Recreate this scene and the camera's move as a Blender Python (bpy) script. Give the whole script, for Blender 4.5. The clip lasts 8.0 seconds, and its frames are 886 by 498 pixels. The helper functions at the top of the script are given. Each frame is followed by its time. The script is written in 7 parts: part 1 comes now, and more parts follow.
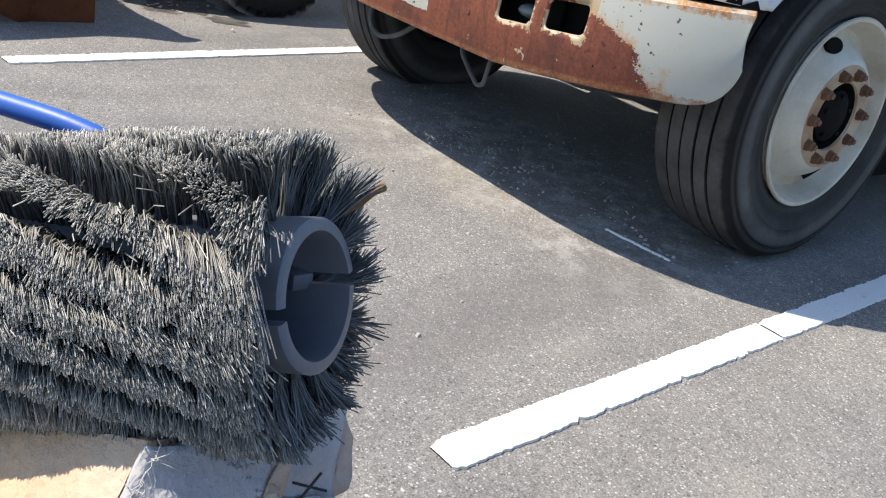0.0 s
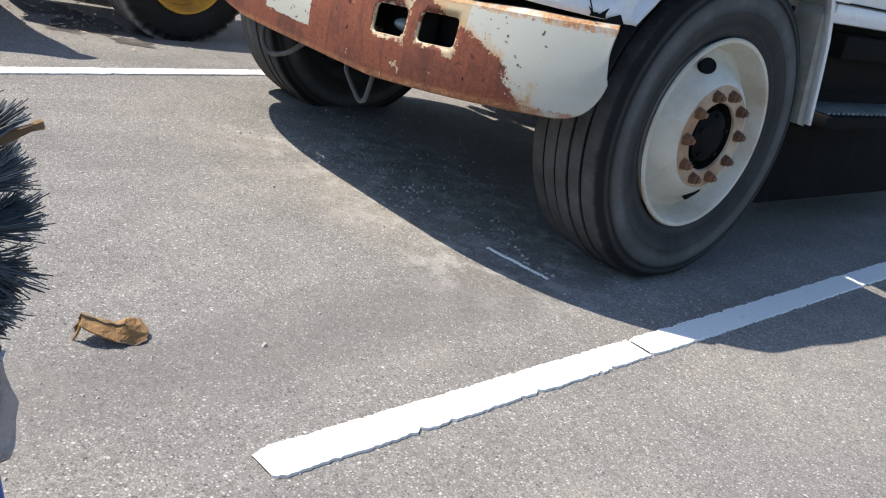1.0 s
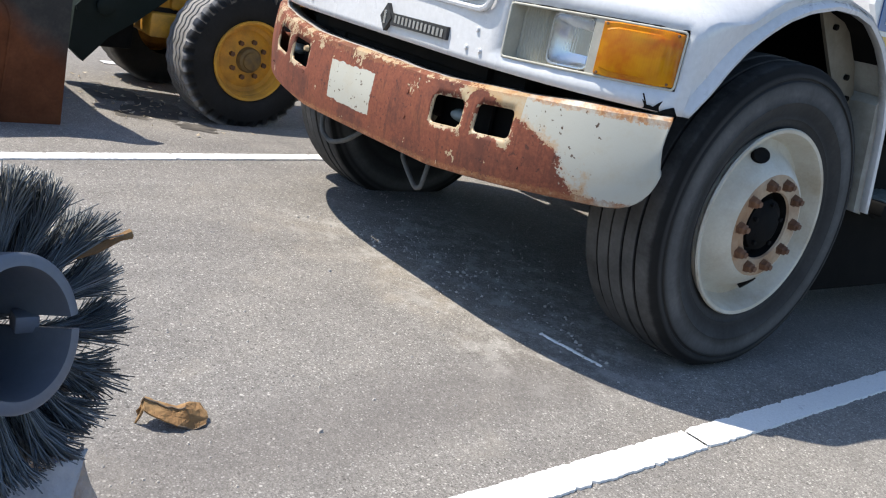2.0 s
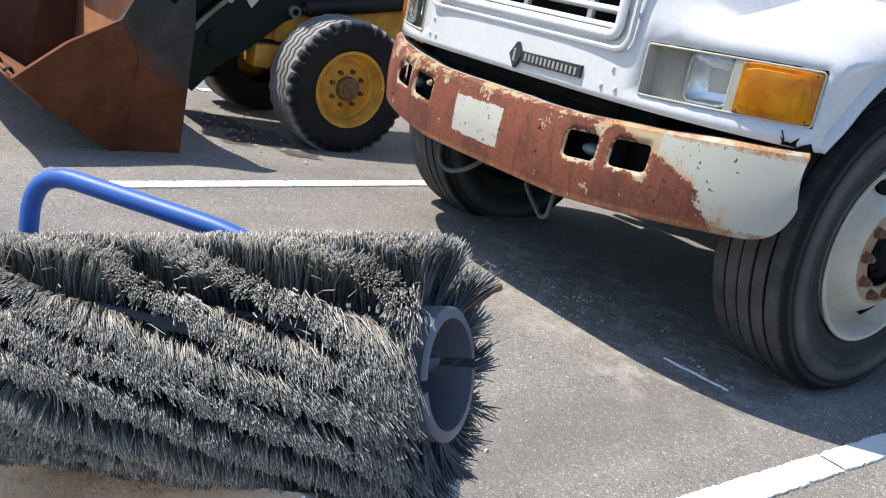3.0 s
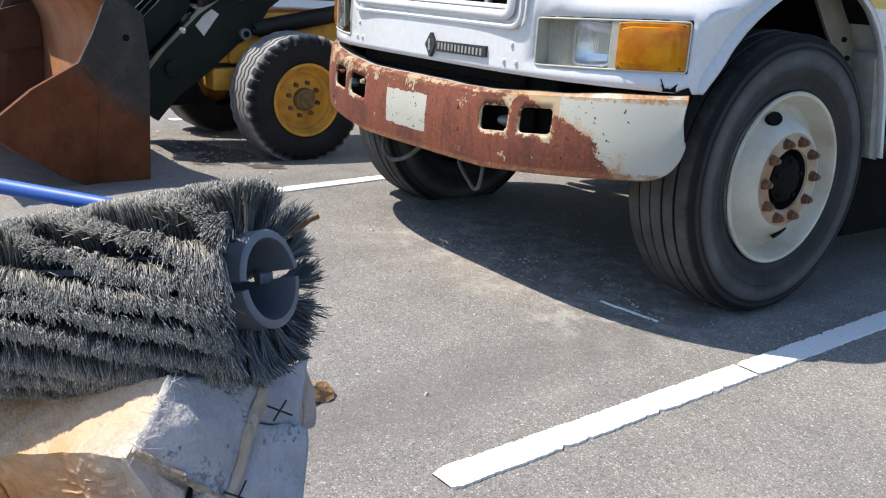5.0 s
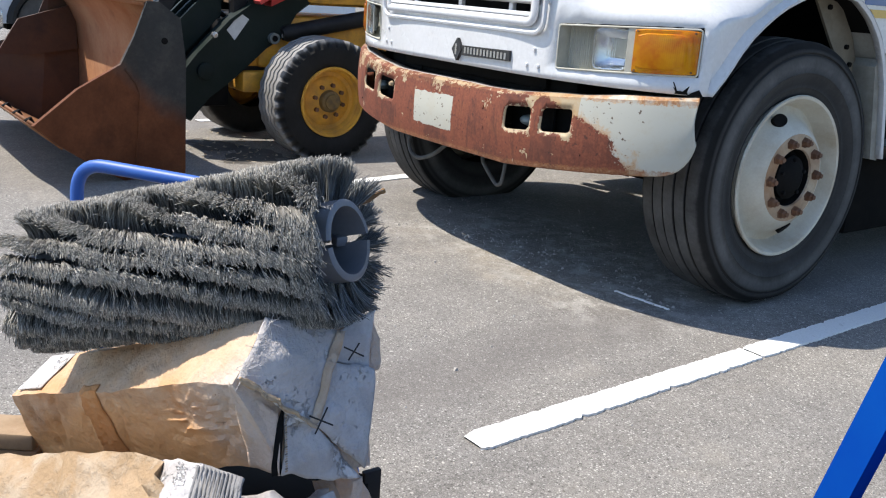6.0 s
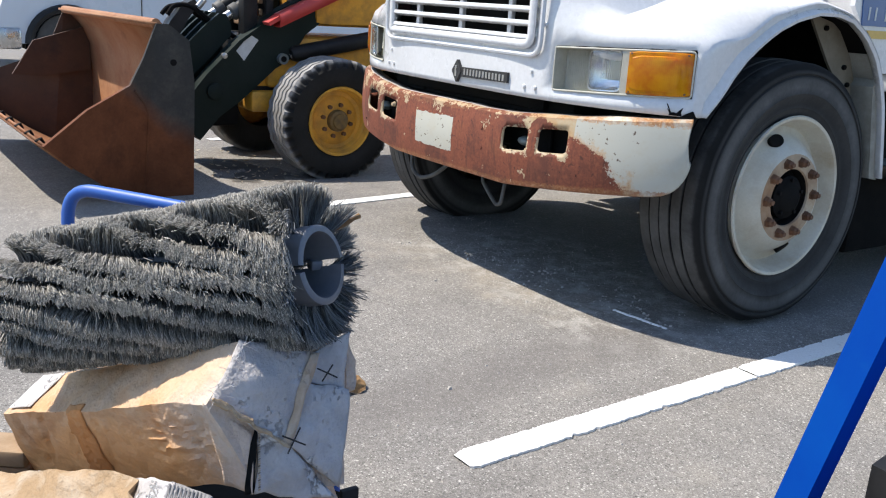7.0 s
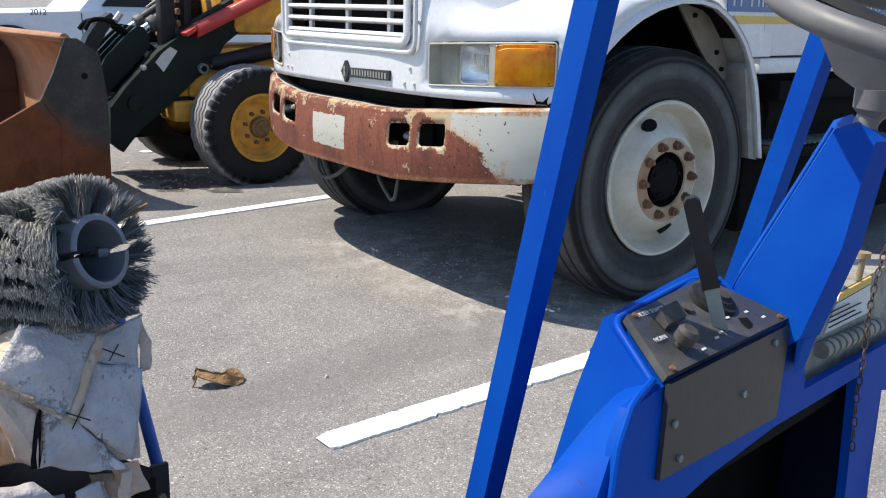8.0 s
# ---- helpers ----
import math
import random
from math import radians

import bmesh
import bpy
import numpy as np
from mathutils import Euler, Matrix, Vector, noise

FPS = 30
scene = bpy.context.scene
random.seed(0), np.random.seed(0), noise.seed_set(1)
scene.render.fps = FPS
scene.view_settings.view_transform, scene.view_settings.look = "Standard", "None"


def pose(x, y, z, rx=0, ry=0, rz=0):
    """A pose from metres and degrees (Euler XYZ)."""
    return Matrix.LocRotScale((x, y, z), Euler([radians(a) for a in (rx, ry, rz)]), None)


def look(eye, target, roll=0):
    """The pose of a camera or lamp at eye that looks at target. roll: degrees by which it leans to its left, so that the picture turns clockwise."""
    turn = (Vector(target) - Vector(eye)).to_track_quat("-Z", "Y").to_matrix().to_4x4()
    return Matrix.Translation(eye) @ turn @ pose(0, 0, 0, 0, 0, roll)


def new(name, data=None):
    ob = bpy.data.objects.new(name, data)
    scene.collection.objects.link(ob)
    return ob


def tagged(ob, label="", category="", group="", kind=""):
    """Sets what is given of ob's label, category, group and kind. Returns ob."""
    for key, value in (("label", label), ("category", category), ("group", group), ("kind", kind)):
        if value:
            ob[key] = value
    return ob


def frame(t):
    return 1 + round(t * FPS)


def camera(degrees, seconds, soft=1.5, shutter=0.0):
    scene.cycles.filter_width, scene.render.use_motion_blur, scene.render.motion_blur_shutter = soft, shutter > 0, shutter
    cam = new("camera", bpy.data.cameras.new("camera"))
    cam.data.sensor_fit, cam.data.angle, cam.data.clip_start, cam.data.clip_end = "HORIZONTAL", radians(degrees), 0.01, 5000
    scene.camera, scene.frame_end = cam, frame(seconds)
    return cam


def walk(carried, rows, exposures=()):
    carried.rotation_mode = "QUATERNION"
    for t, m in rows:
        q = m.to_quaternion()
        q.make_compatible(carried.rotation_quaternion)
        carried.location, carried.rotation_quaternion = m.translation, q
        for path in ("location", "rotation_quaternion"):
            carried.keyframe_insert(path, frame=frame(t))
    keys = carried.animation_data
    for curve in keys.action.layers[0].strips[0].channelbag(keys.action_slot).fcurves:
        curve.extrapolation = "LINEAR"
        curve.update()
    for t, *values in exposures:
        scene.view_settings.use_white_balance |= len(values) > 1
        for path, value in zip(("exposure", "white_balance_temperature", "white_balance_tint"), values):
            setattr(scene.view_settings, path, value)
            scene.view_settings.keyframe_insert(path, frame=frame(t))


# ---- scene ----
cam = camera(51.3, 8.0, 1.15)
PATH = [
    (0, (2.515, -2.821, 1.136), (1.165, -1.601, 0.306), 11.9),
    (0.5, (2.609, -2.66, 1.125), (1.311, -1.34, 0.367), 11.7),
    (1, (2.661, -2.606, 1.087), (1.334, -1.298, 0.361), 13.4),
    (1.2, (2.68, -2.592, 1.098), (1.334, -1.287, 0.403), 12.3),
    (2.3, (2.645, -2.702, 1.125), (1.149, -1.507, 0.546), 13.8),
    (2.5, (2.628, -2.776, 1.132), (1.111, -1.608, 0.555), 14.2),
    (3, (2.587, -2.961, 1.137), (1.066, -1.798, 0.556), 11.9),
    (3.5, (2.595, -2.998, 1.139), (1.071, -1.841, 0.558), 13.1),
    (4, (2.686, -2.989, 1.146), (1.165, -1.825, 0.568), 8.8),
    (4.5, (2.855, -2.964, 1.155), (1.329, -1.805, 0.581), 4.7),
    (4.7, (2.913, -2.912, 1.167), (1.383, -1.764, 0.584), 4.3),
    (5.8, (3.14, -3.118, 1.169), (1.598, -1.981, 0.596), 3.8),
    (6, (3.152, -3.132, 1.175), (1.602, -2.004, 0.606), 4.4),
    (6.5, (3.152, -3.126, 1.19), (1.582, -2.018, 0.635), 5.1),
    (7, (3.22, -3.091, 1.204), (1.639, -1.991, 0.665), 4.1),
    (7.5, (3.382, -2.969, 1.206), (1.804, -1.86, 0.679), 2.3),
    (8, (3.512, -2.868, 1.203), (1.955, -1.728, 0.677), 1.8),
]
walk(cam, [(t, look(eye, target, roll)) for t, eye, target, roll in PATH])

# ---- daylight ----
SUN = Vector((-0.45, -0.47, 1.0)).normalized()
world = bpy.data.worlds.new("sky")
scene.world = world
world.use_nodes = True
wn = world.node_tree.nodes
sky = wn.new("ShaderNodeTexSky")
sky.sky_type, sky.sun_disc = "NISHITA", False
sky.ozone_density, sky.dust_density = 2.2, 0.6
sky.sun_elevation = math.asin(SUN.z)
sky.sun_rotation = math.atan2(SUN.x, SUN.y)
tint = wn.new("ShaderNodeMix")
tint.data_type, tint.blend_type = "RGBA", "MULTIPLY"
tint.inputs[0].default_value, tint.inputs[7].default_value = 1.0, (0.97, 1.0, 1.03, 1)
world.node_tree.links.new(sky.outputs[0], tint.inputs[6])
world.node_tree.links.new(tint.outputs[2], wn["Background"].inputs[0])
wn["Background"].inputs[1].default_value = 0.13
sun = new("sun", bpy.data.lights.new("sun", "SUN"))
sun.data.energy, sun.data.angle, sun.data.color = 4.15, radians(0.53), (1.0, 0.925, 0.82)
sun.matrix_world = look((0, 0, 30), Vector((0, 0, 30)) - SUN)
scene.view_settings.exposure = 0.74


# ---- materials ----
def shader(name, rough=0.5, metal=0.0, coat=0.0):
    m = bpy.data.materials.new(name)
    m.use_nodes = True
    nt = m.node_tree
    b = nt.nodes["Principled BSDF"]
    b.inputs["Roughness"].default_value = rough
    b.inputs["Metallic"].default_value = metal
    b.inputs["Coat Weight"].default_value = coat
    b.inputs["Coat Roughness"].default_value = 0.12
    return m, nt, b


def node(nt, kind, **values):
    n = nt.nodes.new(kind)
    for key, value in values.items():
        key = key.replace("_", " ")
        if key in n.inputs:
            n.inputs[key].default_value = value
    return n


def coords(nt):
    return nt.nodes.new("ShaderNodeTexCoord").outputs["Object"]


def noise_tex(nt, vec, scale, detail=5.0, rough=0.6):
    n = node(nt, "ShaderNodeTexNoise", Scale=scale, Detail=detail, Roughness=rough)
    nt.links.new(vec, n.inputs["Vector"])
    return n.outputs["Fac"]


def ramp(nt, fac, stops):
    r = nt.nodes.new("ShaderNodeValToRGB")
    while len(r.color_ramp.elements) < len(stops):
        r.color_ramp.elements.new(0.5)
    for e, (at, c) in zip(r.color_ramp.elements, stops):
        e.position = at
        e.color = (c, c, c, 1) if isinstance(c, (int, float)) else (*c, 1)
    nt.links.new(fac, r.inputs["Fac"])
    return r.outputs["Color"]


def mix(nt, fac, a, b, mode="MIX"):
    n = nt.nodes.new("ShaderNodeMix")
    n.data_type, n.blend_type = "RGBA", mode
    for sock, v in ((n.inputs[0], fac), (n.inputs[6], a), (n.inputs[7], b)):
        if isinstance(v, (int, float)):
            sock.default_value = v
        elif isinstance(v, tuple):
            sock.default_value = (*v, 1)
        else:
            nt.links.new(v, sock)
    return n.outputs[2]


def calc(nt, op, a, b=0.0, c=0.0):
    n = nt.nodes.new("ShaderNodeMath")
    n.operation = op
    for sock, v in zip(n.inputs, (a, b, c)):
        if isinstance(v, (int, float)):
            sock.default_value = v
        else:
            nt.links.new(v, sock)
    return n.outputs[0]


def bump(nt, b, height, strength, distance):
    n = node(nt, "ShaderNodeBump", Strength=strength, Distance=distance)
    nt.links.new(height, n.inputs["Height"])
    nt.links.new(n.outputs[0], b.inputs["Normal"])


def worn(name, base, dirt, rough=0.5, metal=0.0, coat=0.0, scale=6.0, amount=0.45, fine=120.0, relief=0.0006):
    """A surface with stains at two scales, uneven gloss and fine relief."""
    m, nt, b = shader(name, rough, metal, coat)
    vec = coords(nt)
    big, small = noise_tex(nt, vec, scale, 6), noise_tex(nt, vec, fine, 3)
    where = ramp(nt, big, [(0.42, 0.0), (0.72, amount)])
    col = mix(nt, where, base, dirt)
    col = mix(nt, 0.22, col, ramp(nt, small, [(0.3, 0.55), (0.7, 1.0)]), "MULTIPLY")
    nt.links.new(col, b.inputs["Base Color"])
    nt.links.new(ramp(nt, big, [(0.3, max(0.02, rough - 0.1)), (0.75, min(1.0, rough + 0.18))]), b.inputs["Roughness"])
    bump(nt, b, small, 0.35, relief)
    return m


def make_asphalt():
    """Worn binder with fine aggregate: three sizes of grain, pale chips, tyre-dark patches, dust and a paving seam."""
    m, nt, b = shader("asphalt", 0.9)
    vec = coords(nt)

    def cells(scale):
        v = node(nt, "ShaderNodeTexVoronoi", Scale=scale)
        nt.links.new(vec, v.inputs["Vector"])
        sep = nt.nodes.new("ShaderNodeSeparateColor")
        nt.links.new(v.outputs["Color"], sep.inputs[0])
        return v.outputs["Distance"], sep.outputs[0], sep.outputs[1]
    d0, r0, q0 = cells(300.0)
    d1, r1, q1 = cells(135.0)
    d2, r2, q2 = cells(62.0)
    grain = ramp(nt, r0, [(0.0, (0.155, 0.149, 0.141)), (0.5, (0.216, 0.208, 0.197)), (0.85, (0.262, 0.252, 0.239)), (1.0, (0.35, 0.338, 0.322))])
    col = mix(nt, 0.35, grain, ramp(nt, d0, [(0.25, 1.0), (0.75, 0.6)]), "MULTIPLY")
    patch = noise_tex(nt, vec, 55, 5, 0.7)
    col = mix(nt, 1.0, col, ramp(nt, patch, [(0.30, 0.76), (0.50, 1.0), (0.70, 1.16)]), "MULTIPLY")
    # single stones in the binder: pale ones and dark sockets
    inside1, inside2 = ramp(nt, d1, [(0.30, 1.0), (0.42, 0.0)]), ramp(nt, d2, [(0.20, 1.0), (0.30, 0.0)])
    col = mix(nt, calc(nt, "MULTIPLY", inside1, ramp(nt, r1, [(0.82, 0.0), (0.84, 0.85)])), col, (0.46, 0.45, 0.43))
    col = mix(nt, calc(nt, "MULTIPLY", inside1, ramp(nt, q1, [(0.83, 0.0), (0.85, 0.75)])), col, (0.075, 0.072, 0.070))
    col = mix(nt, calc(nt, "MULTIPLY", inside2, ramp(nt, r2, [(0.965, 0.0), (0.97, 0.8)])), col, (0.52, 0.50, 0.47))
    col = mix(nt, calc(nt, "MULTIPLY", inside2, ramp(nt, q2, [(0.95, 0.0), (0.96, 0.8)])), col, (0.07, 0.065, 0.06))
    stain = noise_tex(nt, vec, 0.9, 7, 0.66)
    col = mix(nt, 0.75, col, ramp(nt, stain, [(0.30, (0.76, 0.76, 0.78)), (0.50, (0.98, 0.97, 0.96)), (0.72, (1.14, 1.12, 1.08))]), "MULTIPLY")
    blot = noise_tex(nt, vec, 7.5, 6, 0.7)
    col = mix(nt, 0.6, col, ramp(nt, blot, [(0.30, 0.82), (0.50, 1.0), (0.70, 1.14)]), "MULTIPLY")
    streak = nt.nodes.new("ShaderNodeMapping")
    streak.inputs["Scale"].default_value = (1.5, 0.20, 1)
    streak.inputs["Rotation"].default_value = (0, 0, radians(-28))
    nt.links.new(vec, streak.inputs["Vector"])
    band = noise_tex(nt, streak.outputs[0], 2.4, 5)
    col = mix(nt, 0.35, col, ramp(nt, band, [(0.36, (0.70, 0.69, 0.685)), (0.54, (1.0, 1.0, 1.0))]), "MULTIPLY")
    dust = noise_tex(nt, vec, 3.1, 8, 0.7)
    col = mix(nt, ramp(nt, dust, [(0.56, 0.0), (0.76, 0.35)]), col, (0.34, 0.31, 0.26))
    xyz = nt.nodes.new("ShaderNodeSeparateXYZ")
    nt.links.new(vec, xyz.inputs[0])

    def strip(nx, ny, c, half, soft, wob):
        d = calc(nt, "ADD", calc(nt, "MULTIPLY", xyz.outputs[0], nx), calc(nt, "MULTIPLY", xyz.outputs[1], ny))
        d = calc(nt, "ADD", calc(nt, "SUBTRACT", d, c), calc(nt, "MULTIPLY", calc(nt, "SUBTRACT", dust, 0.5), wob))
        return ramp(nt, calc(nt, "ABSOLUTE", d), [(half, 1.0), (half + soft, 0.0)])
    seam = strip(1.0, 0.095, 0.903, 0.09, 0.13, 0.25)
    col = mix(nt, calc(nt, "MULTIPLY", seam, 0.40), col, (0.12, 0.110, 0.104))
    along_x = ramp(nt, calc(nt, "ABSOLUTE", calc(nt, "SUBTRACT", xyz.outputs[0], 0.15)), [(0.35, 1.0), (0.8, 0.0)])
    near = strip(-0.294, 0.956, -0.66, 0.06, 0.26, 0.5)
    col = mix(nt, calc(nt, "MULTIPLY", calc(nt, "MULTIPLY", near, along_x), ramp(nt, dust, [(0.38, 0.0), (0.62, 0.32)])), col, (0.38, 0.325, 0.25))
    # pale scuffs and drip stains by the truck's nose
    nose = calc(nt, "MULTIPLY", strip(0.0, 1.0, -0.35, 0.25, 0.35, 0.4), ramp(nt, calc(nt, "ABSOLUTE", calc(nt, "SUBTRACT", xyz.outputs[0], 0.25)), [(0.6, 1.0), (1.1, 0.0)]))
    scuff = noise_tex(nt, vec, 8.5, 8, 0.76)
    col = mix(nt, calc(nt, "MULTIPLY", nose, ramp(nt, scuff, [(0.48, 0.0), (0.60, 0.65)])), col, (0.42, 0.41, 0.39))
    oil = noise_tex(nt, vec, 5.5, 7, 0.75)
    col = mix(nt, ramp(nt, oil, [(0.67, 0.0), (0.76, 0.5)]), col, (0.06, 0.058, 0.056))
    col = mix(nt, 1.0, col, (1.07, 1.06, 1.04), "MULTIPLY")
    nt.links.new(col, b.inputs["Base Color"])
    h = calc(nt, "ADD", calc(nt, "MULTIPLY", d0, -0.35), calc(nt, "ADD", calc(nt, "MULTIPLY", d1, -0.45), calc(nt, "MULTIPLY", patch, 0.9)))
    bump(nt, b, h, 0.7, 0.003)
    return m


def make_line_paint():
    m, nt, b = shader("line_paint", 0.7)
    vec = coords(nt)
    n1, n2 = noise_tex(nt, vec, 26, 8, 0.7), noise_tex(nt, vec, 190, 4)
    col = mix(nt, ramp(nt, n1, [(0.60, 0.0), (0.70, 0.5)]), (0.80, 0.80, 0.78), (0.42, 0.41, 0.39))
    col = mix(nt, 0.3, col, ramp(nt, n2, [(0.3, 0.6), (0.6, 1.0)]), "MULTIPLY")
    nt.links.new(col, b.inputs["Base Color"])
    bump(nt, b, calc(nt, "ADD", n1, n2), 0.6, 0.003)
    return m


def make_bumper_paint():
    """Cream paint that has peeled off to red-brown rust along most of the bumper, with a bare rectangle where a plate hung."""
    m, nt, b = shader("peeling_bumper", 0.55)
    vec = coords(nt)
    xyz = nt.nodes.new("ShaderNodeSeparateXYZ")
    nt.links.new(vec, xyz.inputs[0])
    x, z = xyz.outputs[0], xyz.outputs[2]
    edge, fine = noise_tex(nt, vec, 14, 9, 0.72), noise_tex(nt, vec, 90, 5, 0.7)
    shift = calc(nt, "ADD", calc(nt, "MULTIPLY", calc(nt, "SUBTRACT", edge, 0.5), 0.15), calc(nt, "MULTIPLY", calc(nt, "SUBTRACT", fine, 0.5), 0.16))
    # the far end of the peel runs slantwise down towards the corner
    lim = calc(nt, "SUBTRACT", 0.975, calc(nt, "MULTIPLY", calc(nt, "SUBTRACT", z, 0.50), 0.55))
    lim = calc(nt, "SUBTRACT", lim, calc(nt, "MULTIPLY", calc(nt, "MAXIMUM", calc(nt, "SUBTRACT", z, 0.655), 0.0), 2.0))
    lim = calc(nt, "ADD", lim, shift)
    rust = calc(nt, "LESS_THAN", x, lim)

    def span(v, lo, hi, wob):
        a = calc(nt, "GREATER_THAN", calc(nt, "ADD", v, wob), lo)
        c = calc(nt, "LESS_THAN", calc(nt, "ADD", v, wob), hi)
        return calc(nt, "MULTIPLY", a, c)
    wob = calc(nt, "MULTIPLY", calc(nt, "SUBTRACT", edge, 0.5), 0.035)
    plate = calc(nt, "MULTIPLY", span(x, -0.225, 0.062, wob), span(z, 0.548, 0.690, wob))
    bits = calc(nt, "MULTIPLY", calc(nt, "GREATER_THAN", noise_tex(nt, vec, 19, 6, 0.65), 0.652), calc(nt, "GREATER_THAN", calc(nt, "ABSOLUTE", calc(nt, "SUBTRACT", z, 0.625)), 0.055))
    ax = calc(nt, "ABSOLUTE", x)
    rims = 0.0
    for cx, cz in ((0.4765, 0.663), (0.6675, 0.672)):
        dx = calc(nt, "SUBTRACT", calc(nt, "ABSOLUTE", calc(nt, "SUBTRACT", ax, cx)), 0.0715)
        dz = calc(nt, "SUBTRACT", calc(nt, "ABSOLUTE", calc(nt, "SUBTRACT", z, cz)), 0.047)
        far = calc(nt, "ADD", calc(nt, "MAXIMUM", dx, dz), calc(nt, "MULTIPLY", calc(nt, "SUBTRACT", edge, 0.5), 0.15))
        rims = calc(nt, "ADD", rims, calc(nt, "LESS_THAN", far, -0.002))
    comb = noise_tex(nt, vec, 11, 4, 0.5)
    hang = calc(nt, "GREATER_THAN", calc(nt, "ADD", calc(nt, "SUBTRACT", z, 0.700), calc(nt, "MULTIPLY", calc(nt, "SUBTRACT", comb, 0.60), 0.30)), 0.0)
    hang = calc(nt, "MULTIPLY", hang, calc(nt, "GREATER_THAN", calc(nt, "ADD", edge, calc(nt, "MULTIPLY", fine, 0.3)), 0.66))
    bits = calc(nt, "MAXIMUM", bits, hang)
    keep = calc(nt, "MINIMUM", calc(nt, "ADD", plate, calc(nt, "ADD", bits, rims)), 1.0)
    rust = calc(nt, "MULTIPLY", rust, calc(nt, "SUBTRACT", 1.0, keep))
    top = calc(nt, "GREATER_THAN", calc(nt, "ADD", z, calc(nt, "MULTIPLY", calc(nt, "SUBTRACT", fine, 0.5), 0.05)), calc(nt, "ADD", 0.728, calc(nt, "MULTIPLY", calc(nt, "MAXIMUM", x, 0.0), 0.055)))
    red = ramp(nt, fine, [(0.25, (0.115, 0.029, 0.014)), (0.55, (0.200, 0.055, 0.026)), (0.8, (0.27, 0.088, 0.042))])
    blot = noise_tex(nt, vec, 5.5, 6, 0.68)
    red = mix(nt, ramp(nt, blot, [(0.36, 0.75), (0.52, 0.0)]), red, (0.080, 0.024, 0.014))
    red = mix(nt, ramp(nt, blot, [(0.56, 0.0), (0.72, 0.5)]), red, (0.25, 0.085, 0.032))
    drip = nt.nodes.new("ShaderNodeMapping")
    drip.inputs["Scale"].default_value = (1.0, 1.0, 0.14)
    nt.links.new(vec, drip.inputs["Vector"])
    runs = noise_tex(nt, drip.outputs[0], 42, 5, 0.65)
    red = mix(nt, ramp(nt, runs, [(0.52, 0.0), (0.68, 0.6)]), red, (0.062, 0.020, 0.012))
    pits = noise_tex(nt, vec, 58, 4, 0.6)
    red = mix(nt, ramp(nt, pits, [(0.62, 0.0), (0.67, 0.7)]), red, (0.035, 0.014, 0.010))
    orange = ramp(nt, fine, [(0.3, (0.22, 0.075, 0.022)), (0.52, (0.40, 0.19, 0.07)), (0.7, (0.60, 0.46, 0.27))])
    cream = mix(nt, ramp(nt, edge, [(0.5, 0.0), (0.75, 0.4)]), (0.45, 0.445, 0.385), (0.41, 0.33, 0.21))
    chip = calc(nt, "MULTIPLY", calc(nt, "LESS_THAN", x, 0.76), calc(nt, "SUBTRACT", 1.0, plate))
    cream = mix(nt, calc(nt, "MULTIPLY", chip, ramp(nt, fine, [(0.30, 0.95), (0.70, 0.55)])), cream, (0.43, 0.30, 0.15))
    specks = calc(nt, "GREATER_THAN", noise_tex(nt, vec, 48, 5, 0.6), 0.66)
    cream = mix(nt, calc(nt, "MULTIPLY", specks, calc(nt, "LESS_THAN", x, 1.0)), cream, (0.09, 0.055, 0.035))
    off = calc(nt, "SUBTRACT", x, calc(nt, "ADD", lim, calc(nt, "MULTIPLY", calc(nt, "SUBTRACT", blot, 0.5), 0.5)))
    halo = ramp(nt, calc(nt, "ADD", off, 0.2), [(0.10, 0.0), (0.16, 1.0), (0.20, 1.0), (0.27, 0.0)])
    cream = mix(nt, calc(nt, "MULTIPLY", halo, 0.65), cream, (0.45, 0.24, 0.085))
    col = mix(nt, rust, cream, red)
    col = mix(nt, calc(nt, "MULTIPLY", calc(nt, "MULTIPLY", top, ramp(nt, x, [(0.50, 0.22), (0.80, 1.0)])), ramp(nt, edge, [(0.40, 0.15), (0.56, 0.95)])), col, orange)
    low = calc(nt, "LESS_THAN", calc(nt, "ADD", z, calc(nt, "MULTIPLY", calc(nt, "SUBTRACT", fine, 0.5), 0.05)), calc(nt, "ADD", 0.494, calc(nt, "MULTIPLY", calc(nt, "MAXIMUM", calc(nt, "SUBTRACT", x, 0.4), 0.0), 0.097)))
    col = mix(nt, calc(nt, "MULTIPLY", low, ramp(nt, edge, [(0.40, 0.25), (0.55, 0.9)])), col, mix(nt, 0.5, orange, red))
    # pale paint on the top flange's back, whitened to stand in for its sunlit edge
    x4 = calc(nt, "MULTIPLY", calc(nt, "MULTIPLY", x, x), calc(nt, "MULTIPLY", x, x))
    deep = calc(nt, "SUBTRACT", calc(nt, "ADD", xyz.outputs[1], 0.868), calc(nt, "MULTIPLY", x4, 0.160))
    deep = calc(nt, "ADD", deep, calc(nt, "MULTIPLY", calc(nt, "SUBTRACT", edge, 0.5), 0.03))
    lip = calc(nt, "MULTIPLY", calc(nt, "GREATER_THAN", deep, 0.024), calc(nt, "GREATER_THAN", z, 0.70))
    col = mix(nt, calc(nt, "MULTIPLY", lip, 0.9), col, (0.52, 0.50, 0.46))
    nt.links.new(col, b.inputs["Base Color"])
    nt.links.new(calc(nt, "ADD", 0.42, calc(nt, "MULTIPLY", rust, 0.38)), b.inputs["Roughness"])
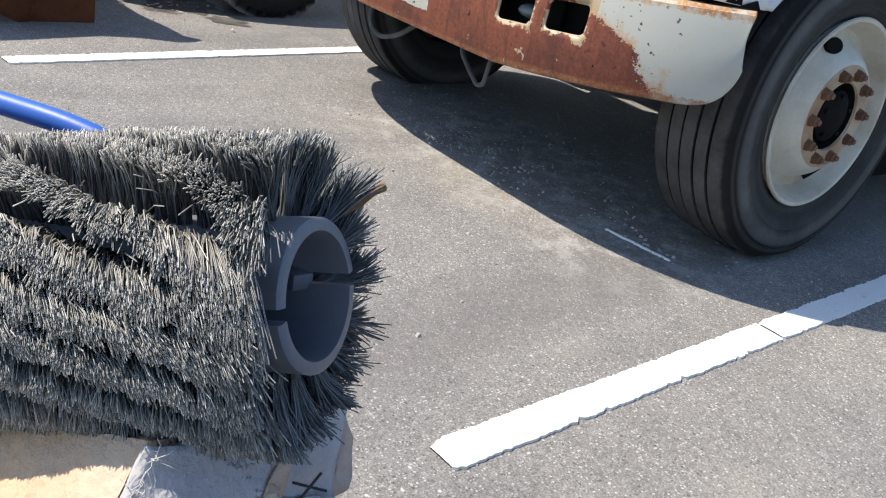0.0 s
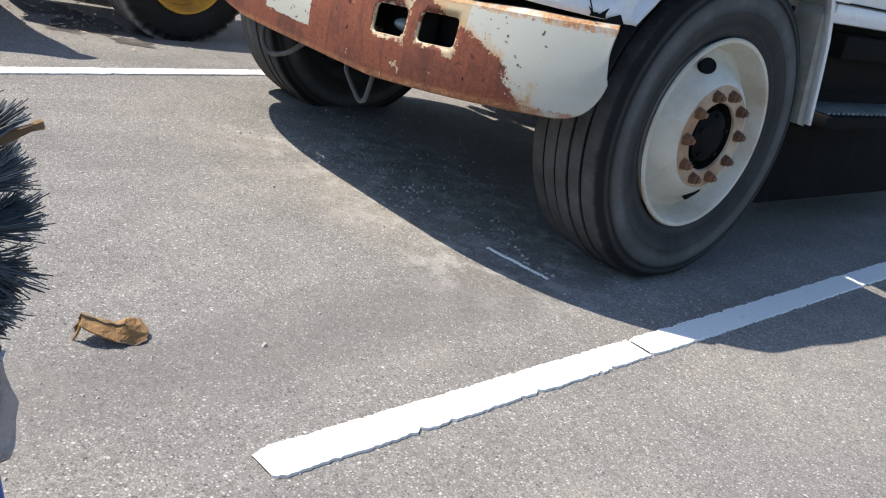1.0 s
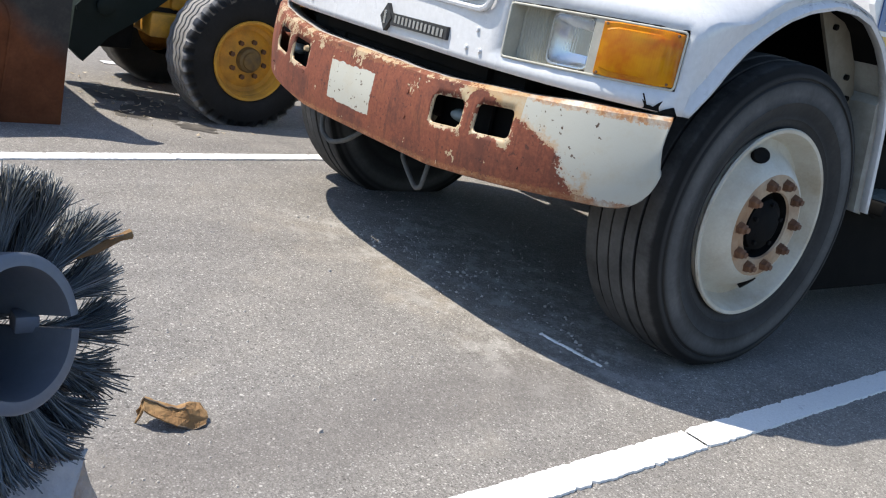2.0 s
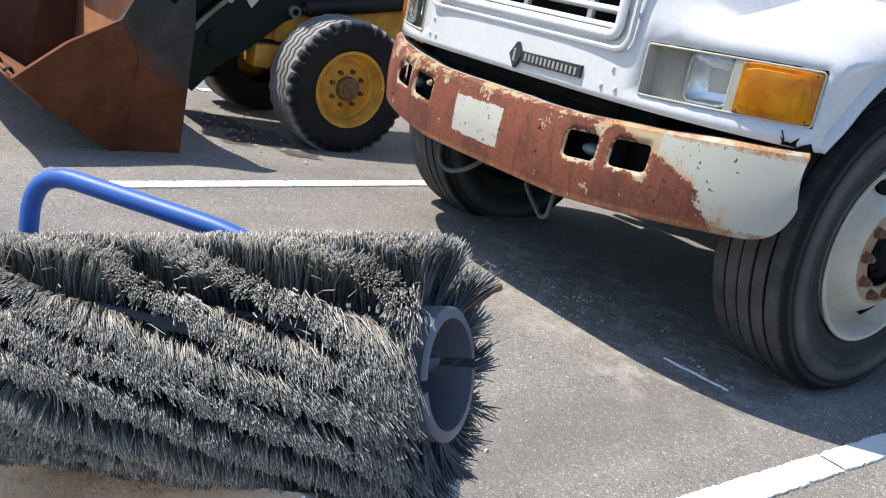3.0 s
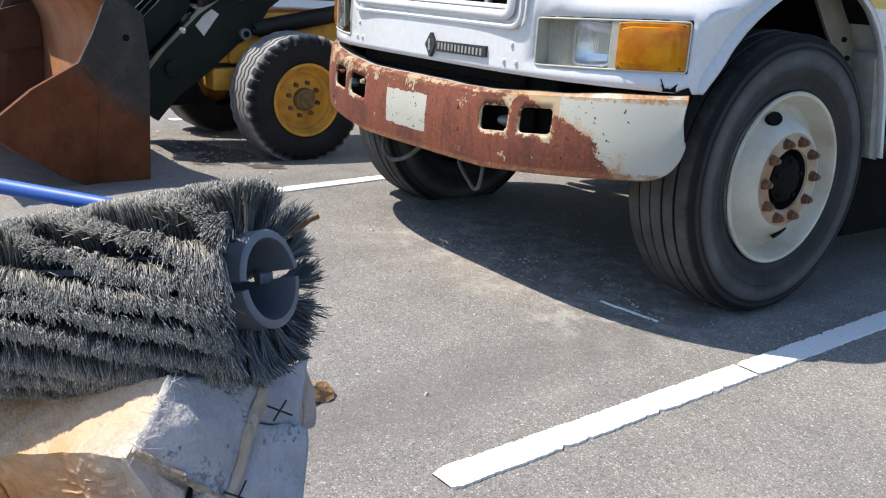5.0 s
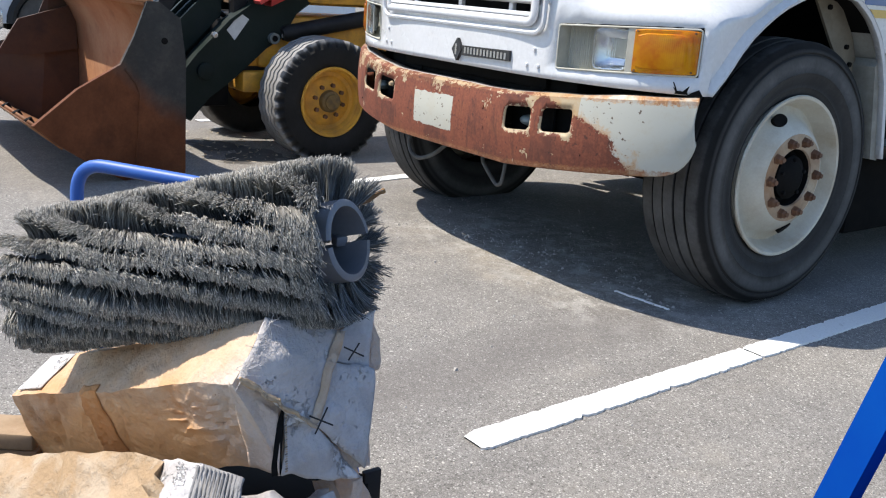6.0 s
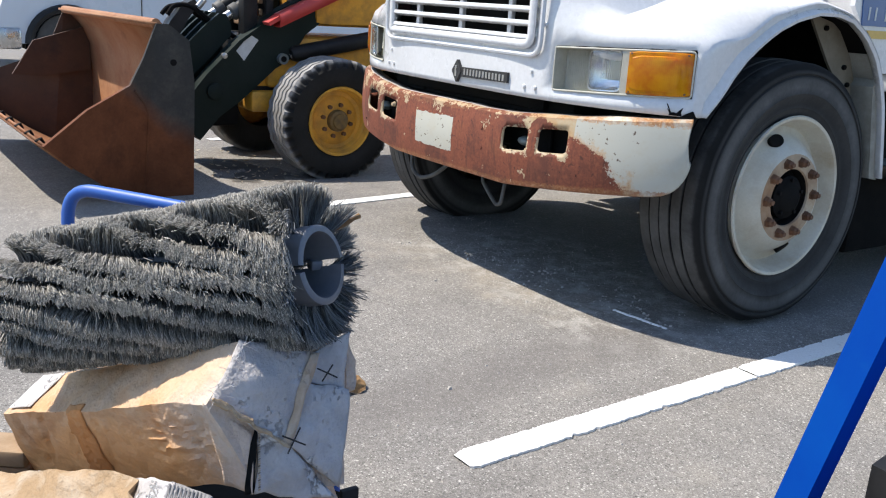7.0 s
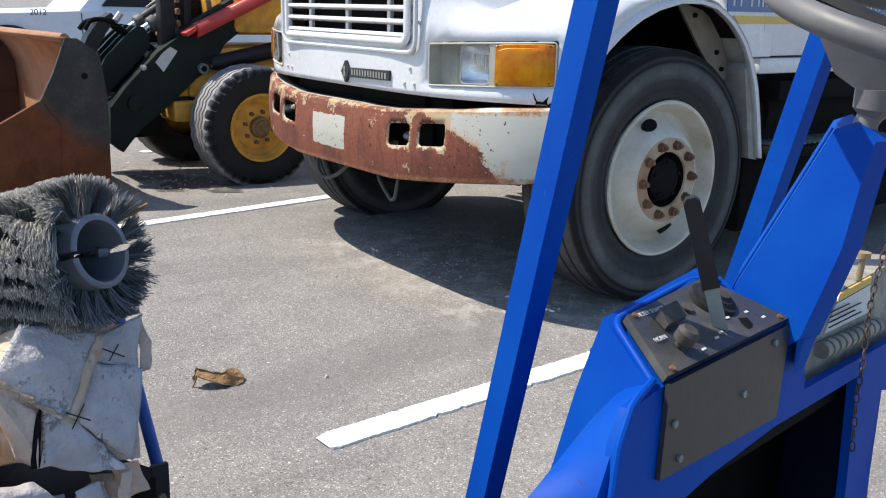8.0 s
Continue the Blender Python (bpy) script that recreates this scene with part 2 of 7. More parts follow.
    bump(nt, b, calc(nt, "ADD", calc(nt, "MULTIPLY", rust, -0.5), calc(nt, "MULTIPLY", fine, 0.5)), 0.5, 0.0015)
    return m


def make_rust_steel(name, a, b_, c, grey=None):
    m, nt, b = shader(name, 0.72)
    vec = coords(nt)
    big, fine = noise_tex(nt, vec, 2.6, 7, 0.65), noise_tex(nt, vec, 60, 5, 0.7)
    col = mix(nt, ramp(nt, big, [(0.38, 0.0), (0.66, 1.0)]), a, b_)
    col = mix(nt, ramp(nt, noise_tex(nt, vec, 7, 6), [(0.55, 0.0), (0.75, 0.7)]), col, c)
    if grey:
        xyz = nt.nodes.new("ShaderNodeSeparateXYZ")
        nt.links.new(vec, xyz.inputs[0])
        d = calc(nt, "ADD", calc(nt, "SUBTRACT", xyz.outputs[2], calc(nt, "MULTIPLY", xyz.outputs[1], -0.9)), calc(nt, "MULTIPLY", calc(nt, "SUBTRACT", big, 0.5), 0.35))
        col = mix(nt, ramp(nt, calc(nt, "ADD", d, 1.5), [(grey[0], 0.0), (grey[1], 0.92)]), col, mix(nt, ramp(nt, noise_tex(nt, vec, 9, 6, 0.7), [(0.45, 0.0), (0.68, 0.75)]), (0.034, 0.042, 0.042), (0.078, 0.078, 0.070)))
    col = mix(nt, 0.4, col, ramp(nt, fine, [(0.3, 0.5), (0.7, 1.0)]), "MULTIPLY")
    nt.links.new(col, b.inputs["Base Color"])
    bump(nt, b, fine, 0.5, 0.0015)
    return m


def make_cardboard(name, base, stain, pale, amount, foot=None, torn=0.75):
    """Board with soft stains, scuffs and creases; foot = (z, slope, x) of a lower edge that has soaked up rust water."""
    m, nt, b = shader(name, 0.85)
    vec = coords(nt)
    big, mid, fine = noise_tex(nt, vec, 5.2, 5), noise_tex(nt, vec, 14, 5, 0.6), noise_tex(nt, vec, 150, 4)
    scuff = noise_tex(nt, vec, 30, 9, 0.78)
    run = nt.nodes.new("ShaderNodeMapping")
    run.inputs["Scale"].default_value = (0.75, 1.0, 1.25)
    run.inputs["Rotation"].default_value = (0.3, 0.5, 0.2)
    nt.links.new(vec, run.inputs["Vector"])
    crease = calc(nt, "MULTIPLY", noise_tex(nt, run.outputs[0], 26, 4, 0.55), 0.7)
    col = mix(nt, ramp(nt, big, [(0.41, 0.0), (0.60, amount)]), base, stain)
    col = mix(nt, ramp(nt, mid, [(0.45, 0.0), (0.60, 0.45)]), col, pale)
    peel = noise_tex(nt, vec, 11, 9, 0.74)
    col = mix(nt, ramp(nt, peel, [(0.565, 0.0), (0.58, torn)]), col, tuple(min(0.8, v * 1.12) for v in pale))
    if foot:
        xyz = nt.nodes.new("ShaderNodeSeparateXYZ")
        nt.links.new(vec, xyz.inputs[0])
        h = calc(nt, "SUBTRACT", xyz.outputs[2], calc(nt, "ADD", foot[0], calc(nt, "MULTIPLY", calc(nt, "SUBTRACT", xyz.outputs[0], foot[2]), foot[1])))
        h = calc(nt, "ADD", h, calc(nt, "MULTIPLY", calc(nt, "SUBTRACT", big, 0.5), 0.22))
        col = mix(nt, ramp(nt, h, [(0.0, 1.0), (0.045, 0.7), (0.085, 0.0)]), col, (0.72, 0.39, 0.16))
        col = mix(nt, ramp(nt, h, [(0.075, 0.0), (0.082, 0.45), (0.095, 0.0)]), col, (0.48, 0.27, 0.13))
        # the upper layer of paper is bleached and torn off towards the open end
        worn_x = calc(nt, "ADD", xyz.outputs[0], calc(nt, "MULTIPLY", calc(nt, "SUBTRACT", peel, 0.5), 0.30))
        col = mix(nt, ramp(nt, calc(nt, "SUBTRACT", worn_x, 1.0), [(0.84, 0.0), (0.94, 0.28), (1.0, 0.70)]), col, (0.58, 0.52, 0.47))
    col = mix(nt, ramp(nt, scuff, [(0.66, 0.0), (0.69, 0.75)]), col, tuple(v * 0.35 for v in stain))
    col = mix(nt, 0.3, col, ramp(nt, fine, [(0.3, 0.7), (0.7, 1.0)]), "MULTIPLY")
    nt.links.new(col, b.inputs["Base Color"])
    bump(nt, b, calc(nt, "ADD", calc(nt, "ADD", mid, crease), calc(nt, "ADD", calc(nt, "MULTIPLY", fine, 0.15), ramp(nt, peel, [(0.56, 0.0), (0.585, 0.33 * torn)]))), 1.0, 0.011)
    return m


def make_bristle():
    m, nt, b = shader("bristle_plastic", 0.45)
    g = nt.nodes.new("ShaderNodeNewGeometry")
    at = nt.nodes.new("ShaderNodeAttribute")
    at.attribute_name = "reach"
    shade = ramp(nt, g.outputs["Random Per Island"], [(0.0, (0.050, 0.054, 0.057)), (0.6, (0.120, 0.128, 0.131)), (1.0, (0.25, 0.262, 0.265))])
    # pale dust on the outer ends; dark roots stand in for shade between strands
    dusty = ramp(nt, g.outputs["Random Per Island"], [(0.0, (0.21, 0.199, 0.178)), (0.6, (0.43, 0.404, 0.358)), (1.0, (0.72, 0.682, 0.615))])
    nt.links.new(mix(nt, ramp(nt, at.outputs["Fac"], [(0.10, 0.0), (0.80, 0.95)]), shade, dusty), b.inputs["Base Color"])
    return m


def make_lens(name, color, rough):
    m, nt, b = shader(name, rough, 0.0, 0.25)
    vec = coords(nt)
    w = node(nt, "ShaderNodeTexWave", Scale=55.0, Distortion=0.6)
    nt.links.new(vec, w.inputs["Vector"])
    big = noise_tex(nt, vec, 13, 3)
    nt.links.new(mix(nt, ramp(nt, big, [(0.36, 0.0), (0.64, 1.0)]), (color[0] * 0.85, color[1] * 0.8, color[2]), (color[0] * 1.12, color[1] * 2.1, color[2])), b.inputs["Base Color"])
    b.inputs["Subsurface Weight"].default_value = 0.25
    b.inputs["Subsurface Radius"].default_value = (0.02, 0.01, 0.004)
    bump(nt, b, w.outputs["Fac"], 0.18, 0.0015)
    return m


def make_glass():
    m, nt, b = shader("headlamp_glass", 0.06)
    vec = coords(nt)
    w = node(nt, "ShaderNodeTexWave", Scale=42.0, Distortion=0.4)
    nt.links.new(vec, w.inputs["Vector"])
    b.inputs["Base Color"].default_value = (0.90, 0.94, 0.97, 1)
    b.inputs["Transmission Weight"].default_value = 1.0
    b.inputs["IOR"].default_value = 1.45
    bump(nt, b, w.outputs["Fac"], 0.35, 0.002)
    return m


def make_tire(name, bands):
    """Rubber toned in rings, for dust and painted groove shade: bands of (radius, colour) from the wheel's axle
    outwards.
    """
    m, nt, b = shader(name, 0.82)
    vec = coords(nt)
    xyz = nt.nodes.new("ShaderNodeSeparateXYZ")
    nt.links.new(vec, xyz.inputs[0])
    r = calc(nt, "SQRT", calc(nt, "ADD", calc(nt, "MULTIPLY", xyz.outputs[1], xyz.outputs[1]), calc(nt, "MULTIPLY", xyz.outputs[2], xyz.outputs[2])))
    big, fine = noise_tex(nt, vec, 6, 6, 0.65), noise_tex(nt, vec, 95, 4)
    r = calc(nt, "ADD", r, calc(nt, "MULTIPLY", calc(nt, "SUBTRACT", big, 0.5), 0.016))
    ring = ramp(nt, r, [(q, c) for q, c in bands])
    col = mix(nt, 0.8, ring, ramp(nt, big, [(0.3, 0.55), (0.68, 1.15)]), "MULTIPLY")
    col = mix(nt, 0.35, col, ramp(nt, fine, [(0.3, 0.6), (0.7, 1.0)]), "MULTIPLY")
    nt.links.new(mix(nt, 1.0, col, (1.0, 0.985, 0.96), "MULTIPLY"), b.inputs["Base Color"])
    bump(nt, b, fine, 0.4, 0.001)
    return m



def make_blue_paint(name, rough, sky_sheen):
    """Blue enamel with a soft gloss, dusty bloom, fine scratches and rubbed spots."""
    m, nt, b = shader(name, rough)
    vec = coords(nt)
    big, mid, fine = noise_tex(nt, vec, 4.5, 6, 0.62), noise_tex(nt, vec, 22, 6, 0.7), noise_tex(nt, vec, 130, 4)
    col = mix(nt, ramp(nt, big, [(0.38, 0.0), (0.68, 0.8)]), (0.0, 0.046, 0.315), (0.0, 0.072, 0.355))
    col = mix(nt, ramp(nt, mid, [(0.60, 0.0), (0.75, 0.12)]), col, (0.02, 0.15, 0.40))
    run = nt.nodes.new("ShaderNodeMapping")
    run.inputs["Scale"].default_value = (1.0, 1.0, 0.09)
    run.inputs["Rotation"].default_value = (0.5, 0.3, 0.0)
    nt.links.new(vec, run.inputs["Vector"])
    scratch = noise_tex(nt, run.outputs[0], 95, 5, 0.7)
    col = mix(nt, ramp(nt, scratch, [(0.69, 0.0), (0.73, 0.28)]), col, (0.20, 0.27, 0.45))
    specks = noise_tex(nt, vec, 75, 4, 0.55)
    col = mix(nt, ramp(nt, specks, [(0.71, 0.0), (0.735, 0.6)]), col, (0.03, 0.03, 0.05))
    # paler blue mixed in to stand for the sky's reflection on the tube
    col = mix(nt, sky_sheen, col, (0.06, 0.19, 0.52))
    nt.links.new(col, b.inputs["Base Color"])
    nt.links.new(ramp(nt, big, [(0.3, rough - 0.09), (0.72, rough + 0.11)]), b.inputs["Roughness"])
    bump(nt, b, calc(nt, "ADD", mid, calc(nt, "MULTIPLY", fine, 0.25)), 0.3, 0.0012)
    return m


def dull(m, level):
    m.node_tree.nodes["Principled BSDF"].inputs["Specular IOR Level"].default_value = level


ASPHALT = make_asphalt()
LINE = make_line_paint()
BUMPER = make_bumper_paint()
WHITE = worn("white_truck_paint", (0.66, 0.67, 0.685), (0.56, 0.55, 0.53), 0.26, 0, 0.5, 3.0, 0.35, 60, 0.0002)
LINER = worn("inner_fender", (0.37, 0.365, 0.325), (0.13, 0.115, 0.09), 0.75, 0, 0, 5, 0.7)
# dusty beige taken darker than the liner to stand in for arch shade
BRACKET = worn("dusty_shaded_beige_steel", (0.21, 0.185, 0.14), (0.10, 0.085, 0.06), 0.8, 0, 0, 7, 0.8)
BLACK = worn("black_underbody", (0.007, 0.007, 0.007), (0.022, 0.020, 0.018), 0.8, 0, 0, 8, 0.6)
TRIM = worn("black_plastic", (0.014, 0.014, 0.015), (0.04, 0.04, 0.039), 0.5, 0, 0, 9, 0.5)
# radii 0.49-0.51 are near black, standing in for shade in the tread grooves
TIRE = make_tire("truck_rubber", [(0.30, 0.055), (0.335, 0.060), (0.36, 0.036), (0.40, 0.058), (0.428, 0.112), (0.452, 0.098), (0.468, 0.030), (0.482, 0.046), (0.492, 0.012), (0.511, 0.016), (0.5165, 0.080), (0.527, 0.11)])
TIRE2 = make_tire("loader_rubber", [(0.20, 0.03), (0.36, 0.022), (0.378, 0.035), (0.388, 0.10), (0.396, 0.27), (0.42, 0.34)])
RIM = worn("cream_rim_paint", (0.58, 0.55, 0.46), (0.40, 0.31, 0.20), 0.42, 0, 0.1, 6, 0.8)
RUST = make_rust_steel("rusty_steel", (0.10, 0.045, 0.022), (0.21, 0.10, 0.05), (0.05, 0.025, 0.015))
HUBRUST = make_rust_steel("rust_stained_cream", (0.52, 0.42, 0.30), (0.36, 0.20, 0.10), (0.16, 0.07, 0.035))
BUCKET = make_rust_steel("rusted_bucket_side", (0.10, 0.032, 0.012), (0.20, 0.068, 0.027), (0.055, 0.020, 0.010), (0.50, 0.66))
# rust for the far plate, darkened to stand in for shade inside the bucket
BUCKET_SHADED = make_rust_steel("shade_darkened_rust", (0.042, 0.018, 0.009), (0.080, 0.034, 0.015), (0.022, 0.011, 0.008))
SCOOP = make_rust_steel("rusted_bucket_shell", (0.30, 0.115, 0.042), (0.38, 0.20, 0.10), (0.19, 0.070, 0.026))
BEZEL = worn("lamp_bezel", (0.50, 0.49, 0.42), (0.30, 0.28, 0.22), 0.5, 0, 0, 10, 0.5)
BATTERY = worn("dusty_battery_case", (0.30, 0.285, 0.24), (0.10, 0.08, 0.06), 0.7, 0, 0, 22, 0.8)
CHAIN = worn("dark_chain", (0.05, 0.035, 0.028), (0.12, 0.07, 0.04), 0.6, 0.2, 0, 40, 0.6)
HUBGREASE = worn("greasy_brown_hub", (0.20, 0.12, 0.035), (0.06, 0.045, 0.03), 0.6, 0, 0, 26, 0.9)
BRASS = worn("dull_brass", (0.34, 0.26, 0.14), (0.2, 0.14, 0.08), 0.5, 0.3, 0, 30, 0.5)
GLASS = make_glass()
MIRROR = worn("lamp_reflector", (0.80, 0.81, 0.82), (0.55, 0.55, 0.52), 0.16, 1.0, 0, 12, 0.5)
AMBER = make_lens("amber_lens", (0.52, 0.115, 0.0), 0.32)
EMBLEM = worn("emblem_black", (0.02, 0.02, 0.022), (0.06, 0.06, 0.06), 0.35, 0, 0, 20, 0.4)
CHROME = worn("dull_chrome", (0.55, 0.55, 0.55), (0.25, 0.22, 0.18), 0.28, 0.9, 0, 12, 0.5)
STEEL = worn("grey_steel", (0.22, 0.26, 0.255), (0.10, 0.09, 0.08), 0.55, 0.3, 0, 10, 0.6)
HOSE = worn("dusty_hose", (0.11, 0.11, 0.105), (0.05, 0.045, 0.04), 0.7, 0, 0, 14, 0.6)
GREEN = worn("dark_green_paint", (0.006, 0.015, 0.013), (0.022, 0.028, 0.026), 0.5, 0, 0.0, 6, 0.5)
YELLOW = worn("loader_yellow", (0.74, 0.37, 0.04), (0.30, 0.16, 0.045), 0.5, 0, 0.0, 9, 0.75)
RED = worn("faded_red_paint", (0.52, 0.045, 0.04), (0.36, 0.07, 0.06), 0.45, 0, 0.1, 9, 0.4)
INTERIOR_BLUE = worn("shade_dark_blue_paint", (0.002, 0.010, 0.05), (0.012, 0.014, 0.03), 0.7, 0, 0, 8, 0.7)
BLUE = make_blue_paint("blue_machine_paint", 0.52, 0.0)
RAIL = make_blue_paint("sheen_lightened_blue_paint", 0.50, 0.35)
PANEL = worn("black_control_panel", (0.040, 0.041, 0.044), (0.115, 0.108, 0.098), 0.36, 0, 0.1, 12, 0.75)
COVER = worn("black_cover_plate", (0.020, 0.021, 0.023), (0.060, 0.057, 0.052), 0.42, 0, 0.0, 11, 0.7)
KNOB = worn("dusty_grey_knob", (0.055, 0.050, 0.045), (0.12, 0.11, 0.095), 0.65, 0, 0, 25, 0.6)
WHEELGREY = worn("steering_grey", (0.10, 0.10, 0.10), (0.19, 0.187, 0.18), 0.5, 0, 0, 8, 0.6)
CORE = worn("grey_plastic_core", (0.145, 0.155, 0.178), (0.22, 0.226, 0.238), 0.42, 0, 0, 6, 0.45)
BRISTLE = make_bristle()
KRAFT = make_cardboard("stained_cardboard", (0.57, 0.375, 0.225), (0.54, 0.27, 0.115), (0.63, 0.48, 0.345), 0.8, (0.225, 0.380, 1.36), 0.12)
SUNNED = make_cardboard("bleached_cardboard", (0.42, 0.295, 0.18), (0.31, 0.20, 0.10), (0.52, 0.45, 0.36), 0.7, None, 0.12)
FADED = make_cardboard("faded_cardboard", (0.53, 0.42, 0.31), (0.48, 0.30, 0.17), (0.60, 0.52, 0.44), 0.8, None, 0.2)
PALE = make_cardboard("pale_torn_cardboard", (0.49, 0.465, 0.46), (0.40, 0.36, 0.325), (0.63, 0.615, 0.605), 0.7)
TAPE = make_cardboard("stained_tape", (0.55, 0.25, 0.085), (0.40, 0.16, 0.05), (0.60, 0.36, 0.18), 0.7, None, 0.0)
BROWN = make_cardboard("brown_cardboard", (0.43, 0.31, 0.19), (0.30, 0.18, 0.09), (0.58, 0.48, 0.36), 0.6, None, 0.4)
GREYBOARD = make_cardboard("grey_corrugated_board", (0.25, 0.245, 0.245), (0.17, 0.16, 0.15), (0.34, 0.33, 0.33), 0.7, None, 0.1)
FLUTE = make_cardboard("shaded_flutes", (0.16, 0.12, 0.085), (0.10, 0.07, 0.045), (0.22, 0.17, 0.12), 0.6, None, 0.0)
OIL = worn("oil_soaked_asphalt", (0.055, 0.050, 0.045), (0.15, 0.135, 0.115), 0.75, 0, 0, 14, 0.9, 260, 0.002)
INK = worn("marker_ink", (0.012, 0.012, 0.013), (0.02, 0.02, 0.02), 0.6)
DECAL = worn("pale_decal", (0.58, 0.60, 0.60), (0.40, 0.40, 0.38), 0.5, 0, 0, 20, 0.4)
STRIPE_BLUE = worn("blue_stripe", (0.018, 0.085, 0.27), (0.03, 0.10, 0.27), 0.35, 0, 0.3, 5, 0.3)
STRIPE_GOLD = worn("gold_stripe", (0.62, 0.39, 0.07), (0.55, 0.36, 0.10), 0.4, 0, 0.2, 5, 0.3)
VAN_PAINT = worn("pale_blue_white_paint", (0.62, 0.68, 0.74), (0.50, 0.55, 0.60), 0.3, 0, 0.4, 3, 0.3)
CONCRETE_STONE = worn("pale_stone", (0.46, 0.43, 0.39), (0.22, 0.20, 0.18), 0.9, 0, 0, 30, 0.6)
WOOD = worn("weathered_wood", (0.26, 0.16, 0.085), (0.24, 0.15, 0.08), 0.75, 0, 0, 12, 0.6)
PALEWOOD = worn("sunned_wood", (0.36, 0.255, 0.155), (0.24, 0.16, 0.09), 0.8, 0, 0, 12, 0.8)
# pale litter colour that also stands in for sunlit spots
PALE_LITTER = make_cardboard("sunlit_pale_litter", (0.50, 0.42, 0.30), (0.26, 0.18, 0.10), (0.66, 0.60, 0.48), 0.7)
DRYLEAF = make_cardboard("torn_brown_scrap", (0.26, 0.145, 0.058), (0.11, 0.055, 0.024), (0.42, 0.27, 0.12), 0.9, None, 0.2)

for m, level in ((BLACK, 0.08), (TRIM, 0.25), (TIRE, 0.2), (TIRE2, 0.2), (GREEN, 0.18), (PANEL, 0.25), (KNOB, 0.25), (BLUE, 0.10), (BUCKET, 0.2), (ASPHALT, 0.3), (BRISTLE, 0.3), (AMBER, 0.25)):
    dull(m, level)


# ---- mesh helpers ----
def finish(name, me, material, parent, label, smooth=True):
    me.materials.append(material)
    if smooth:
        me.shade_smooth()
        me.set_sharp_from_angle(angle=radians(38))
    ob = new(name, me)
    if parent:
        ob.parent = parent
    if label:
        tagged(ob, label)
    return ob


def part(name, bm, material, parent=None, label="", smooth=True):
    me = bpy.data.meshes.new(name)
    bmesh.ops.recalc_face_normals(bm, faces=bm.faces)
    bm.to_mesh(me)
    bm.free()
    return finish(name, me, material, parent, label, smooth)


def thing(name, label, category, m=None, group="", kind=""):
    ob = new(name)
    if m:
        ob.matrix_basis = m
    return tagged(ob, label, category, group, kind)


def block(sx, sy, sz, at=(0, 0, 0), bevel=0.004, turn=None):
    bm = bmesh.new()
    bmesh.ops.create_cube(bm, size=1.0)
    bmesh.ops.scale(bm, vec=(sx, sy, sz), verts=bm.verts)
    if bevel:
        bmesh.ops.bevel(bm, geom=list(bm.edges), offset=min(bevel, 0.4 * min(sx, sy, sz)), segments=2, affect="EDGES", profile=0.5)
    if turn:
        bmesh.ops.transform(bm, matrix=turn, verts=bm.verts)
    bmesh.ops.translate(bm, vec=at, verts=bm.verts)
    return bm


def rings(loops, close=True, caps=True):
    """Skin a list of equally long loops of points."""
    bm = bmesh.new()
    vs = [[bm.verts.new(p) for p in loop] for loop in loops]
    n = len(loops[0])
    for a, b in zip(vs, vs[1:]):
        for i in range(n if close else n - 1):
            j = (i + 1) % n
            bm.faces.new((a[i], a[j], b[j], b[i]))
    if caps and close:
        bm.faces.new(vs[0][::-1])
        bm.faces.new(vs[-1])
    return bm


def pipe(points, r, seg=12, caps=True):
    pts = [Vector(p) for p in points]
    rad = r if isinstance(r, (list, tuple)) else [r] * len(pts)
    up, loops = None, []
    for i, p in enumerate(pts):
        d = (pts[min(i + 1, len(pts) - 1)] - pts[max(i - 1, 0)]).normalized()
        if up is None:
            up = d.orthogonal().normalized()
        up = (up - d * up.dot(d)).normalized()
        side = d.cross(up)
        loops.append([p + rad[i] * (math.cos(a) * up + math.sin(a) * side) for a in (2 * math.pi * k / seg for k in range(seg))])
    return rings(loops, True, caps)


def rounded(points, radius, steps=6):
    """The same polyline with its inner corners turned into arcs."""
    pts = [Vector(p) for p in points]
    out = [pts[0]]
    for a, b, c in zip(pts, pts[1:], pts[2:]):
        u, v = (a - b).normalized(), (c - b).normalized()
        r = min(radius, 0.45 * (a - b).length, 0.45 * (c - b).length)
        for k in range(steps + 1):
            t = k / steps
            out.append((1 - t) ** 2 * (b + u * r) + 2 * t * (1 - t) * b + t * t * (b + v * r))
    out.append(pts[-1])
    return out


def lathe_x(profile, seg=72, close=False):
    """Turn (radius, x) pairs round the x axis."""
    loops = []
    for k in range(seg):
        a = 2 * math.pi * k / seg
        loops.append([(x, r * math.sin(a), r * math.cos(a)) for r, x in profile])
    bm = bmesh.new()
    vs = [[bm.verts.new(p) for p in loop] for loop in loops]
    n = len(profile)
    for k in range(seg):
        a, b = vs[k], vs[(k + 1) % seg]
        for i in range(n if close else n - 1):
            j = (i + 1) % n
            bm.faces.new((a[i], a[j], b[j], b[i]))
    return bm


def slab(outline, depth, to3d):
    """A flat outline (u, v) with thickness; to3d maps (u, v, w) into space."""
    bm = bmesh.new()
    a = [bm.verts.new(to3d(u, v, 0.0)) for u, v in outline]
    b = [bm.verts.new(to3d(u, v, depth)) for u, v in outline]
    n = len(outline)
    for i in range(n):
        j = (i + 1) % n
        bm.faces.new((a[i], a[j], b[j], b[i]))
    bm.faces.new(a[::-1])
    bm.faces.new(b)
    return bm


def soften(bm, width=0.004, angle=40):
    edges = [e for e in bm.edges if len(e.link_faces) == 2 and e.calc_face_angle(0) > radians(angle)]
    bmesh.ops.bevel(bm, geom=edges, offset=width, segments=2, affect="EDGES", profile=0.5)
    return bm


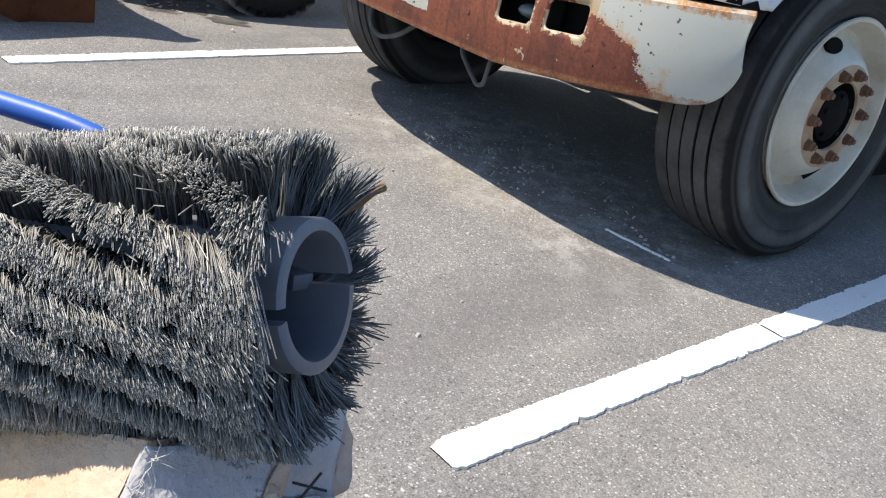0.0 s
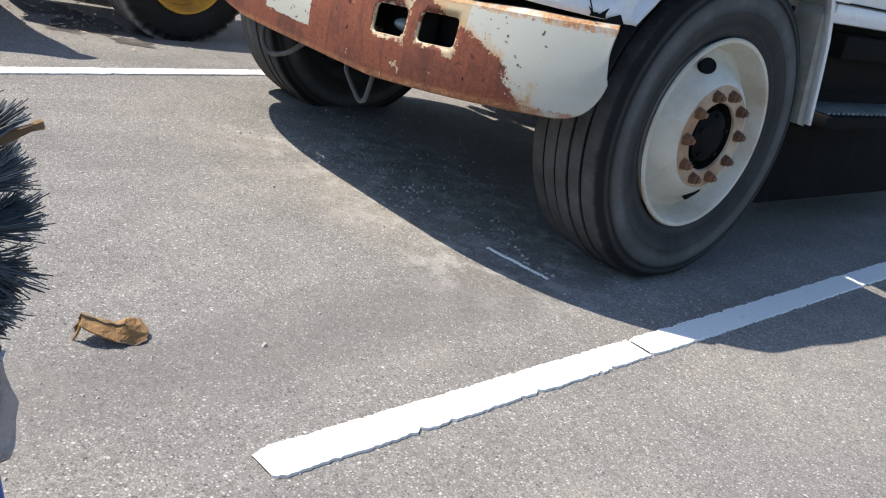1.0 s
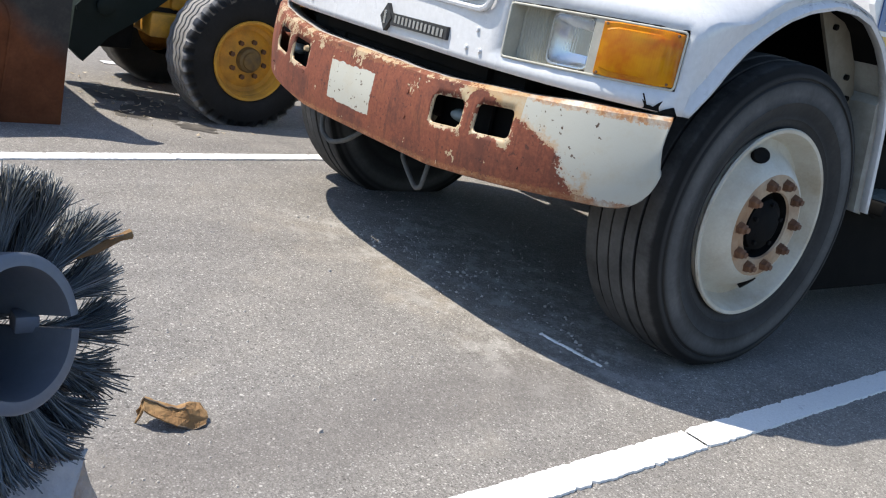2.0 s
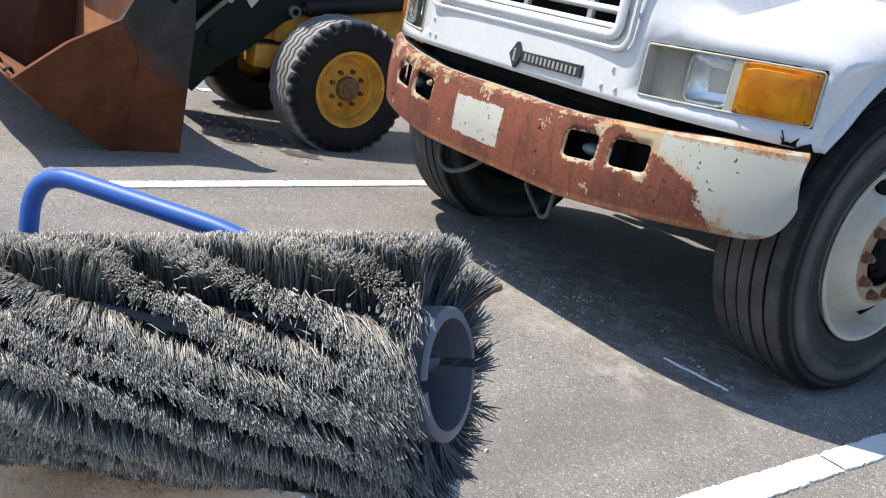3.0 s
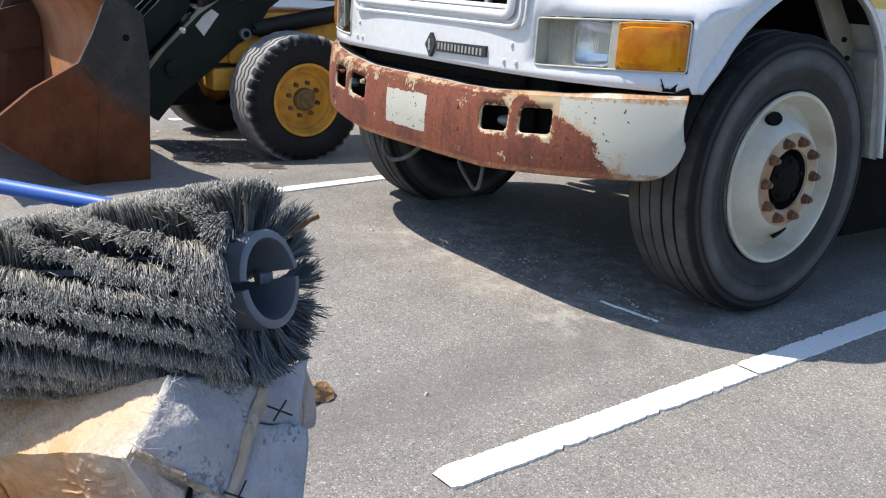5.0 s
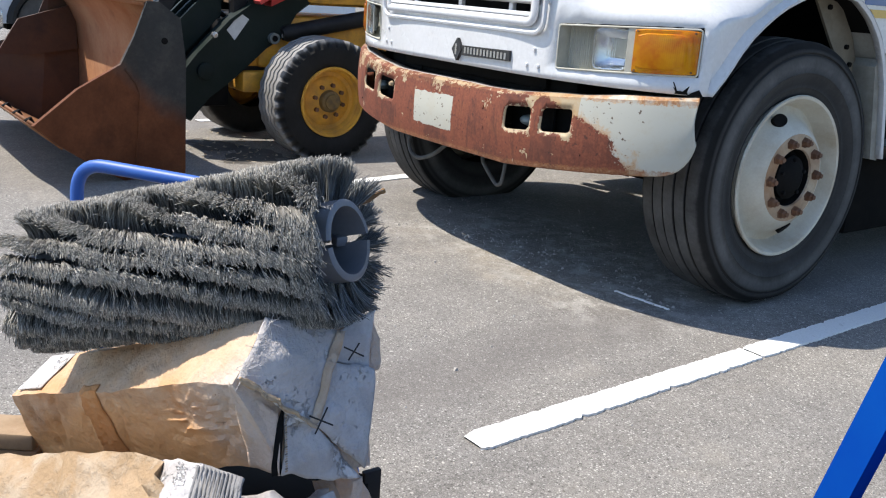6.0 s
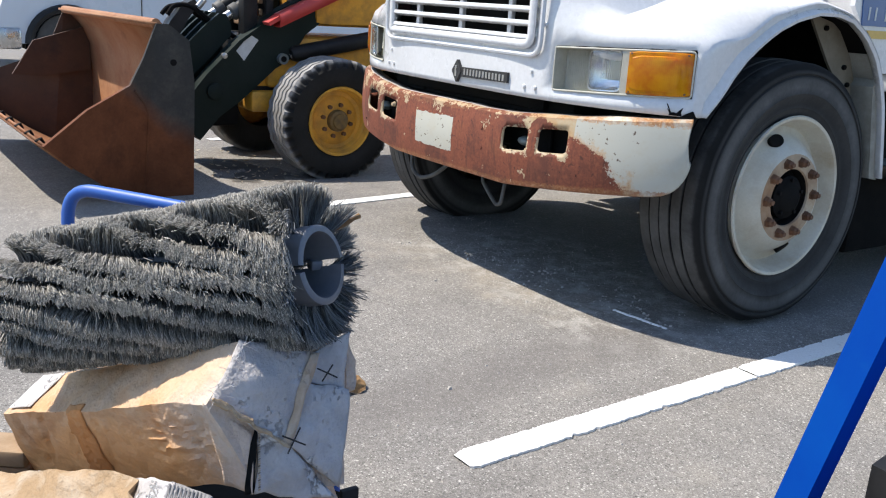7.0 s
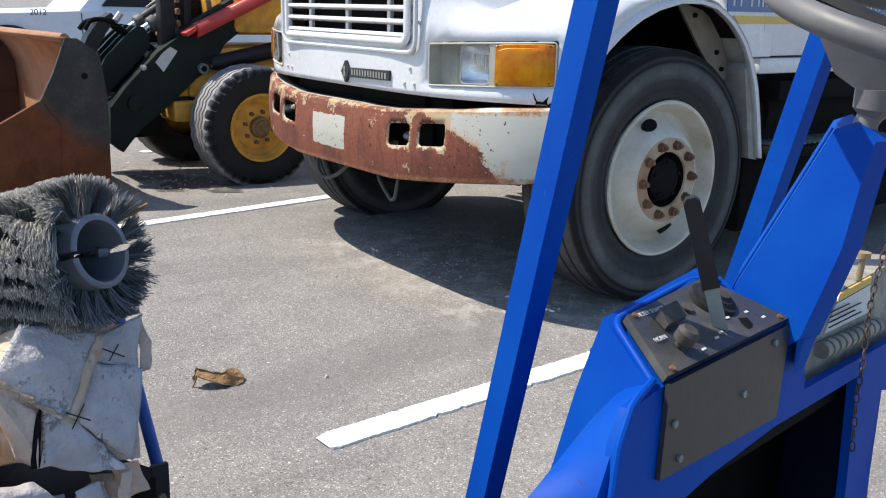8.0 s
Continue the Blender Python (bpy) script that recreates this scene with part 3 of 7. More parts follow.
def smoothstep(a, b, t):
    t = min(1.0, max(0.0, (t - a) / (b - a)))
    return t * t * (3 - 2 * t)


def along(profile, count):
    """Resample an open polyline evenly by its length."""
    pts = [Vector(p) for p in profile]
    dist = [0.0]
    for a, b in zip(pts, pts[1:]):
        dist.append(dist[-1] + (b - a).length)
    out = []
    for k in range(count):
        d, i = dist[-1] * k / (count - 1), 0
        while i < len(pts) - 2 and dist[i + 1] < d:
            i += 1
        out.append(pts[i].lerp(pts[i + 1], (d - dist[i]) / max(1e-9, dist[i + 1] - dist[i])))
    return out


def wander(p, scale, amount):
    return Vector(noise.noise_vector(Vector(p) * scale)) * amount


# ---- ground ----
def ground_z(x):
    """The lot is level and falls a little beyond the far bay line."""
    d = max(0.0, -1.5 - x)
    return -0.075 * smoothstep(0.0, 0.9, d) - 0.004 * max(0.0, min(d, 12.0) - 0.9)


def make_ground():
    xs = [-300, -60, -20, -12, -9, -7, -5.5, -4.5, -3.6, -3, -2.7, -2.4, -2.2, -2.0, -1.8, -1.65, -1.5, 0, 3, 8, 60, 300]
    ys = [-300, -60, -12, -4, 0, 4, 12, 60, 300]
    bm = rings([[(x, y, ground_z(x)) for y in ys] for x in xs], False, False)
    return tagged(part("ground", bm, ASPHALT), "worn grey asphalt of a parking lot with fine gravel", "ground", kind="structure")


make_ground()


def painted_line(name, a, b, width, seed, label):
    """A strip of thick paint with frayed edges on the asphalt."""
    rnd = random.Random(seed)
    a, b = Vector((*a, 0)), Vector((*b, 0))
    d = (b - a).normalized()
    s = Vector((-d.y, d.x, 0))
    n = int((b - a).length / 0.009)
    top, loops = 0.007, []
    for k in range(n + 1):
        p = a.lerp(b, k / n)
        fray = 0.012 * math.exp(-k * 0.8)
        chip = [0.026 * max(0.0, noise.noise((k * 0.30, seed + 30 * q, 4)) - 0.22) + 0.010 * max(0.0, noise.noise((k * 0.9, seed + 30 * q, 8)) - 0.15) for q in (1, 2)]
        l = width / 2 + rnd.uniform(-0.0022, 0.0022) + 0.004 * noise.noise((k * 0.10, seed, 0)) - fray - chip[0]
        r = width / 2 + rnd.uniform(-0.0022, 0.0022) + 0.004 * noise.noise((k * 0.11, seed + 9, 0)) - fray - chip[1]
        pts = [p + s * l, p + s * (l - 0.0012), p, p - s * (r - 0.0012), p - s * r]
        zs = [0.0006, top, top + 0.0006, top, 0.0006]
        loops.append([(q.x, q.y, ground_z(q.x) + z) for q, z in zip(pts, zs)])
    return tagged(part(name, rings(loops, False, False), LINE), label, "bay line", kind="structure")


painted_line("bay_line_1", (1.455, -1.755), (1.3885, -0.506), 0.096, 3, "white painted bay line with frayed, chipped edges")
painted_line("bay_line_1", (1.388, -0.497), (1.215, 2.6), 0.096, 13, "white painted bay line with frayed, chipped edges")
painted_line("bay_line_2", (-1.165, -1.90), (-1.71, 2.6), 0.09, 5, "white painted bay line, thin and dusty")
painted_line("bay_line_3", (-3.9, -0.5), (-4.3, 3.4), 0.10, 7, "white painted bay line beyond the loader")
painted_line("bay_line_4", (-7.6, -2.4), (-8.0, 1.4), 0.10, 8, "white painted bay line far off")


# ---- truck ----
TRUCK = thing("truck", "white long-nosed truck with a rusty peeling front bumper", "truck", pose(-0.03, 0.02, 0, 0, -0.8, 0))


def front_y(x, y0=-0.857):
    u = min(1.0, max(0.0, (abs(x) - 1.045) / 0.073))
    return y0 + 0.165 * min(abs(x), 1.12) ** 4 + 0.022 * (1 - math.sqrt(1 - 0.97 * u * u))


def lamp_rise(x):
    """The lamp opening climbs a little towards the fender."""
    return 0.021 * min(1.0, max(0.0, (abs(x) - 0.62) / 0.48))


def roll_off(ax, y):
    """How far the fender's crown has rolled down towards its side, most at the front."""
    u = min(1.0, max(0.0, (ax - 0.90) / 0.218))
    return (0.045 * u * u + 0.060 * (1 - math.sqrt(1 - 0.97 * u ** 2.4)) * (1 - smoothstep(-0.42, 0.02, y)))


ARCH = [(-0.566, 0.828), (-0.535, 0.86), (-0.490, 0.905), (-0.443, 0.970), (-0.388, 1.028), (-0.318, 1.083), (-0.23, 1.137), (-0.125, 1.178), (0.0, 1.205), (0.12, 1.205), (0.22, 1.185), (0.32, 1.13), (0.41, 1.05), (0.47, 0.96), (0.52, 0.85), (0.55, 0.74), (0.575, 0.64), (0.595, 0.55)]


def fraction(pts):
    """Share of the whole length reached at each point."""
    d = [0.0]
    for a, b in zip(pts, pts[1:]):
        d.append(d[-1] + (b - a).length)
    return [v / d[-1] for v in d]


def fender_rows(edge_loop, s):
    """Rows from the crown's edge down the outer side to the flared, rolled lip of the wheel arch."""
    tail = [(0, y, z) for y, z in ((0.425, 1.060), (0.487, 0.965), (0.535, 0.855), (0.567, 0.740), (0.612, 0.55))]
    last = edge_loop[-1]
    tops = [Vector((0, p.y, p.z)) for p in edge_loop] + along([(0, last.y, last.z)] + tail, 16)[1:]
    arch = along([(0, y, z) for y, z in ARCH], 241)
    rows = []
    for q, t in zip(fraction(tops), tops):
        e = arch[round(q * 240)]
        c = Vector((1.118, 0.02, 0.60))
        edge, t = Vector((1.128, e.y, e.z)), Vector((1.118, t.y, t.z))
        gap = (t - edge).length
        n = max(0.30, 1 - 0.034 / max(0.034, gap))
        dip = 0.016 * min(1.0, gap / 0.08)
        inn = edge + (c - edge).normalized() * 0.012
        row = [t, t.lerp(edge, 0.22 * n) + Vector((0.0015, 0, 0)), t.lerp(edge, 0.6 * n) + Vector((-0.5 * dip, 0, 0)), t.lerp(edge, n) + Vector((-dip, 0, 0)), t.lerp(edge, 0.5 + 0.5 * n) + Vector((-0.35 * dip, 0, 0)), edge, inn + Vector((-0.004, 0, 0)), inn + Vector((-0.03, 0, 0))]
        rows.append([Vector((s * p.x, p.y, p.z)) for p in row])
    return rows


def make_hood():
    """Nose and fenders as one skin: rows run up the front and back over the top, for every x."""
    lamp = (0.62, 1.098, 0.866, 1.027)
    gx, gz0, gz1 = 0.50, 1.030, 1.40
    half = [0.0, 0.1, 0.2, 0.3, 0.4, gx, 0.56, lamp[0], 0.70, 0.78, 0.86, 0.92, 0.97, 1.015, 1.05, 1.078, lamp[1], 1.109, 1.1155, 1.118]
    xs = [-v for v in half[:0:-1]] + half
    zs = [0.825, 0.845, lamp[2], 0.90, 0.95, 1.0, lamp[3]]
    loops = []
    for x in xs:
        ax = abs(x)
        yf = front_y(ax)
        sh = lamp_rise(x)
        rise = [Vector((x, yf, z + (sh if z > 0.85 else 0.0))) for z in zs]
        mid = [(x, yf, lamp[3] + sh), (x, yf + 0.004, 1.25), (x, yf + 0.012, gz1), (x, yf + 0.05, 1.47), (x, -0.62, 1.54), (x, -0.2, 1.60), (x, 0.55, 1.68), (x, 0.62, 1.69)]
        wing = [(x, yf, lamp[3] + sh), (x, yf + 0.012, 1.085), (x, yf + 0.055, 1.125), (x, max(yf + 0.14, -0.55), 1.175), (x, -0.28, 1.265), (x, 0.0, 1.290), (x, 0.20, 1.255), (x, 0.335, 1.180)]
        w = smoothstep(0.55, 0.80, ax)
        m, g = along(mid, 22), along(wing, 22)
        over = [a.lerp(b, w) for a, b in zip(m, g)]
        over = [p - Vector((0, 0, roll_off(ax, p.y) * min(1.0, i / 5))) for i, p in enumerate(over)]
        loops.append(rise + over[1:])
    bm = rings(loops, False, False)
    bm.verts.ensure_lookup_table()
    gone = []
    for fc in bm.faces:
        c = fc.calc_center_median()
        if c.y < -0.5 and lamp[0] < abs(c.x) < lamp[1] and lamp[2] < c.z - lamp_rise(c.x) < lamp[3]:
            gone.append(fc)
        elif c.y < -0.8 and abs(c.x) < gx and gz0 < c.z < 1.40:
            gone.append(fc)
    bmesh.ops.delete(bm, geom=gone, context="FACES")
    for s, loop in ((-1, loops[0]), (1, loops[-1])):
        rows = fender_rows(loop, s)
        vs = [[bm.verts.new(p) for p in r] for r in rows]
        for a, b in zip(vs, vs[1:]):
            for k in range(len(a) - 1):
                bm.faces.new((a[k], a[k + 1], b[k + 1], b[k]))
    bmesh.ops.remove_doubles(bm, verts=bm.verts, dist=0.0008)
    hood = part("hood", bm, WHITE, TRUCK, "white sheet-metal hood and fenders")
    mod = hood.modifiers.new("thickness", "SOLIDIFY")
    mod.thickness, mod.offset = 0.006, -1


make_hood()


def fender_inside(s):
    """Inside of the wheel arch: liner, splash plate and bracket."""
    tunnel = []
    for y, z in ARCH:
        c = Vector((0, 0.02, 0.60))
        d = (Vector((0, y, z)) - c).normalized() * 0.012
        tunnel.append([(s * x, y + d.y, z + d.z) for x in (1.115, 0.98, 0.80, 0.60)])
    part("fender_liner", rings(tunnel[:13], False, False), BLACK, TRUCK, "black inner fender")
    part("fender_liner", rings([row[:2] for row in tunnel[12:]], False, False), LINER, TRUCK, "grey inner fender tail, dusty")
    part("fender_liner", rings([row[1:] for row in tunnel[12:]], False, False), BLACK, TRUCK, "black inner fender")
    part("splash_plate", slab([(0.545, 0.55), (0.598, 0.54), (0.562, 0.74), (0.528, 0.86), (0.478, 0.96), (0.455, 0.93)], 0.13, lambda u, v, w: (s * (1.10 - w), u, v)), LINER, TRUCK)
    if s > 0:
        part("bracket", soften(slab([(0.11, 1.205), (0.30, 1.165), (0.42, 1.040), (0.475, 0.94), (0.49, 0.885), (0.405, 0.885), (0.27, 1.02)], 0.012, lambda u, v, w: (1.0 - w, u, v)), 0.003), BRACKET, TRUCK, "dusty beige fender bracket, darkened for shade")
        for y, z in ((0.38, 1.00), (0.42, 0.93), (0.22, 1.15)):
            part("bolt", pipe([(1.0, y, z), (1.012, y, z)], 0.010, 8), BLACK, TRUCK)


fender_inside(1)
fender_inside(-1)
part("inner_front", block(2.0, 0.03, 0.26, (0, -0.50, 0.95), 0), BLACK, TRUCK)
part("radiator", block(1.0, 0.05, 0.75, (0, -0.74, 1.15), 0.004), BLACK, TRUCK, "black radiator behind the grille")
for q in (-1, 1):
    part("corner_plate", block(0.26, 0.05, 0.18, (q * 0.90, -0.575, 0.77), 0.004, Matrix.Rotation(radians(q * 22), 4, "Z")), BLACK, TRUCK)
part("crossmember", block(1.30, 0.10, 0.26, (0, -0.69, 0.735), 0.01), BLACK, TRUCK)


# hidden plate added behind the bumper to keep sun off the ground below
sun_stop = []
for k in range(29):
    x = -1.05 + k * 0.075
    yb, zb = -0.868 + 0.160 * abs(x) ** 4, 0.728 + 0.062 * max(0.0, abs(x) - 0.40) / 0.70
    sun_stop.append([(x, yb + 0.03, zb), (x, -0.56, zb), (x, -0.56, zb - 0.012), (x, yb + 0.03, zb - 0.012)])
part("bumper_sun_stop", rings(sun_stop), BLACK, TRUCK)


def make_grille():
    gx, z0, z1 = 0.50, 1.035, 1.40
    y = front_y(0) - 0.004
    frame_pts = rounded([(-gx, y, z0 + 0.01), (-gx - 0.008, y, z0 - 0.012), (gx + 0.008, y, z0 - 0.012), (gx + 0.008, y, z1), (-gx - 0.008, y, z1), (-gx - 0.008, y, z0 - 0.01)], 0.04)
    bm = pipe(frame_pts, 0.018, 10)
    bmesh.ops.scale(bm, vec=(1, 0.75, 1), space=Matrix.Translation((0, -y, 0)), verts=bm.verts)
    g = part("grille", bm, WHITE, TRUCK, "white slatted grille in a rounded frame")
    for k in range(7):
        z = z0 + 0.012 + k * 0.052
        part("slat", block(2 * gx, 0.035, 0.017, (0, y + 0.012, z), 0.004, Matrix.Rotation(radians(-18), 4, "X")), WHITE, g)
    for x in (-0.333, 0.0, 0.333):
        part("upright", block(0.024, 0.02, z1 - z0, (x, y + 0.036, (z0 + z1) / 2), 0.003), WHITE, g)
    # raised outer frame line on the nose
    part("grille_frame", pipe(rounded([(-0.565, y + 0.002, 1.38), (-0.56, y + 0.004, 0.985), (0.56, y + 0.004, 0.985), (0.565, y + 0.002, 1.38)], 0.06), 0.010, 8), WHITE, TRUCK)


make_grille()


def make_lamp(s):
    x0, x1, z0, z1 = 0.62, 1.098, 0.866, 1.027
    xm = 0.908

    def at(u, v, w):
        return (s * u, front_y(u) + w, v + lamp_rise(u))
    lamp = part("headlamp", rings([[at(x, z0, 0.0), at(x, z0, 0.055), at(x, z1, 0.055), at(x, z1, 0.0)] for x in (x0, 0.70, 0.78, 0.85, xm)], False, False), BEZEL, TRUCK, "square headlamp in a pale bezel with an amber turn lamp")
    span = [x0 + 0.003 + (x1 - x0 - 0.006) * k / 8 for k in range(9)]
    edge = rounded([at(0.80, z1 - 0.003, -0.001), *[at(u, z1 - 0.003, -0.001) for u in span[2::-1]], *[at(u, z0 + 0.003, -0.001) for u in span], *[at(u, z1 - 0.003, -0.001) for u in span[:2:-1]]], 0.012)
    part("bezel", pipe(edge, 0.0035, 8), BEZEL, lamp)
    part("seal", pipe([Vector(p) + Vector((0, 0.003, 0.0045)) for p in (at(u, z1 - 0.003, 0) for u in span)], 0.003, 6), BLACK, lamp, "thin black gap above the lamp")
    part("mullion", rings([[at(u, z, d) for u, d in ((0.888, 0.05), (0.886, 0.004), (0.890, -0.001), (xm + 0.006, -0.001), (xm + 0.006, 0.05))] for z in (z0 + 0.002, z1 - 0.002)]), BEZEL, lamp)
    wall = [at(x0, z0, 0.0), at(x0, z0, 0.055), at(x0, z1, 0.055), at(x0, z1, 0.0)]
    part("reveal", rings([wall, [(p[0] + s * 0.004, p[1], p[2]) for p in wall]]), BEZEL, lamp)
    gl0, gl1 = 0.768, 0.882
    for k in range(14):
        u = x0 + 0.016 + k * 0.0088
        part("bezel_rib", rings([[at(u - 0.0022, z, 0.055), at(u, z, 0.0505), at(u + 0.0022, z, 0.055)] for z in (z0 + 0.006, z1 - 0.006)]), BEZEL, lamp)

    def rect(i, d):
        a, b, c, e, r = gl0 + i, gl1 - i, z0 + 0.016 + i, z1 - 0.010 - i, max(0.006, 0.020 - i * 0.4)
        ring = []
        for cx, cz, q in ((b - r, e - r, 0), (a + r, e - r, 1), (a + r, c + r, 2), (b - r, c + r, 3)):
            for k in range(4):
                w = (q + k / 3) * math.pi / 2
                ring.append(at(cx + r * math.cos(w), cz + r * math.sin(w), d))
        return ring
    part("reflector", rings([rect(-0.003, 0.012), rect(0.004, 0.028), rect(0.016, 0.046), rect(0.034, 0.052)], False, True), MIRROR, lamp, "bright bowl of the headlamp")
    loops = [rect(-0.004, 0.014), rect(-0.004, 0.012), rect(0.004, 0.004), rect(0.014, 0.0)]
    pane = part("lamp_glass", rings(loops), GLASS, lamp, "clear ribbed headlamp glass")
    pane.visible_shadow = False
    part("lamp_rim", pipe([*loops[1], loops[1][0]], 0.004, 6), CHROME, lamp)
    def lens(i, d, r):
        """A rounded outline of the turn lamp, drawn in by i and standing at depth d."""
        a, b, c, e = xm + 0.005 + i, x1 - 0.006 - i, z0 + 0.006 + i, z1 - 0.006 - i
        ring = [at(a + (b - a) * k / 6, c + (r * 0.4 if k in (0, 6) else 0), d) for k in range(7)] + [at(b - (b - a) * k / 6, e - (r * 0.4 if k in (0, 6) else 0), d) for k in range(7)]
        return ring
    loops = [lens(0.0, 0.05, 0.01), lens(0.0, -0.004, 0.01), lens(0.003, -0.008, 0.012), lens(0.014, -0.008, 0.016), lens(0.017, -0.013, 0.02), lens(0.030, -0.015, 0.02)]
    turn = part("turn_lamp", rings(loops), AMBER, lamp, "amber plastic turn lamp")
    for u, v in ((xm + 0.016, z0 + 0.014), (xm + 0.016, z1 - 0.014), (x1 - 0.015, z1 - 0.015), (x1 - 0.015, z0 + 0.015)):
        part("screw", pipe([at(u, v, -0.006), at(u, v, -0.0105)], 0.0038, 8), RUST, turn)


part("paint_tear", slab([(1.046, 0.827), (1.049, 0.834), (1.041, 0.850), (1.053, 0.837), (1.058, 0.839), (1.066, 0.836), (1.071, 0.843), (1.081, 0.856), (1.077, 0.840), (1.079, 0.827)], 0.006, lambda u, v, w: (u, front_y(u) - 0.003 + w, v)), BLACK, TRUCK, "black jagged tear at the hood corner")
make_lamp(1)
make_lamp(-1)

# nose badge: a dark plate with a diamond and pale bars
badge = part("badge", slab([(0.075, 0.862), (0.385, 0.868), (0.385, 0.908), (0.075, 0.902)], 0.012, lambda u, v, w: (u, front_y(u) - w, v)), EMBLEM, TRUCK, "black nose badge with a diamond and pale marks")
part("diamond", soften(slab([(0.015, 0.884), (0.048, 0.838), (0.081, 0.884), (0.048, 0.930)], 0.016, lambda u, v, w: (u, front_y(u) - w, v)), 0.003), EMBLEM, badge)
part("diamond_mark", slab([(0.040, 0.862), (0.052, 0.862), (0.052, 0.906), (0.040, 0.906)], 0.018, lambda u, v, w: (u, front_y(u) - w, v)), CHROME, badge)
for k in range(13):
    u = 0.098 + k * 0.0215
    part("mark", slab([(u, 0.8725), (u + 0.0115, 0.8727), (u + 0.0115, 0.8975), (u, 0.8973)], 0.0135, lambda a, v, w: (a, front_y(a) - w, v)), CHROME, badge)
for u, v in ((0.475, 0.865), (0.535, 0.865), (0.51, 0.925), (-0.55, 0.87), (-0.50, 0.868), (-0.53, 0.93), (0.565, 1.10)):
    part("stud", pipe([(u, front_y(u), v), (u, front_y(u) - 0.007, v)], [0.009, 0.006], 10), WHITE, TRUCK)
part("torn_rubber", pipe([(1.045, -0.655, 0.832), (1.06, -0.672, 0.845), (1.05, -0.678, 0.868)], 0.0022, 5), BLACK, TRUCK)
part("torn_edge", slab([(1.075, 0.822), (1.112, 0.824), (1.104, 0.846), (1.09, 0.836)], 0.01, lambda u, v, w: (u, front_y(u) - 0.004 + w, v)), BLACK, TRUCK)


def make_bumper():
    def y_at(x):
        return -0.868 + 0.160 * abs(x) ** 4

    def top(x):
        return 0.742 + 0.062 * max(0.0, abs(x) - 0.40) / 0.70

    def bottom(x):
        return 0.482 + 0.068 * max(0.0, abs(x) - 0.40) / 0.70
    slots = [(0.405, 0.548), (0.597, 0.738), (-0.548, -0.405), (-0.738, -0.597)]
    c = 0.014
    xs = sorted({round(v, 4) for v in np.arange(-0.9, 0.901, 0.06)} | {round(v, 4) for s in slots for a in s for v in (a, a - c, a + c)} | {-0.945, 0.945} | {q * v for q in (-1, 1) for v in (0.985, 1.01, 1.035, 1.057, 1.075, 1.089, 1.100, 1.109, 1.115, 1.119, 1.122)})
    zs = [0.482, 0.495, 0.53, 0.57, 0.595, 0.610, 0.624, 0.66, 0.692, 0.706, 0.727, 0.742]
    s0, s1 = 5, 9

    def spot(x, z):
        lo, hi = bottom(x), top(x)
        q = (z - 0.482) / 0.26
        round_off = max(0.0, abs(x) - 0.985) / 0.1385
        lo += 0.14 * (1 - math.sqrt(max(0.0, 1 - round_off ** 4)))
        zz = lo + q * (hi - lo)
        return Vector((x, y_at(x) - 0.012 * math.sin(math.pi * q) + 0.005 * noise.noise((x * 3, zz * 5, 2)), zz))
    grid = []
    for x in xs:
        row = [spot(x, z) for z in zs]
        d = Vector((-0.64 * x ** 3, 1.0, 0)).normalized()
        wav = 0.006 * noise.noise((x * 6, 4, 0))
        head = row[-1]
        row = [row[0] + d * 0.05 + Vector((0, 0, 0.004)), row[0] + d * 0.010 - Vector((0, 0, 0.003))] + row + [head + d * 0.010 + Vector((0, 0, 0.007 + wav)), head + d * 0.075 + Vector((0, 0, 0.008 + wav))]
        grid.append(row)
    bm = bmesh.new()
    vs = [[bm.verts.new(p) for p in row] for row in grid]
    for i in range(len(xs) - 1):
        xm = (xs[i] + xs[i + 1]) / 2
        hole = next((s for s in slots if s[0] < xm < s[1]), None)
        for k in range(len(grid[0]) - 1):
            q = k - 2
            p00, p10, p11, p01 = vs[i][k], vs[i + 1][k], vs[i + 1][k + 1], vs[i][k + 1]
            if hole and s0 <= q < s1:
                left, right = xm - hole[0] < c, hole[1] - xm < c
                low, high = q == s0, q == s1 - 1
                if left and low:
                    bm.faces.new((p00, p10, p01))
                elif right and low:
                    bm.faces.new((p00, p10, p11))
                elif left and high:
                    bm.faces.new((p00, p11, p01))
                elif right and high:
                    bm.faces.new((p10, p11, p01))
                continue
            bm.faces.new((p00, p10, p11, p01))
    ob = part("front_bumper", bm, BUMPER, TRUCK, "bent steel bumper, cream paint peeled to red-brown rust")
    mod = ob.modifiers.new("thickness", "SOLIDIFY")
    mod.thickness, mod.offset = 0.008, 1
    for a, b in slots:
        m = (a + b) / 2
        ring = [spot(x, z) - Vector((0, 0.004, 0)) for x, z in ((m, 0.61), (b, 0.61), (b, 0.706), (a, 0.706), (a, 0.61), (m, 0.61))]
        part("slot_collar", pipe(rounded(ring, 0.024), 0.0042, 8), BUMPER, ob)
        # black plates added behind each slot so no sun shines through it
        part("slot_dark_stop", block(b - a + 0.10, 0.01, 0.17, (m, y_at(m) + 0.068 + 0.004 * slots.index((a, b)), 0.655), 0), BLACK, ob)
        part("slot_sun_stop", block(b - a + 0.10, 0.085, 0.008, (m, y_at(m) + 0.055, 0.574), 0), BLACK, ob)
    for x in (0.475, -0.66):
        bm = bmesh.new()
        bmesh.ops.create_uvsphere(bm, u_segments=16, v_segments=8, radius=0.05)
        bmesh.ops.scale(bm, vec=(1.0, 0.7, 0.42), verts=bm.verts)
        bmesh.ops.translate(bm, vec=(x, y_at(x) + 0.055, 0.652), verts=bm.verts)
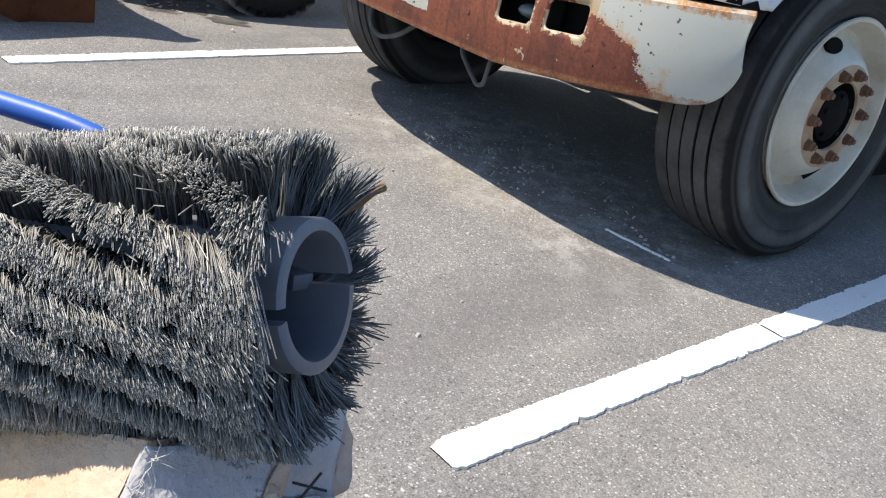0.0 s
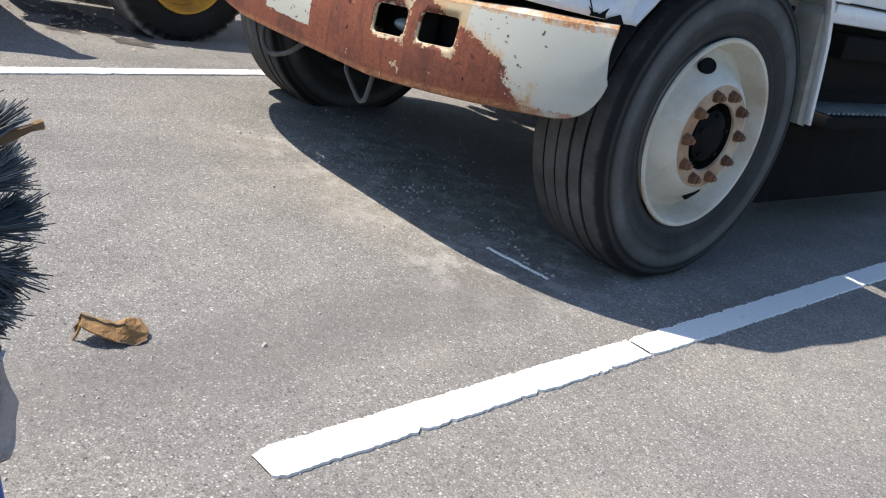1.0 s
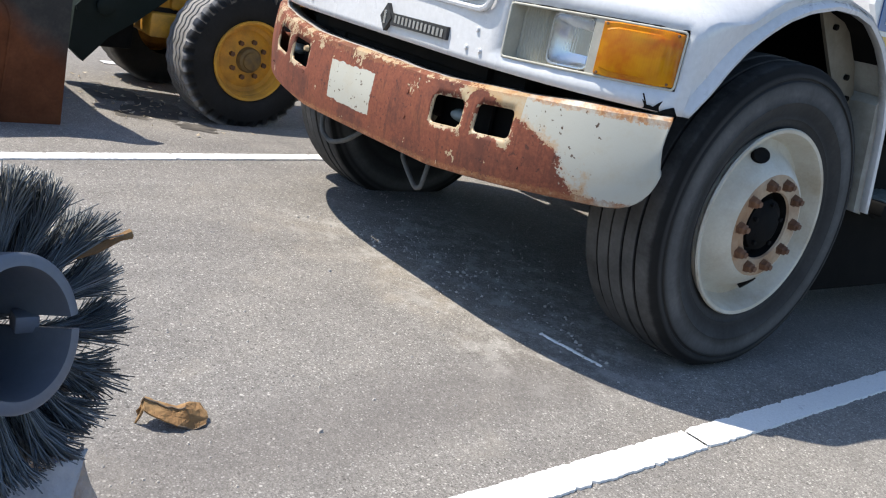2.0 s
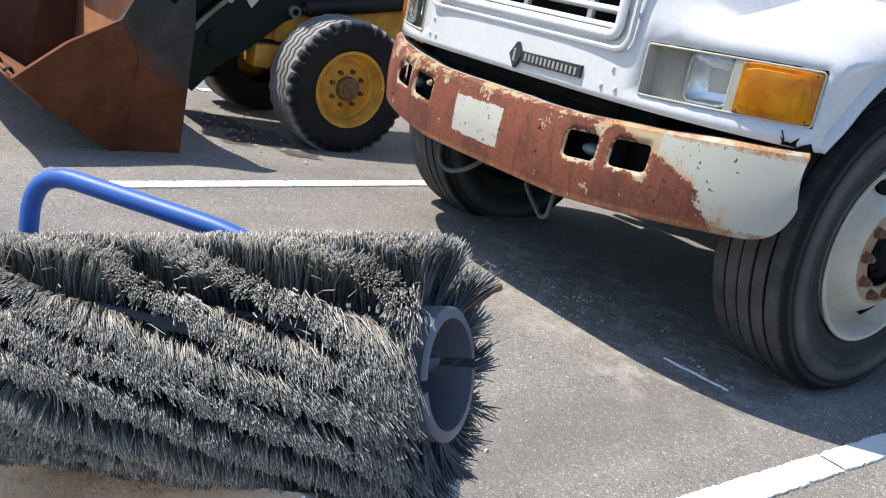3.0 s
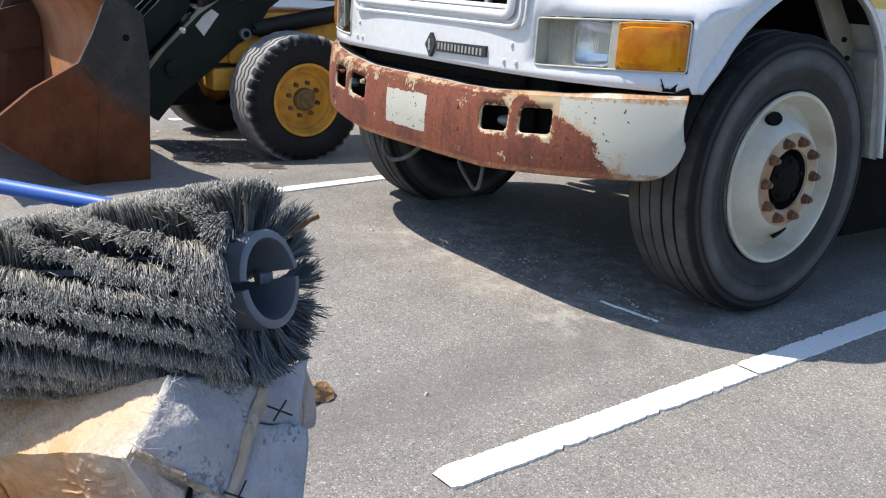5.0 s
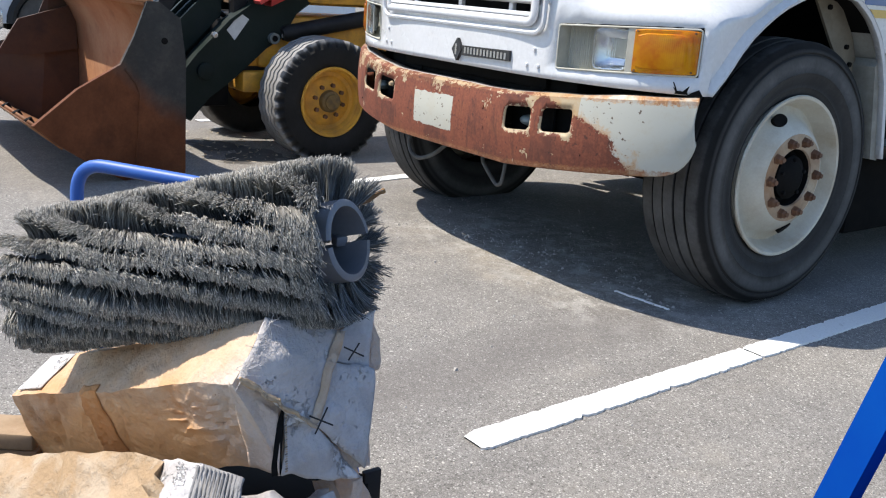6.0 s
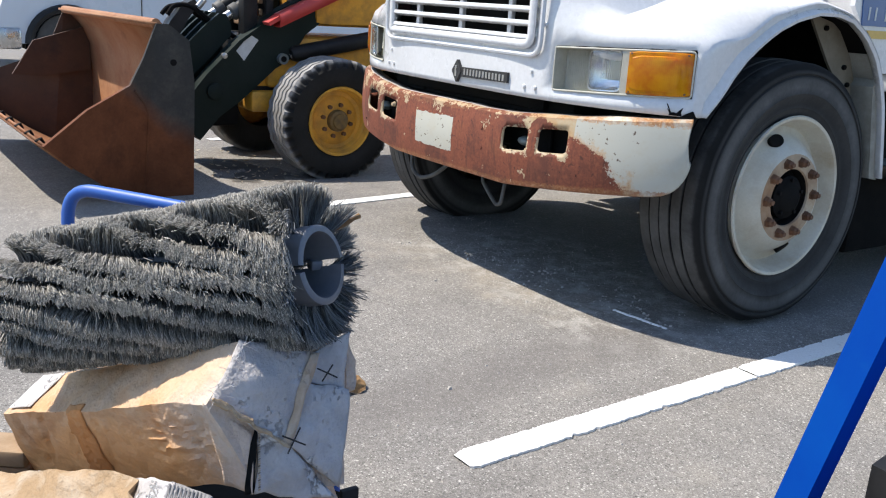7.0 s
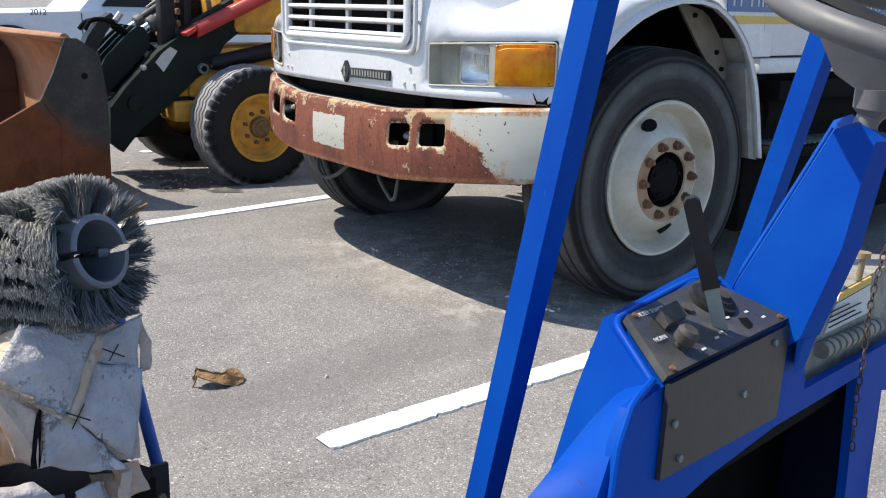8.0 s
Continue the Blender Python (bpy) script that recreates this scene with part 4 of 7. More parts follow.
        part("fog_lamp", bm, STEEL, ob, "dull oval fog lamp inside the slot")
    for x, z in ((0.27, 0.68), (0.275, 0.60), (-0.43, 0.60), (-0.44, 0.685)):
        part("bolt", pipe([(x, y_at(x) - 0.008, z), (x, y_at(x) - 0.022, z)], [0.013, 0.008], 10), BUMPER, ob)


make_bumper()


def make_wheel(name, s):
    """A tall truck wheel: grooved tyre, dished cream rim with ten rusty nuts, dark hub."""
    w = new(name)
    w.parent = TRUCK
    R, inner = 0.522, 0.305
    tread = [(0.508, -0.280)]
    x = -0.268
    for k in range(5):
        a, b = -0.268 + k * 0.052, -0.268 + k * 0.052 + 0.043
        tread += [(R - 0.003 * abs(k - 2), a), (R - 0.003 * abs(k - 2), b)]
        if k < 4:
            tread += [(R - 0.024, b + 0.0005), (R - 0.024, b + 0.0085)]
    prof = [(0.285, -0.235), (0.31, -0.262), (0.40, -0.292), (0.47, -0.290)] + tread + [(0.513, -0.010), (0.505, -0.003), (0.498, -0.001), (0.494, 0.004), (0.482, 0.008), (0.476, 0.0085), (0.473, 0.004), (0.468, 0.0045), (0.464, 0.011), (0.452, 0.013), (0.430, 0.0145), (0.405, 0.012), (0.401, 0.0145), (0.396, 0.0105), (0.375, 0.004), (0.352, -0.003), (0.346, -0.001), (0.340, -0.006), (0.325, -0.010), (0.315, -0.016), (0.300, -0.03)]
    bm = lathe_x(prof, 96)
    for v in bm.verts:
        # the load flattens the tyre where it stands
        if v.co.z < -0.498:
            bulge = (-0.498 - v.co.z)
            v.co.z = -0.498 - bulge * 0.15
            v.co.x += (1 if v.co.x > -0.14 else -1) * bulge * 0.4
        if v.co.y and abs(v.co.x + 0.14) < 0.137 and R - 0.026 < math.hypot(v.co.y, v.co.z) < R - 0.020 and v.co.x < -0.04:
            v.co.x += 0.0022 * math.sin(math.atan2(v.co.y, v.co.z) * 90)
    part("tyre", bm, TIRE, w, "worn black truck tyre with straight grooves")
    rim = [(0.30, -0.07), (0.300, -0.018), (0.312, -0.004), (0.318, 0.002), (0.314, 0.008), (0.303, 0.006), (0.292, -0.012), (0.283, -0.045), (0.268, -0.066), (0.245, -0.060), (0.225, -0.034), (0.205, -0.006), (0.185, 0.014), (0.172, 0.020)]
    r = part("rim", lathe_x(rim, 72), RIM, w, "cream-painted steel rim, chipped and rust-stained")
    part("rim_flange", lathe_x([(0.172, 0.020), (0.150, 0.021), (0.115, 0.020), (0.112, 0.012)], 60), HUBRUST, r, "rust-streaked bolt circle")
    for k in range(2):
        a = radians(-18 + 180 * k)
        c = Vector((-0.030, 0.228 * math.sin(a), 0.228 * math.cos(a)))
        rad, tan = Vector((0, math.sin(a), math.cos(a))), Vector((0, math.cos(a), -math.sin(a)))
        out = Vector((0.78, 0, 0)) + rad * 0.62
        lo = []
        for d, q in ((-0.012, 1.0), (0.006, 1.0)):
            lo.append([c + out * d + q * (math.cos(t) * tan * 0.036 + math.sin(t) * (rad * 0.78 - Vector((0.62, 0, 0))) * 0.026) for t in (2 * math.pi * i / 16 for i in range(16))])
        part("hand_hole", rings(lo), BLACK, r, "dark hand hole")
    hub = part("hub", lathe_x([(0.113, 0.014), (0.108, -0.03), (0.088, -0.04), (0.085, 0.008), (0.06, 0.02), (0.055, 0.024), (0.0001, 0.026)], 40), BLACK, w, "greasy black hub")
    for k in range(5):
        a = 2 * math.pi * k / 5
        part("hub_bolt", pipe([(0.015, 0.07 * math.sin(a), 0.07 * math.cos(a)), (0.026, 0.07 * math.sin(a), 0.07 * math.cos(a))], 0.008, 6), BLACK, hub)
    for k in range(10):
        a = 2 * math.pi * (k + 0.45) / 10
        y, z = 0.1429 * math.sin(a), 0.1429 * math.cos(a)
        part("wheel_nut", pipe([(0.018, y, z), (0.024, y, z), (0.025, y, z), (0.040, y, z), (0.045, y, z), (0.053, y, z)], [0.022, 0.022, 0.0185, 0.0175, 0.011, 0.010], 6), RUST, w, "rusty wheel nut")
    return w


wr = make_wheel("front_wheel", 1)
wr.matrix_basis = pose(1.095, 0.0, 0.505)
wl = make_wheel("front_wheel", -1)
wl.matrix_basis = pose(-1.095, 0.0, 0.478, 0, 0, 180)

# cab side, step and what hangs under the truck, some of it added to stop light
cab = part("cab", rings([[(1.085, y, 0.985), (1.10, y, 1.10), (1.10, y, 1.62), (1.02, y, 2.45), (0.9, y, 2.55), (-0.9, y, 2.55), (-1.02, y, 2.45), (-1.10, y, 1.62), (-1.10, y, 1.10), (-1.085, y, 0.985)] for y in (0.56, 0.60, 1.55, 2.45)]), WHITE, TRUCK, "white cab with blue and gold side stripes")
part("sill", block(2.17, 1.85, 0.07, (0, 1.50, 0.945), 0.012), WHITE, TRUCK)
part("door_seam", block(0.004, 1.9, 0.005, (1.0875, 1.50, 0.985), 0), BLACK, TRUCK)
part("cowl_side", slab([(0.31, 1.165), (0.43, 1.058), (0.49, 0.985), (0.62, 0.985), (0.62, 1.70), (0.24, 1.60), (0.24, 1.24)], 0.02, lambda u, v, w: (1.098 - w, u, v)), WHITE, TRUCK)
part("blue_band", slab([(0.30, 1.168), (2.4, 1.168), (2.4, 1.40), (0.26, 1.40)], 0.004, lambda u, v, w: (1.099 + w, u, v)), STRIPE_BLUE, cab, "blue side band with pale marks")
part("gold_band", slab([(0.375, 1.121), (2.4, 1.121), (2.4, 1.152), (0.34, 1.152)], 0.004, lambda u, v, w: (1.099 + w, u, v)), STRIPE_GOLD, cab, "narrow gold side stripe")
rnd = random.Random(4)
u = 0.33
while u < 2.2:
    h = rnd.choice((0.05, 0.075, 0.085))
    part("band_mark", slab([(u, 1.19), (u + 0.010, 1.19), (u + 0.010, 1.19 + h), (u, 1.19 + h)], 0.006, lambda a, v, w: (1.099 + w, a, v)), DECAL, cab)
    u += rnd.choice((0.03, 0.045, 0.07))
# tanks added along both sides to keep the underside dark
part("tank_light_stop", block(0.50, 1.9, 0.55, (0.72, 2.9, 0.58), 0.08), BLACK, TRUCK)
part("tank_light_stop", block(0.50, 1.9, 0.55, (-0.72, 2.9, 0.58), 0.08), BLACK, TRUCK)
part("battery_box", block(0.36, 0.95, 0.50, (-0.86, 1.25, 0.56), 0.03), BLACK, TRUCK)
part("cab_floor", block(1.9, 1.8, 0.10, (0, 1.55, 0.86), 0.02), BLACK, TRUCK)
part("frame_rail", block(0.09, 5.0, 0.24, (0.43, 1.75, 0.72), 0.01), BLACK, TRUCK)
part("frame_rail", block(0.09, 5.0, 0.24, (-0.43, 1.75, 0.72), 0.01), BLACK, TRUCK)
part("axle", pipe([(-0.85, 0.0, 0.50), (-0.6, 0, 0.47), (-0.45, 0, 0.40), (0.45, 0, 0.40), (0.6, 0, 0.47), (0.85, 0, 0.50)], 0.055, 10), BLACK, TRUCK)
for x in (-0.43, 0.43):
    for k in range(4):
        n = 0.62 - 0.1 * k
        part("leaf_spring", pipe([(x, -n, 0.55 - 0.012 * k), (x, 0, 0.475 - 0.014 * k), (x, n, 0.55 - 0.012 * k)], 0.014, 6), BLACK, TRUCK)
part("oil_pan", block(0.42, 0.9, 0.22, (0, 0.35, 0.52), 0.04), BLACK, TRUCK)
part("steering_rod", pipe([(0.5, -0.25, 0.42), (-0.75, -0.22, 0.40)], 0.02, 8), BLACK, TRUCK)
part("tow_hook", pipe(rounded([(0.07, -0.70, 0.50), (0.11, -0.74, 0.422), (0.170, -0.75, 0.384), (0.232, -0.75, 0.340), (0.262, -0.75, 0.352), (0.262, -0.74, 0.411), (0.235, -0.70, 0.52)], 0.02), 0.0085, 8), HOSE, TRUCK, "grey bent tow hook")
part("air_hose", pipe(rounded([(-0.50, -0.60, 0.56), (-0.535, -0.70, 0.425), (-0.505, -0.71, 0.352), (-0.43, -0.71, 0.328), (-0.33, -0.70, 0.360), (-0.24, -0.68, 0.43), (-0.20, -0.62, 0.52)], 0.05), 0.010, 8), HOSE, TRUCK, "grey hose looped under the bumper")
# unseen panel and block added to stop sky light coming in under the truck
part("underbody_light_stop", block(1.25, 0.02, 0.62, (0, 0.62, 0.66), 0.004), BLACK, TRUCK)
part("underbody_block", block(0.62, 0.9, 0.46, (0, 0.30, 0.58), 0.05), BLACK, TRUCK)
for x in (-0.62, 0.62):
    part("inner_panel", block(0.02, 1.15, 0.74, (x, -0.02, 0.95), 0.004), BLACK, TRUCK)
part("under_bracket", block(0.22, 0.10, 0.05, (0.05, -0.72, 0.47), 0.01), BLACK, TRUCK)
step = part("cab_step", block(0.30, 1.0, 0.05, (0.98, 1.20, 0.56), 0.01), BLACK, TRUCK, "dark ribbed cab step")
for k in range(24):
    part("tread_rib", block(0.20, 0.012, 0.010, (1.0, 0.76 + k * 0.04, 0.588), 0.002), STEEL, step)
part("upper_step", block(0.16, 0.95, 0.09, (0.98, 1.25, 0.83), 0.01), BLACK, TRUCK)
# black tank and box added to block light and view under the cab
part("tank_light_stop", pipe([(0.72, 0.85, 0.72), (0.72, 0.87, 0.72), (0.72, 2.0, 0.72), (0.72, 2.02, 0.72)], [0.2, 0.23, 0.23, 0.2], 24), BLACK, TRUCK, "black tank added under the cab to stop light")
part("cab_light_stop", block(0.62, 1.7, 0.62, (0.62, 1.60, 0.46), 0.03), BLACK, TRUCK)
part("mud_bracket", pipe([(1.03, 0.63, 0.60), (1.02, 0.75, 0.55), (0.98, 0.95, 0.50)], 0.018, 8), BLACK, TRUCK)
part("box_body", block(2.4, 3.4, 2.2, (0, 4.3, 1.9), 0.03), WHITE, TRUCK, "white box body behind the cab")
part("rear_tyre", pipe([(-1.1, 4.6, 0.5), (-0.55, 4.6, 0.5)], 0.5, 32), TIRE, TRUCK)
part("rear_tyre", pipe([(1.1, 4.6, 0.5), (0.55, 4.6, 0.5)], 0.5, 32), TIRE, TRUCK)


# ---- backhoe loader beyond the far line ----
LG = ground_z(-2.6)
LOADER = thing("backhoe_loader", "yellow backhoe loader with dark green arms and a rusty front bucket", "backhoe loader", pose(0, 0, 0))


def loader_wheel(x, y, s):
    w = new("loader_wheel")
    w.parent = LOADER
    w.matrix_basis = pose(x, y, 0.392 + LG, 0, 0, 0 if s > 0 else 180)
    R, seg = 0.408, 180
    prof = [(0.20, -0.27), (0.235, -0.285), (0.30, -0.30), (0.355, -0.292), (0.388, -0.275)]
    for k in range(5):
        a = -0.262 + k * 0.052
        prof += [(R, a), (R, a + 0.034), (R - 0.022, a + 0.039), (R - 0.022, a + 0.047)]
    prof = prof[:-2] + [(0.392, -0.008), (0.368, 0.004), (0.352, 0.007), (0.32, 0.012), (0.27, 0.006), (0.235, -0.004), (0.222, -0.02)]
    bm = lathe_x(prof, seg)
    for v in bm.verts:
        r = math.hypot(v.co.y, v.co.z)
        a = math.atan2(v.co.y, v.co.z)
        if r > 0.384:
            tooth = math.asin(math.sin(a * 30)) / (math.pi / 2)
            v.co.x += 0.012 * tooth
        if r > 0.36 and v.co.x > -0.02 and math.sin(a * 36) > 0.1:
            v.co.x -= 0.016
            v.co.y, v.co.z = v.co.y * 0.985, v.co.z * 0.985
        if v.co.z < -0.388:
            v.co.z = -0.388 - (-0.388 - v.co.z) * 0.2
    part("tyre", bm, TIRE2, w, "chunky black tyre with zigzag ribs")
    rim = part("rim", lathe_x([(0.215, -0.06), (0.222, -0.012), (0.232, -0.002), (0.228, 0.006), (0.214, 0.002), (0.208, -0.020), (0.206, -0.022), (0.204, -0.040), (0.197, -0.046), (0.190, -0.075), (0.165, -0.082), (0.14, -0.070), (0.095, -0.062), (0.072, -0.055), (0.07, -0.04)], 56), YELLOW, w, "yellow steel rim, dirty")
    part("hub_cap", lathe_x([(0.074, -0.058), (0.072, -0.03), (0.066, -0.018), (0.052, -0.012), (0.048, 0.0), (0.0001, 0.006)], 32), HUBGREASE, rim, "greasy brown hub cap")
    for k in range(8):
        a = 2 * math.pi * (k + 0.3) / 8
        y2, z2 = 0.105 * math.sin(a), 0.105 * math.cos(a)
        part("wheel_bolt", pipe([(-0.07, y2, z2), (-0.042, y2, z2)], 0.015, 6), RUST, rim)


loader_wheel(-2.23, -0.20, 1)
loader_wheel(-3.62, -0.28, -1)
part("front_axle", block(1.25, 0.16, 0.18, (-2.95, -0.20, 0.40), 0.03), YELLOW, LOADER, "yellow front axle")
part("axle_block", block(0.30, 0.34, 0.30, (-2.66, -0.26, 0.46), 0.03), YELLOW, LOADER)
part("chassis", block(0.62, 2.6, 0.34, (-2.95, 0.75, 0.66), 0.03), YELLOW, LOADER)
part("nose_weight", block(0.55, 0.35, 0.42, (-2.95, -0.50, 0.62), 0.03), TRIM, LOADER)
part("engine_hood", block(0.72, 1.7, 0.62, (-2.95, 0.62, 1.22), 0.06), YELLOW, LOADER, "yellow engine hood")
grill = part("radiator_grille", block(0.60, 0.06, 0.70, (-2.98, -0.52, 1.20), 0.02), TRIM, LOADER, "dark grille with brown slats")
for k in range(8):
    part("grille_slat", block(0.50, 0.03, 0.045, (-2.98, -0.565, 0.90 + k * 0.078), 0.008), WOOD, grill)
part("engine_cabin", block(1.3, 1.5, 1.7, (-2.95, 2.2, 1.6), 0.08), TRIM, LOADER)


def loader_arm(x, s):
    """One side of the lift linkage: boom plate, tilt link, ram, pins and grease fittings."""
    th = 0.10

    def at(u, v, w):
        return (x - s * w, u, v)
    arm = part("loader_arm", soften(slab([(-1.10, 0.22), (-1.02, 0.15), (-0.89, 0.30), (-0.744, 0.405), (-0.60, 0.53), (-0.50, 0.62), (-0.40, 0.68), (-0.33, 0.78), (-0.289, 0.848), (-0.04, 1.03), (0.75, 1.52), (0.72, 1.80), (0.0, 1.28), (-0.54, 0.97), (-0.62, 0.90), (-0.766, 0.798), (-0.982, 0.582), (-1.087, 0.454)], th, at), 0.006), GREEN, LOADER, "dark green loader arm, scuffed")
    part("pin_boss", pipe([at(-0.924, 0.47, -0.022), at(-0.924, 0.47, -0.018), at(-0.924, 0.47, th)], [0.046, 0.053, 0.053], 24), GREEN, arm)
    part("pin_ring", pipe([at(-0.457, 0.687, -0.034), at(-0.457, 0.687, th)], 0.036, 20), STEEL, arm, "worn steel pin ring")
    part("pin_eye", pipe([at(-0.457, 0.687, -0.037), at(-0.457, 0.687, -0.02)], 0.020, 16), BLACK, arm)
    part("lock_nut", pipe([at(-0.395, 0.705, -0.03), at(-0.395, 0.705, 0.0)], 0.014, 6), CHROME, arm)
    part("grease_fitting", pipe([at(-0.865, 0.70, -0.03), at(-0.865, 0.70, -0.026), at(-0.865, 0.70, 0.0)], [0.012, 0.019, 0.019], 10), CHROME, arm)
    part("weld_flange", soften(slab([(-1.08, 0.43), (-0.985, 0.555), (-0.77, 0.77), (-0.625, 0.875), (-0.62, 0.90), (-0.766, 0.798), (-0.982, 0.582), (-1.087, 0.454)], 0.022, lambda u, v, w: (x + s * w, u, v)), 0.003), GREEN, arm)
    if s > 0:
        part("decal", slab([(-0.78, 0.732), (-0.688, 0.841), (-0.627, 0.804), (-0.726, 0.669)], 0.004, lambda u, v, w: (x + w + 0.001, u, v)), DECAL, arm, "pale oblong decal")
    for off in (0.03, 0.15):
        part("tilt_link", soften(slab([(-1.13, 0.62), (-1.063, 0.756), (-0.949, 0.87), (-0.845, 0.960), (-0.80, 0.955), (-0.764, 0.89), (-0.764, 0.82), (-0.945, 0.63), (-1.086, 0.50)], 0.028, lambda u, v, w: (x - s * (th + off + w), u, v)), 0.005), GREEN, LOADER, "dark green tilt link plate")
    q = th + 0.09
    cyl = part("hydraulic_cylinder", pipe([at(-0.70, 0.985, q), at(-0.68, 0.998, q), at(0.30, 1.63, q)], [0.040, 0.047, 0.047], 18), TRIM, LOADER, "black hydraulic cylinder with bright rod")
    part("rod", pipe([at(-0.86, 0.882, q), at(-0.74, 0.96, q)], 0.030, 16), CHROME, cyl)
    part("gland", pipe([at(-0.745, 0.956, q), at(-0.735, 0.962, q), at(-0.695, 0.988, q), at(-0.690, 0.991, q)], [0.040, 0.054, 0.054, 0.044], 20), HOSE, cyl, "grey gland nut")
    part("hose_pipe", pipe(rounded([at(-0.66, 1.07, q), at(-0.62, 1.10, q), at(0.25, 1.66, q)], 0.03), 0.011, 8), STEEL, cyl)


loader_arm(-2.62, 1)
loader_arm(-3.28, -1)
part("lift_cylinder", pipe([(-2.60, -0.40, 0.715), (-2.60, -0.37, 0.722), (-2.60, 0.9, 0.97)], [0.040, 0.055, 0.055], 16), TRIM, LOADER, "black lift cylinder")
red = part("boom_lock", rings([[(-2.545 + dx, y, z + dz) for dx, dz in ((-0.055, -0.038), (0.055, -0.038), (0.055, 0.045), (-0.055, 0.045))] for y, z in ((-0.53, 0.935), (0.60, 1.465))], True, False), RED, LOADER, "red steel boom lock channel")
mod = red.modifiers.new("thickness", "SOLIDIFY")
mod.thickness = 0.008
part("lock_tongue", soften(slab([(-0.61, 0.925), (-0.51, 0.985), (-0.36, 1.06), (-0.36, 1.045), (-0.50, 0.96), (-0.595, 0.905)], 0.10, lambda u, v, w: (-2.60 + w, u, v)), 0.003), RED, red)
# hoses and fittings that bunch up behind the bucket's top corner
for k, (dx, dy) in enumerate(((0.0, 0.13), (0.06, 0.15))):
    part("hose", pipe(rounded([(-2.92 + dx, -1.30 + dy, 0.93), (-2.92 + dx, -1.26 + dy, 0.98 + 0.015 * k), (-2.90 + dx, -1.16 + dy, 1.0), (-2.88 + dx, -1.02 + dy, 0.90), (-2.86 + dx, -0.86 + dy, 0.80)], 0.06), 0.016, 8), BLACK, LOADER, "black hydraulic hose")
part("hose_bracket", soften(slab([(-1.18, 0.80), (-1.14, 0.89), (-1.06, 0.99), (-0.98, 1.04), (-0.95, 1.00), (-1.02, 0.91), (-1.10, 0.77)], 0.12, lambda u, v, w: (-2.84 - w, u, v)), 0.006), TRIM, LOADER, "black hose bracket")
part("fitting", pipe([(-2.80, -0.97, 0.99), (-2.80, -0.93, 1.04)], 0.022, 10), CHROME, LOADER)
part("cross_tube", pipe([(-2.64, -1.0, 0.30), (-3.26, -1.0, 0.30)], 0.075, 18), BLACK, LOADER, "greasy black cross tube behind the bucket")
part("under_frame", block(0.55, 0.30, 0.26, (-2.95, -0.88, 0.36), 0.03), BLACK, LOADER)
part("axle_bracket", block(0.50, 0.20, 0.12, (-2.92, -0.55, 0.55), 0.02), YELLOW, LOADER, "yellow axle bracket")
part("axle_bracket", block(0.58, 0.24, 0.14, (-2.90, -0.55, 0.40), 0.02), YELLOW, LOADER, "yellow axle bracket")
part("strut", block(0.10, 0.10, 0.9, (-2.72, -0.66, 1.25), 0.012), TRIM, LOADER, "black upright strut")


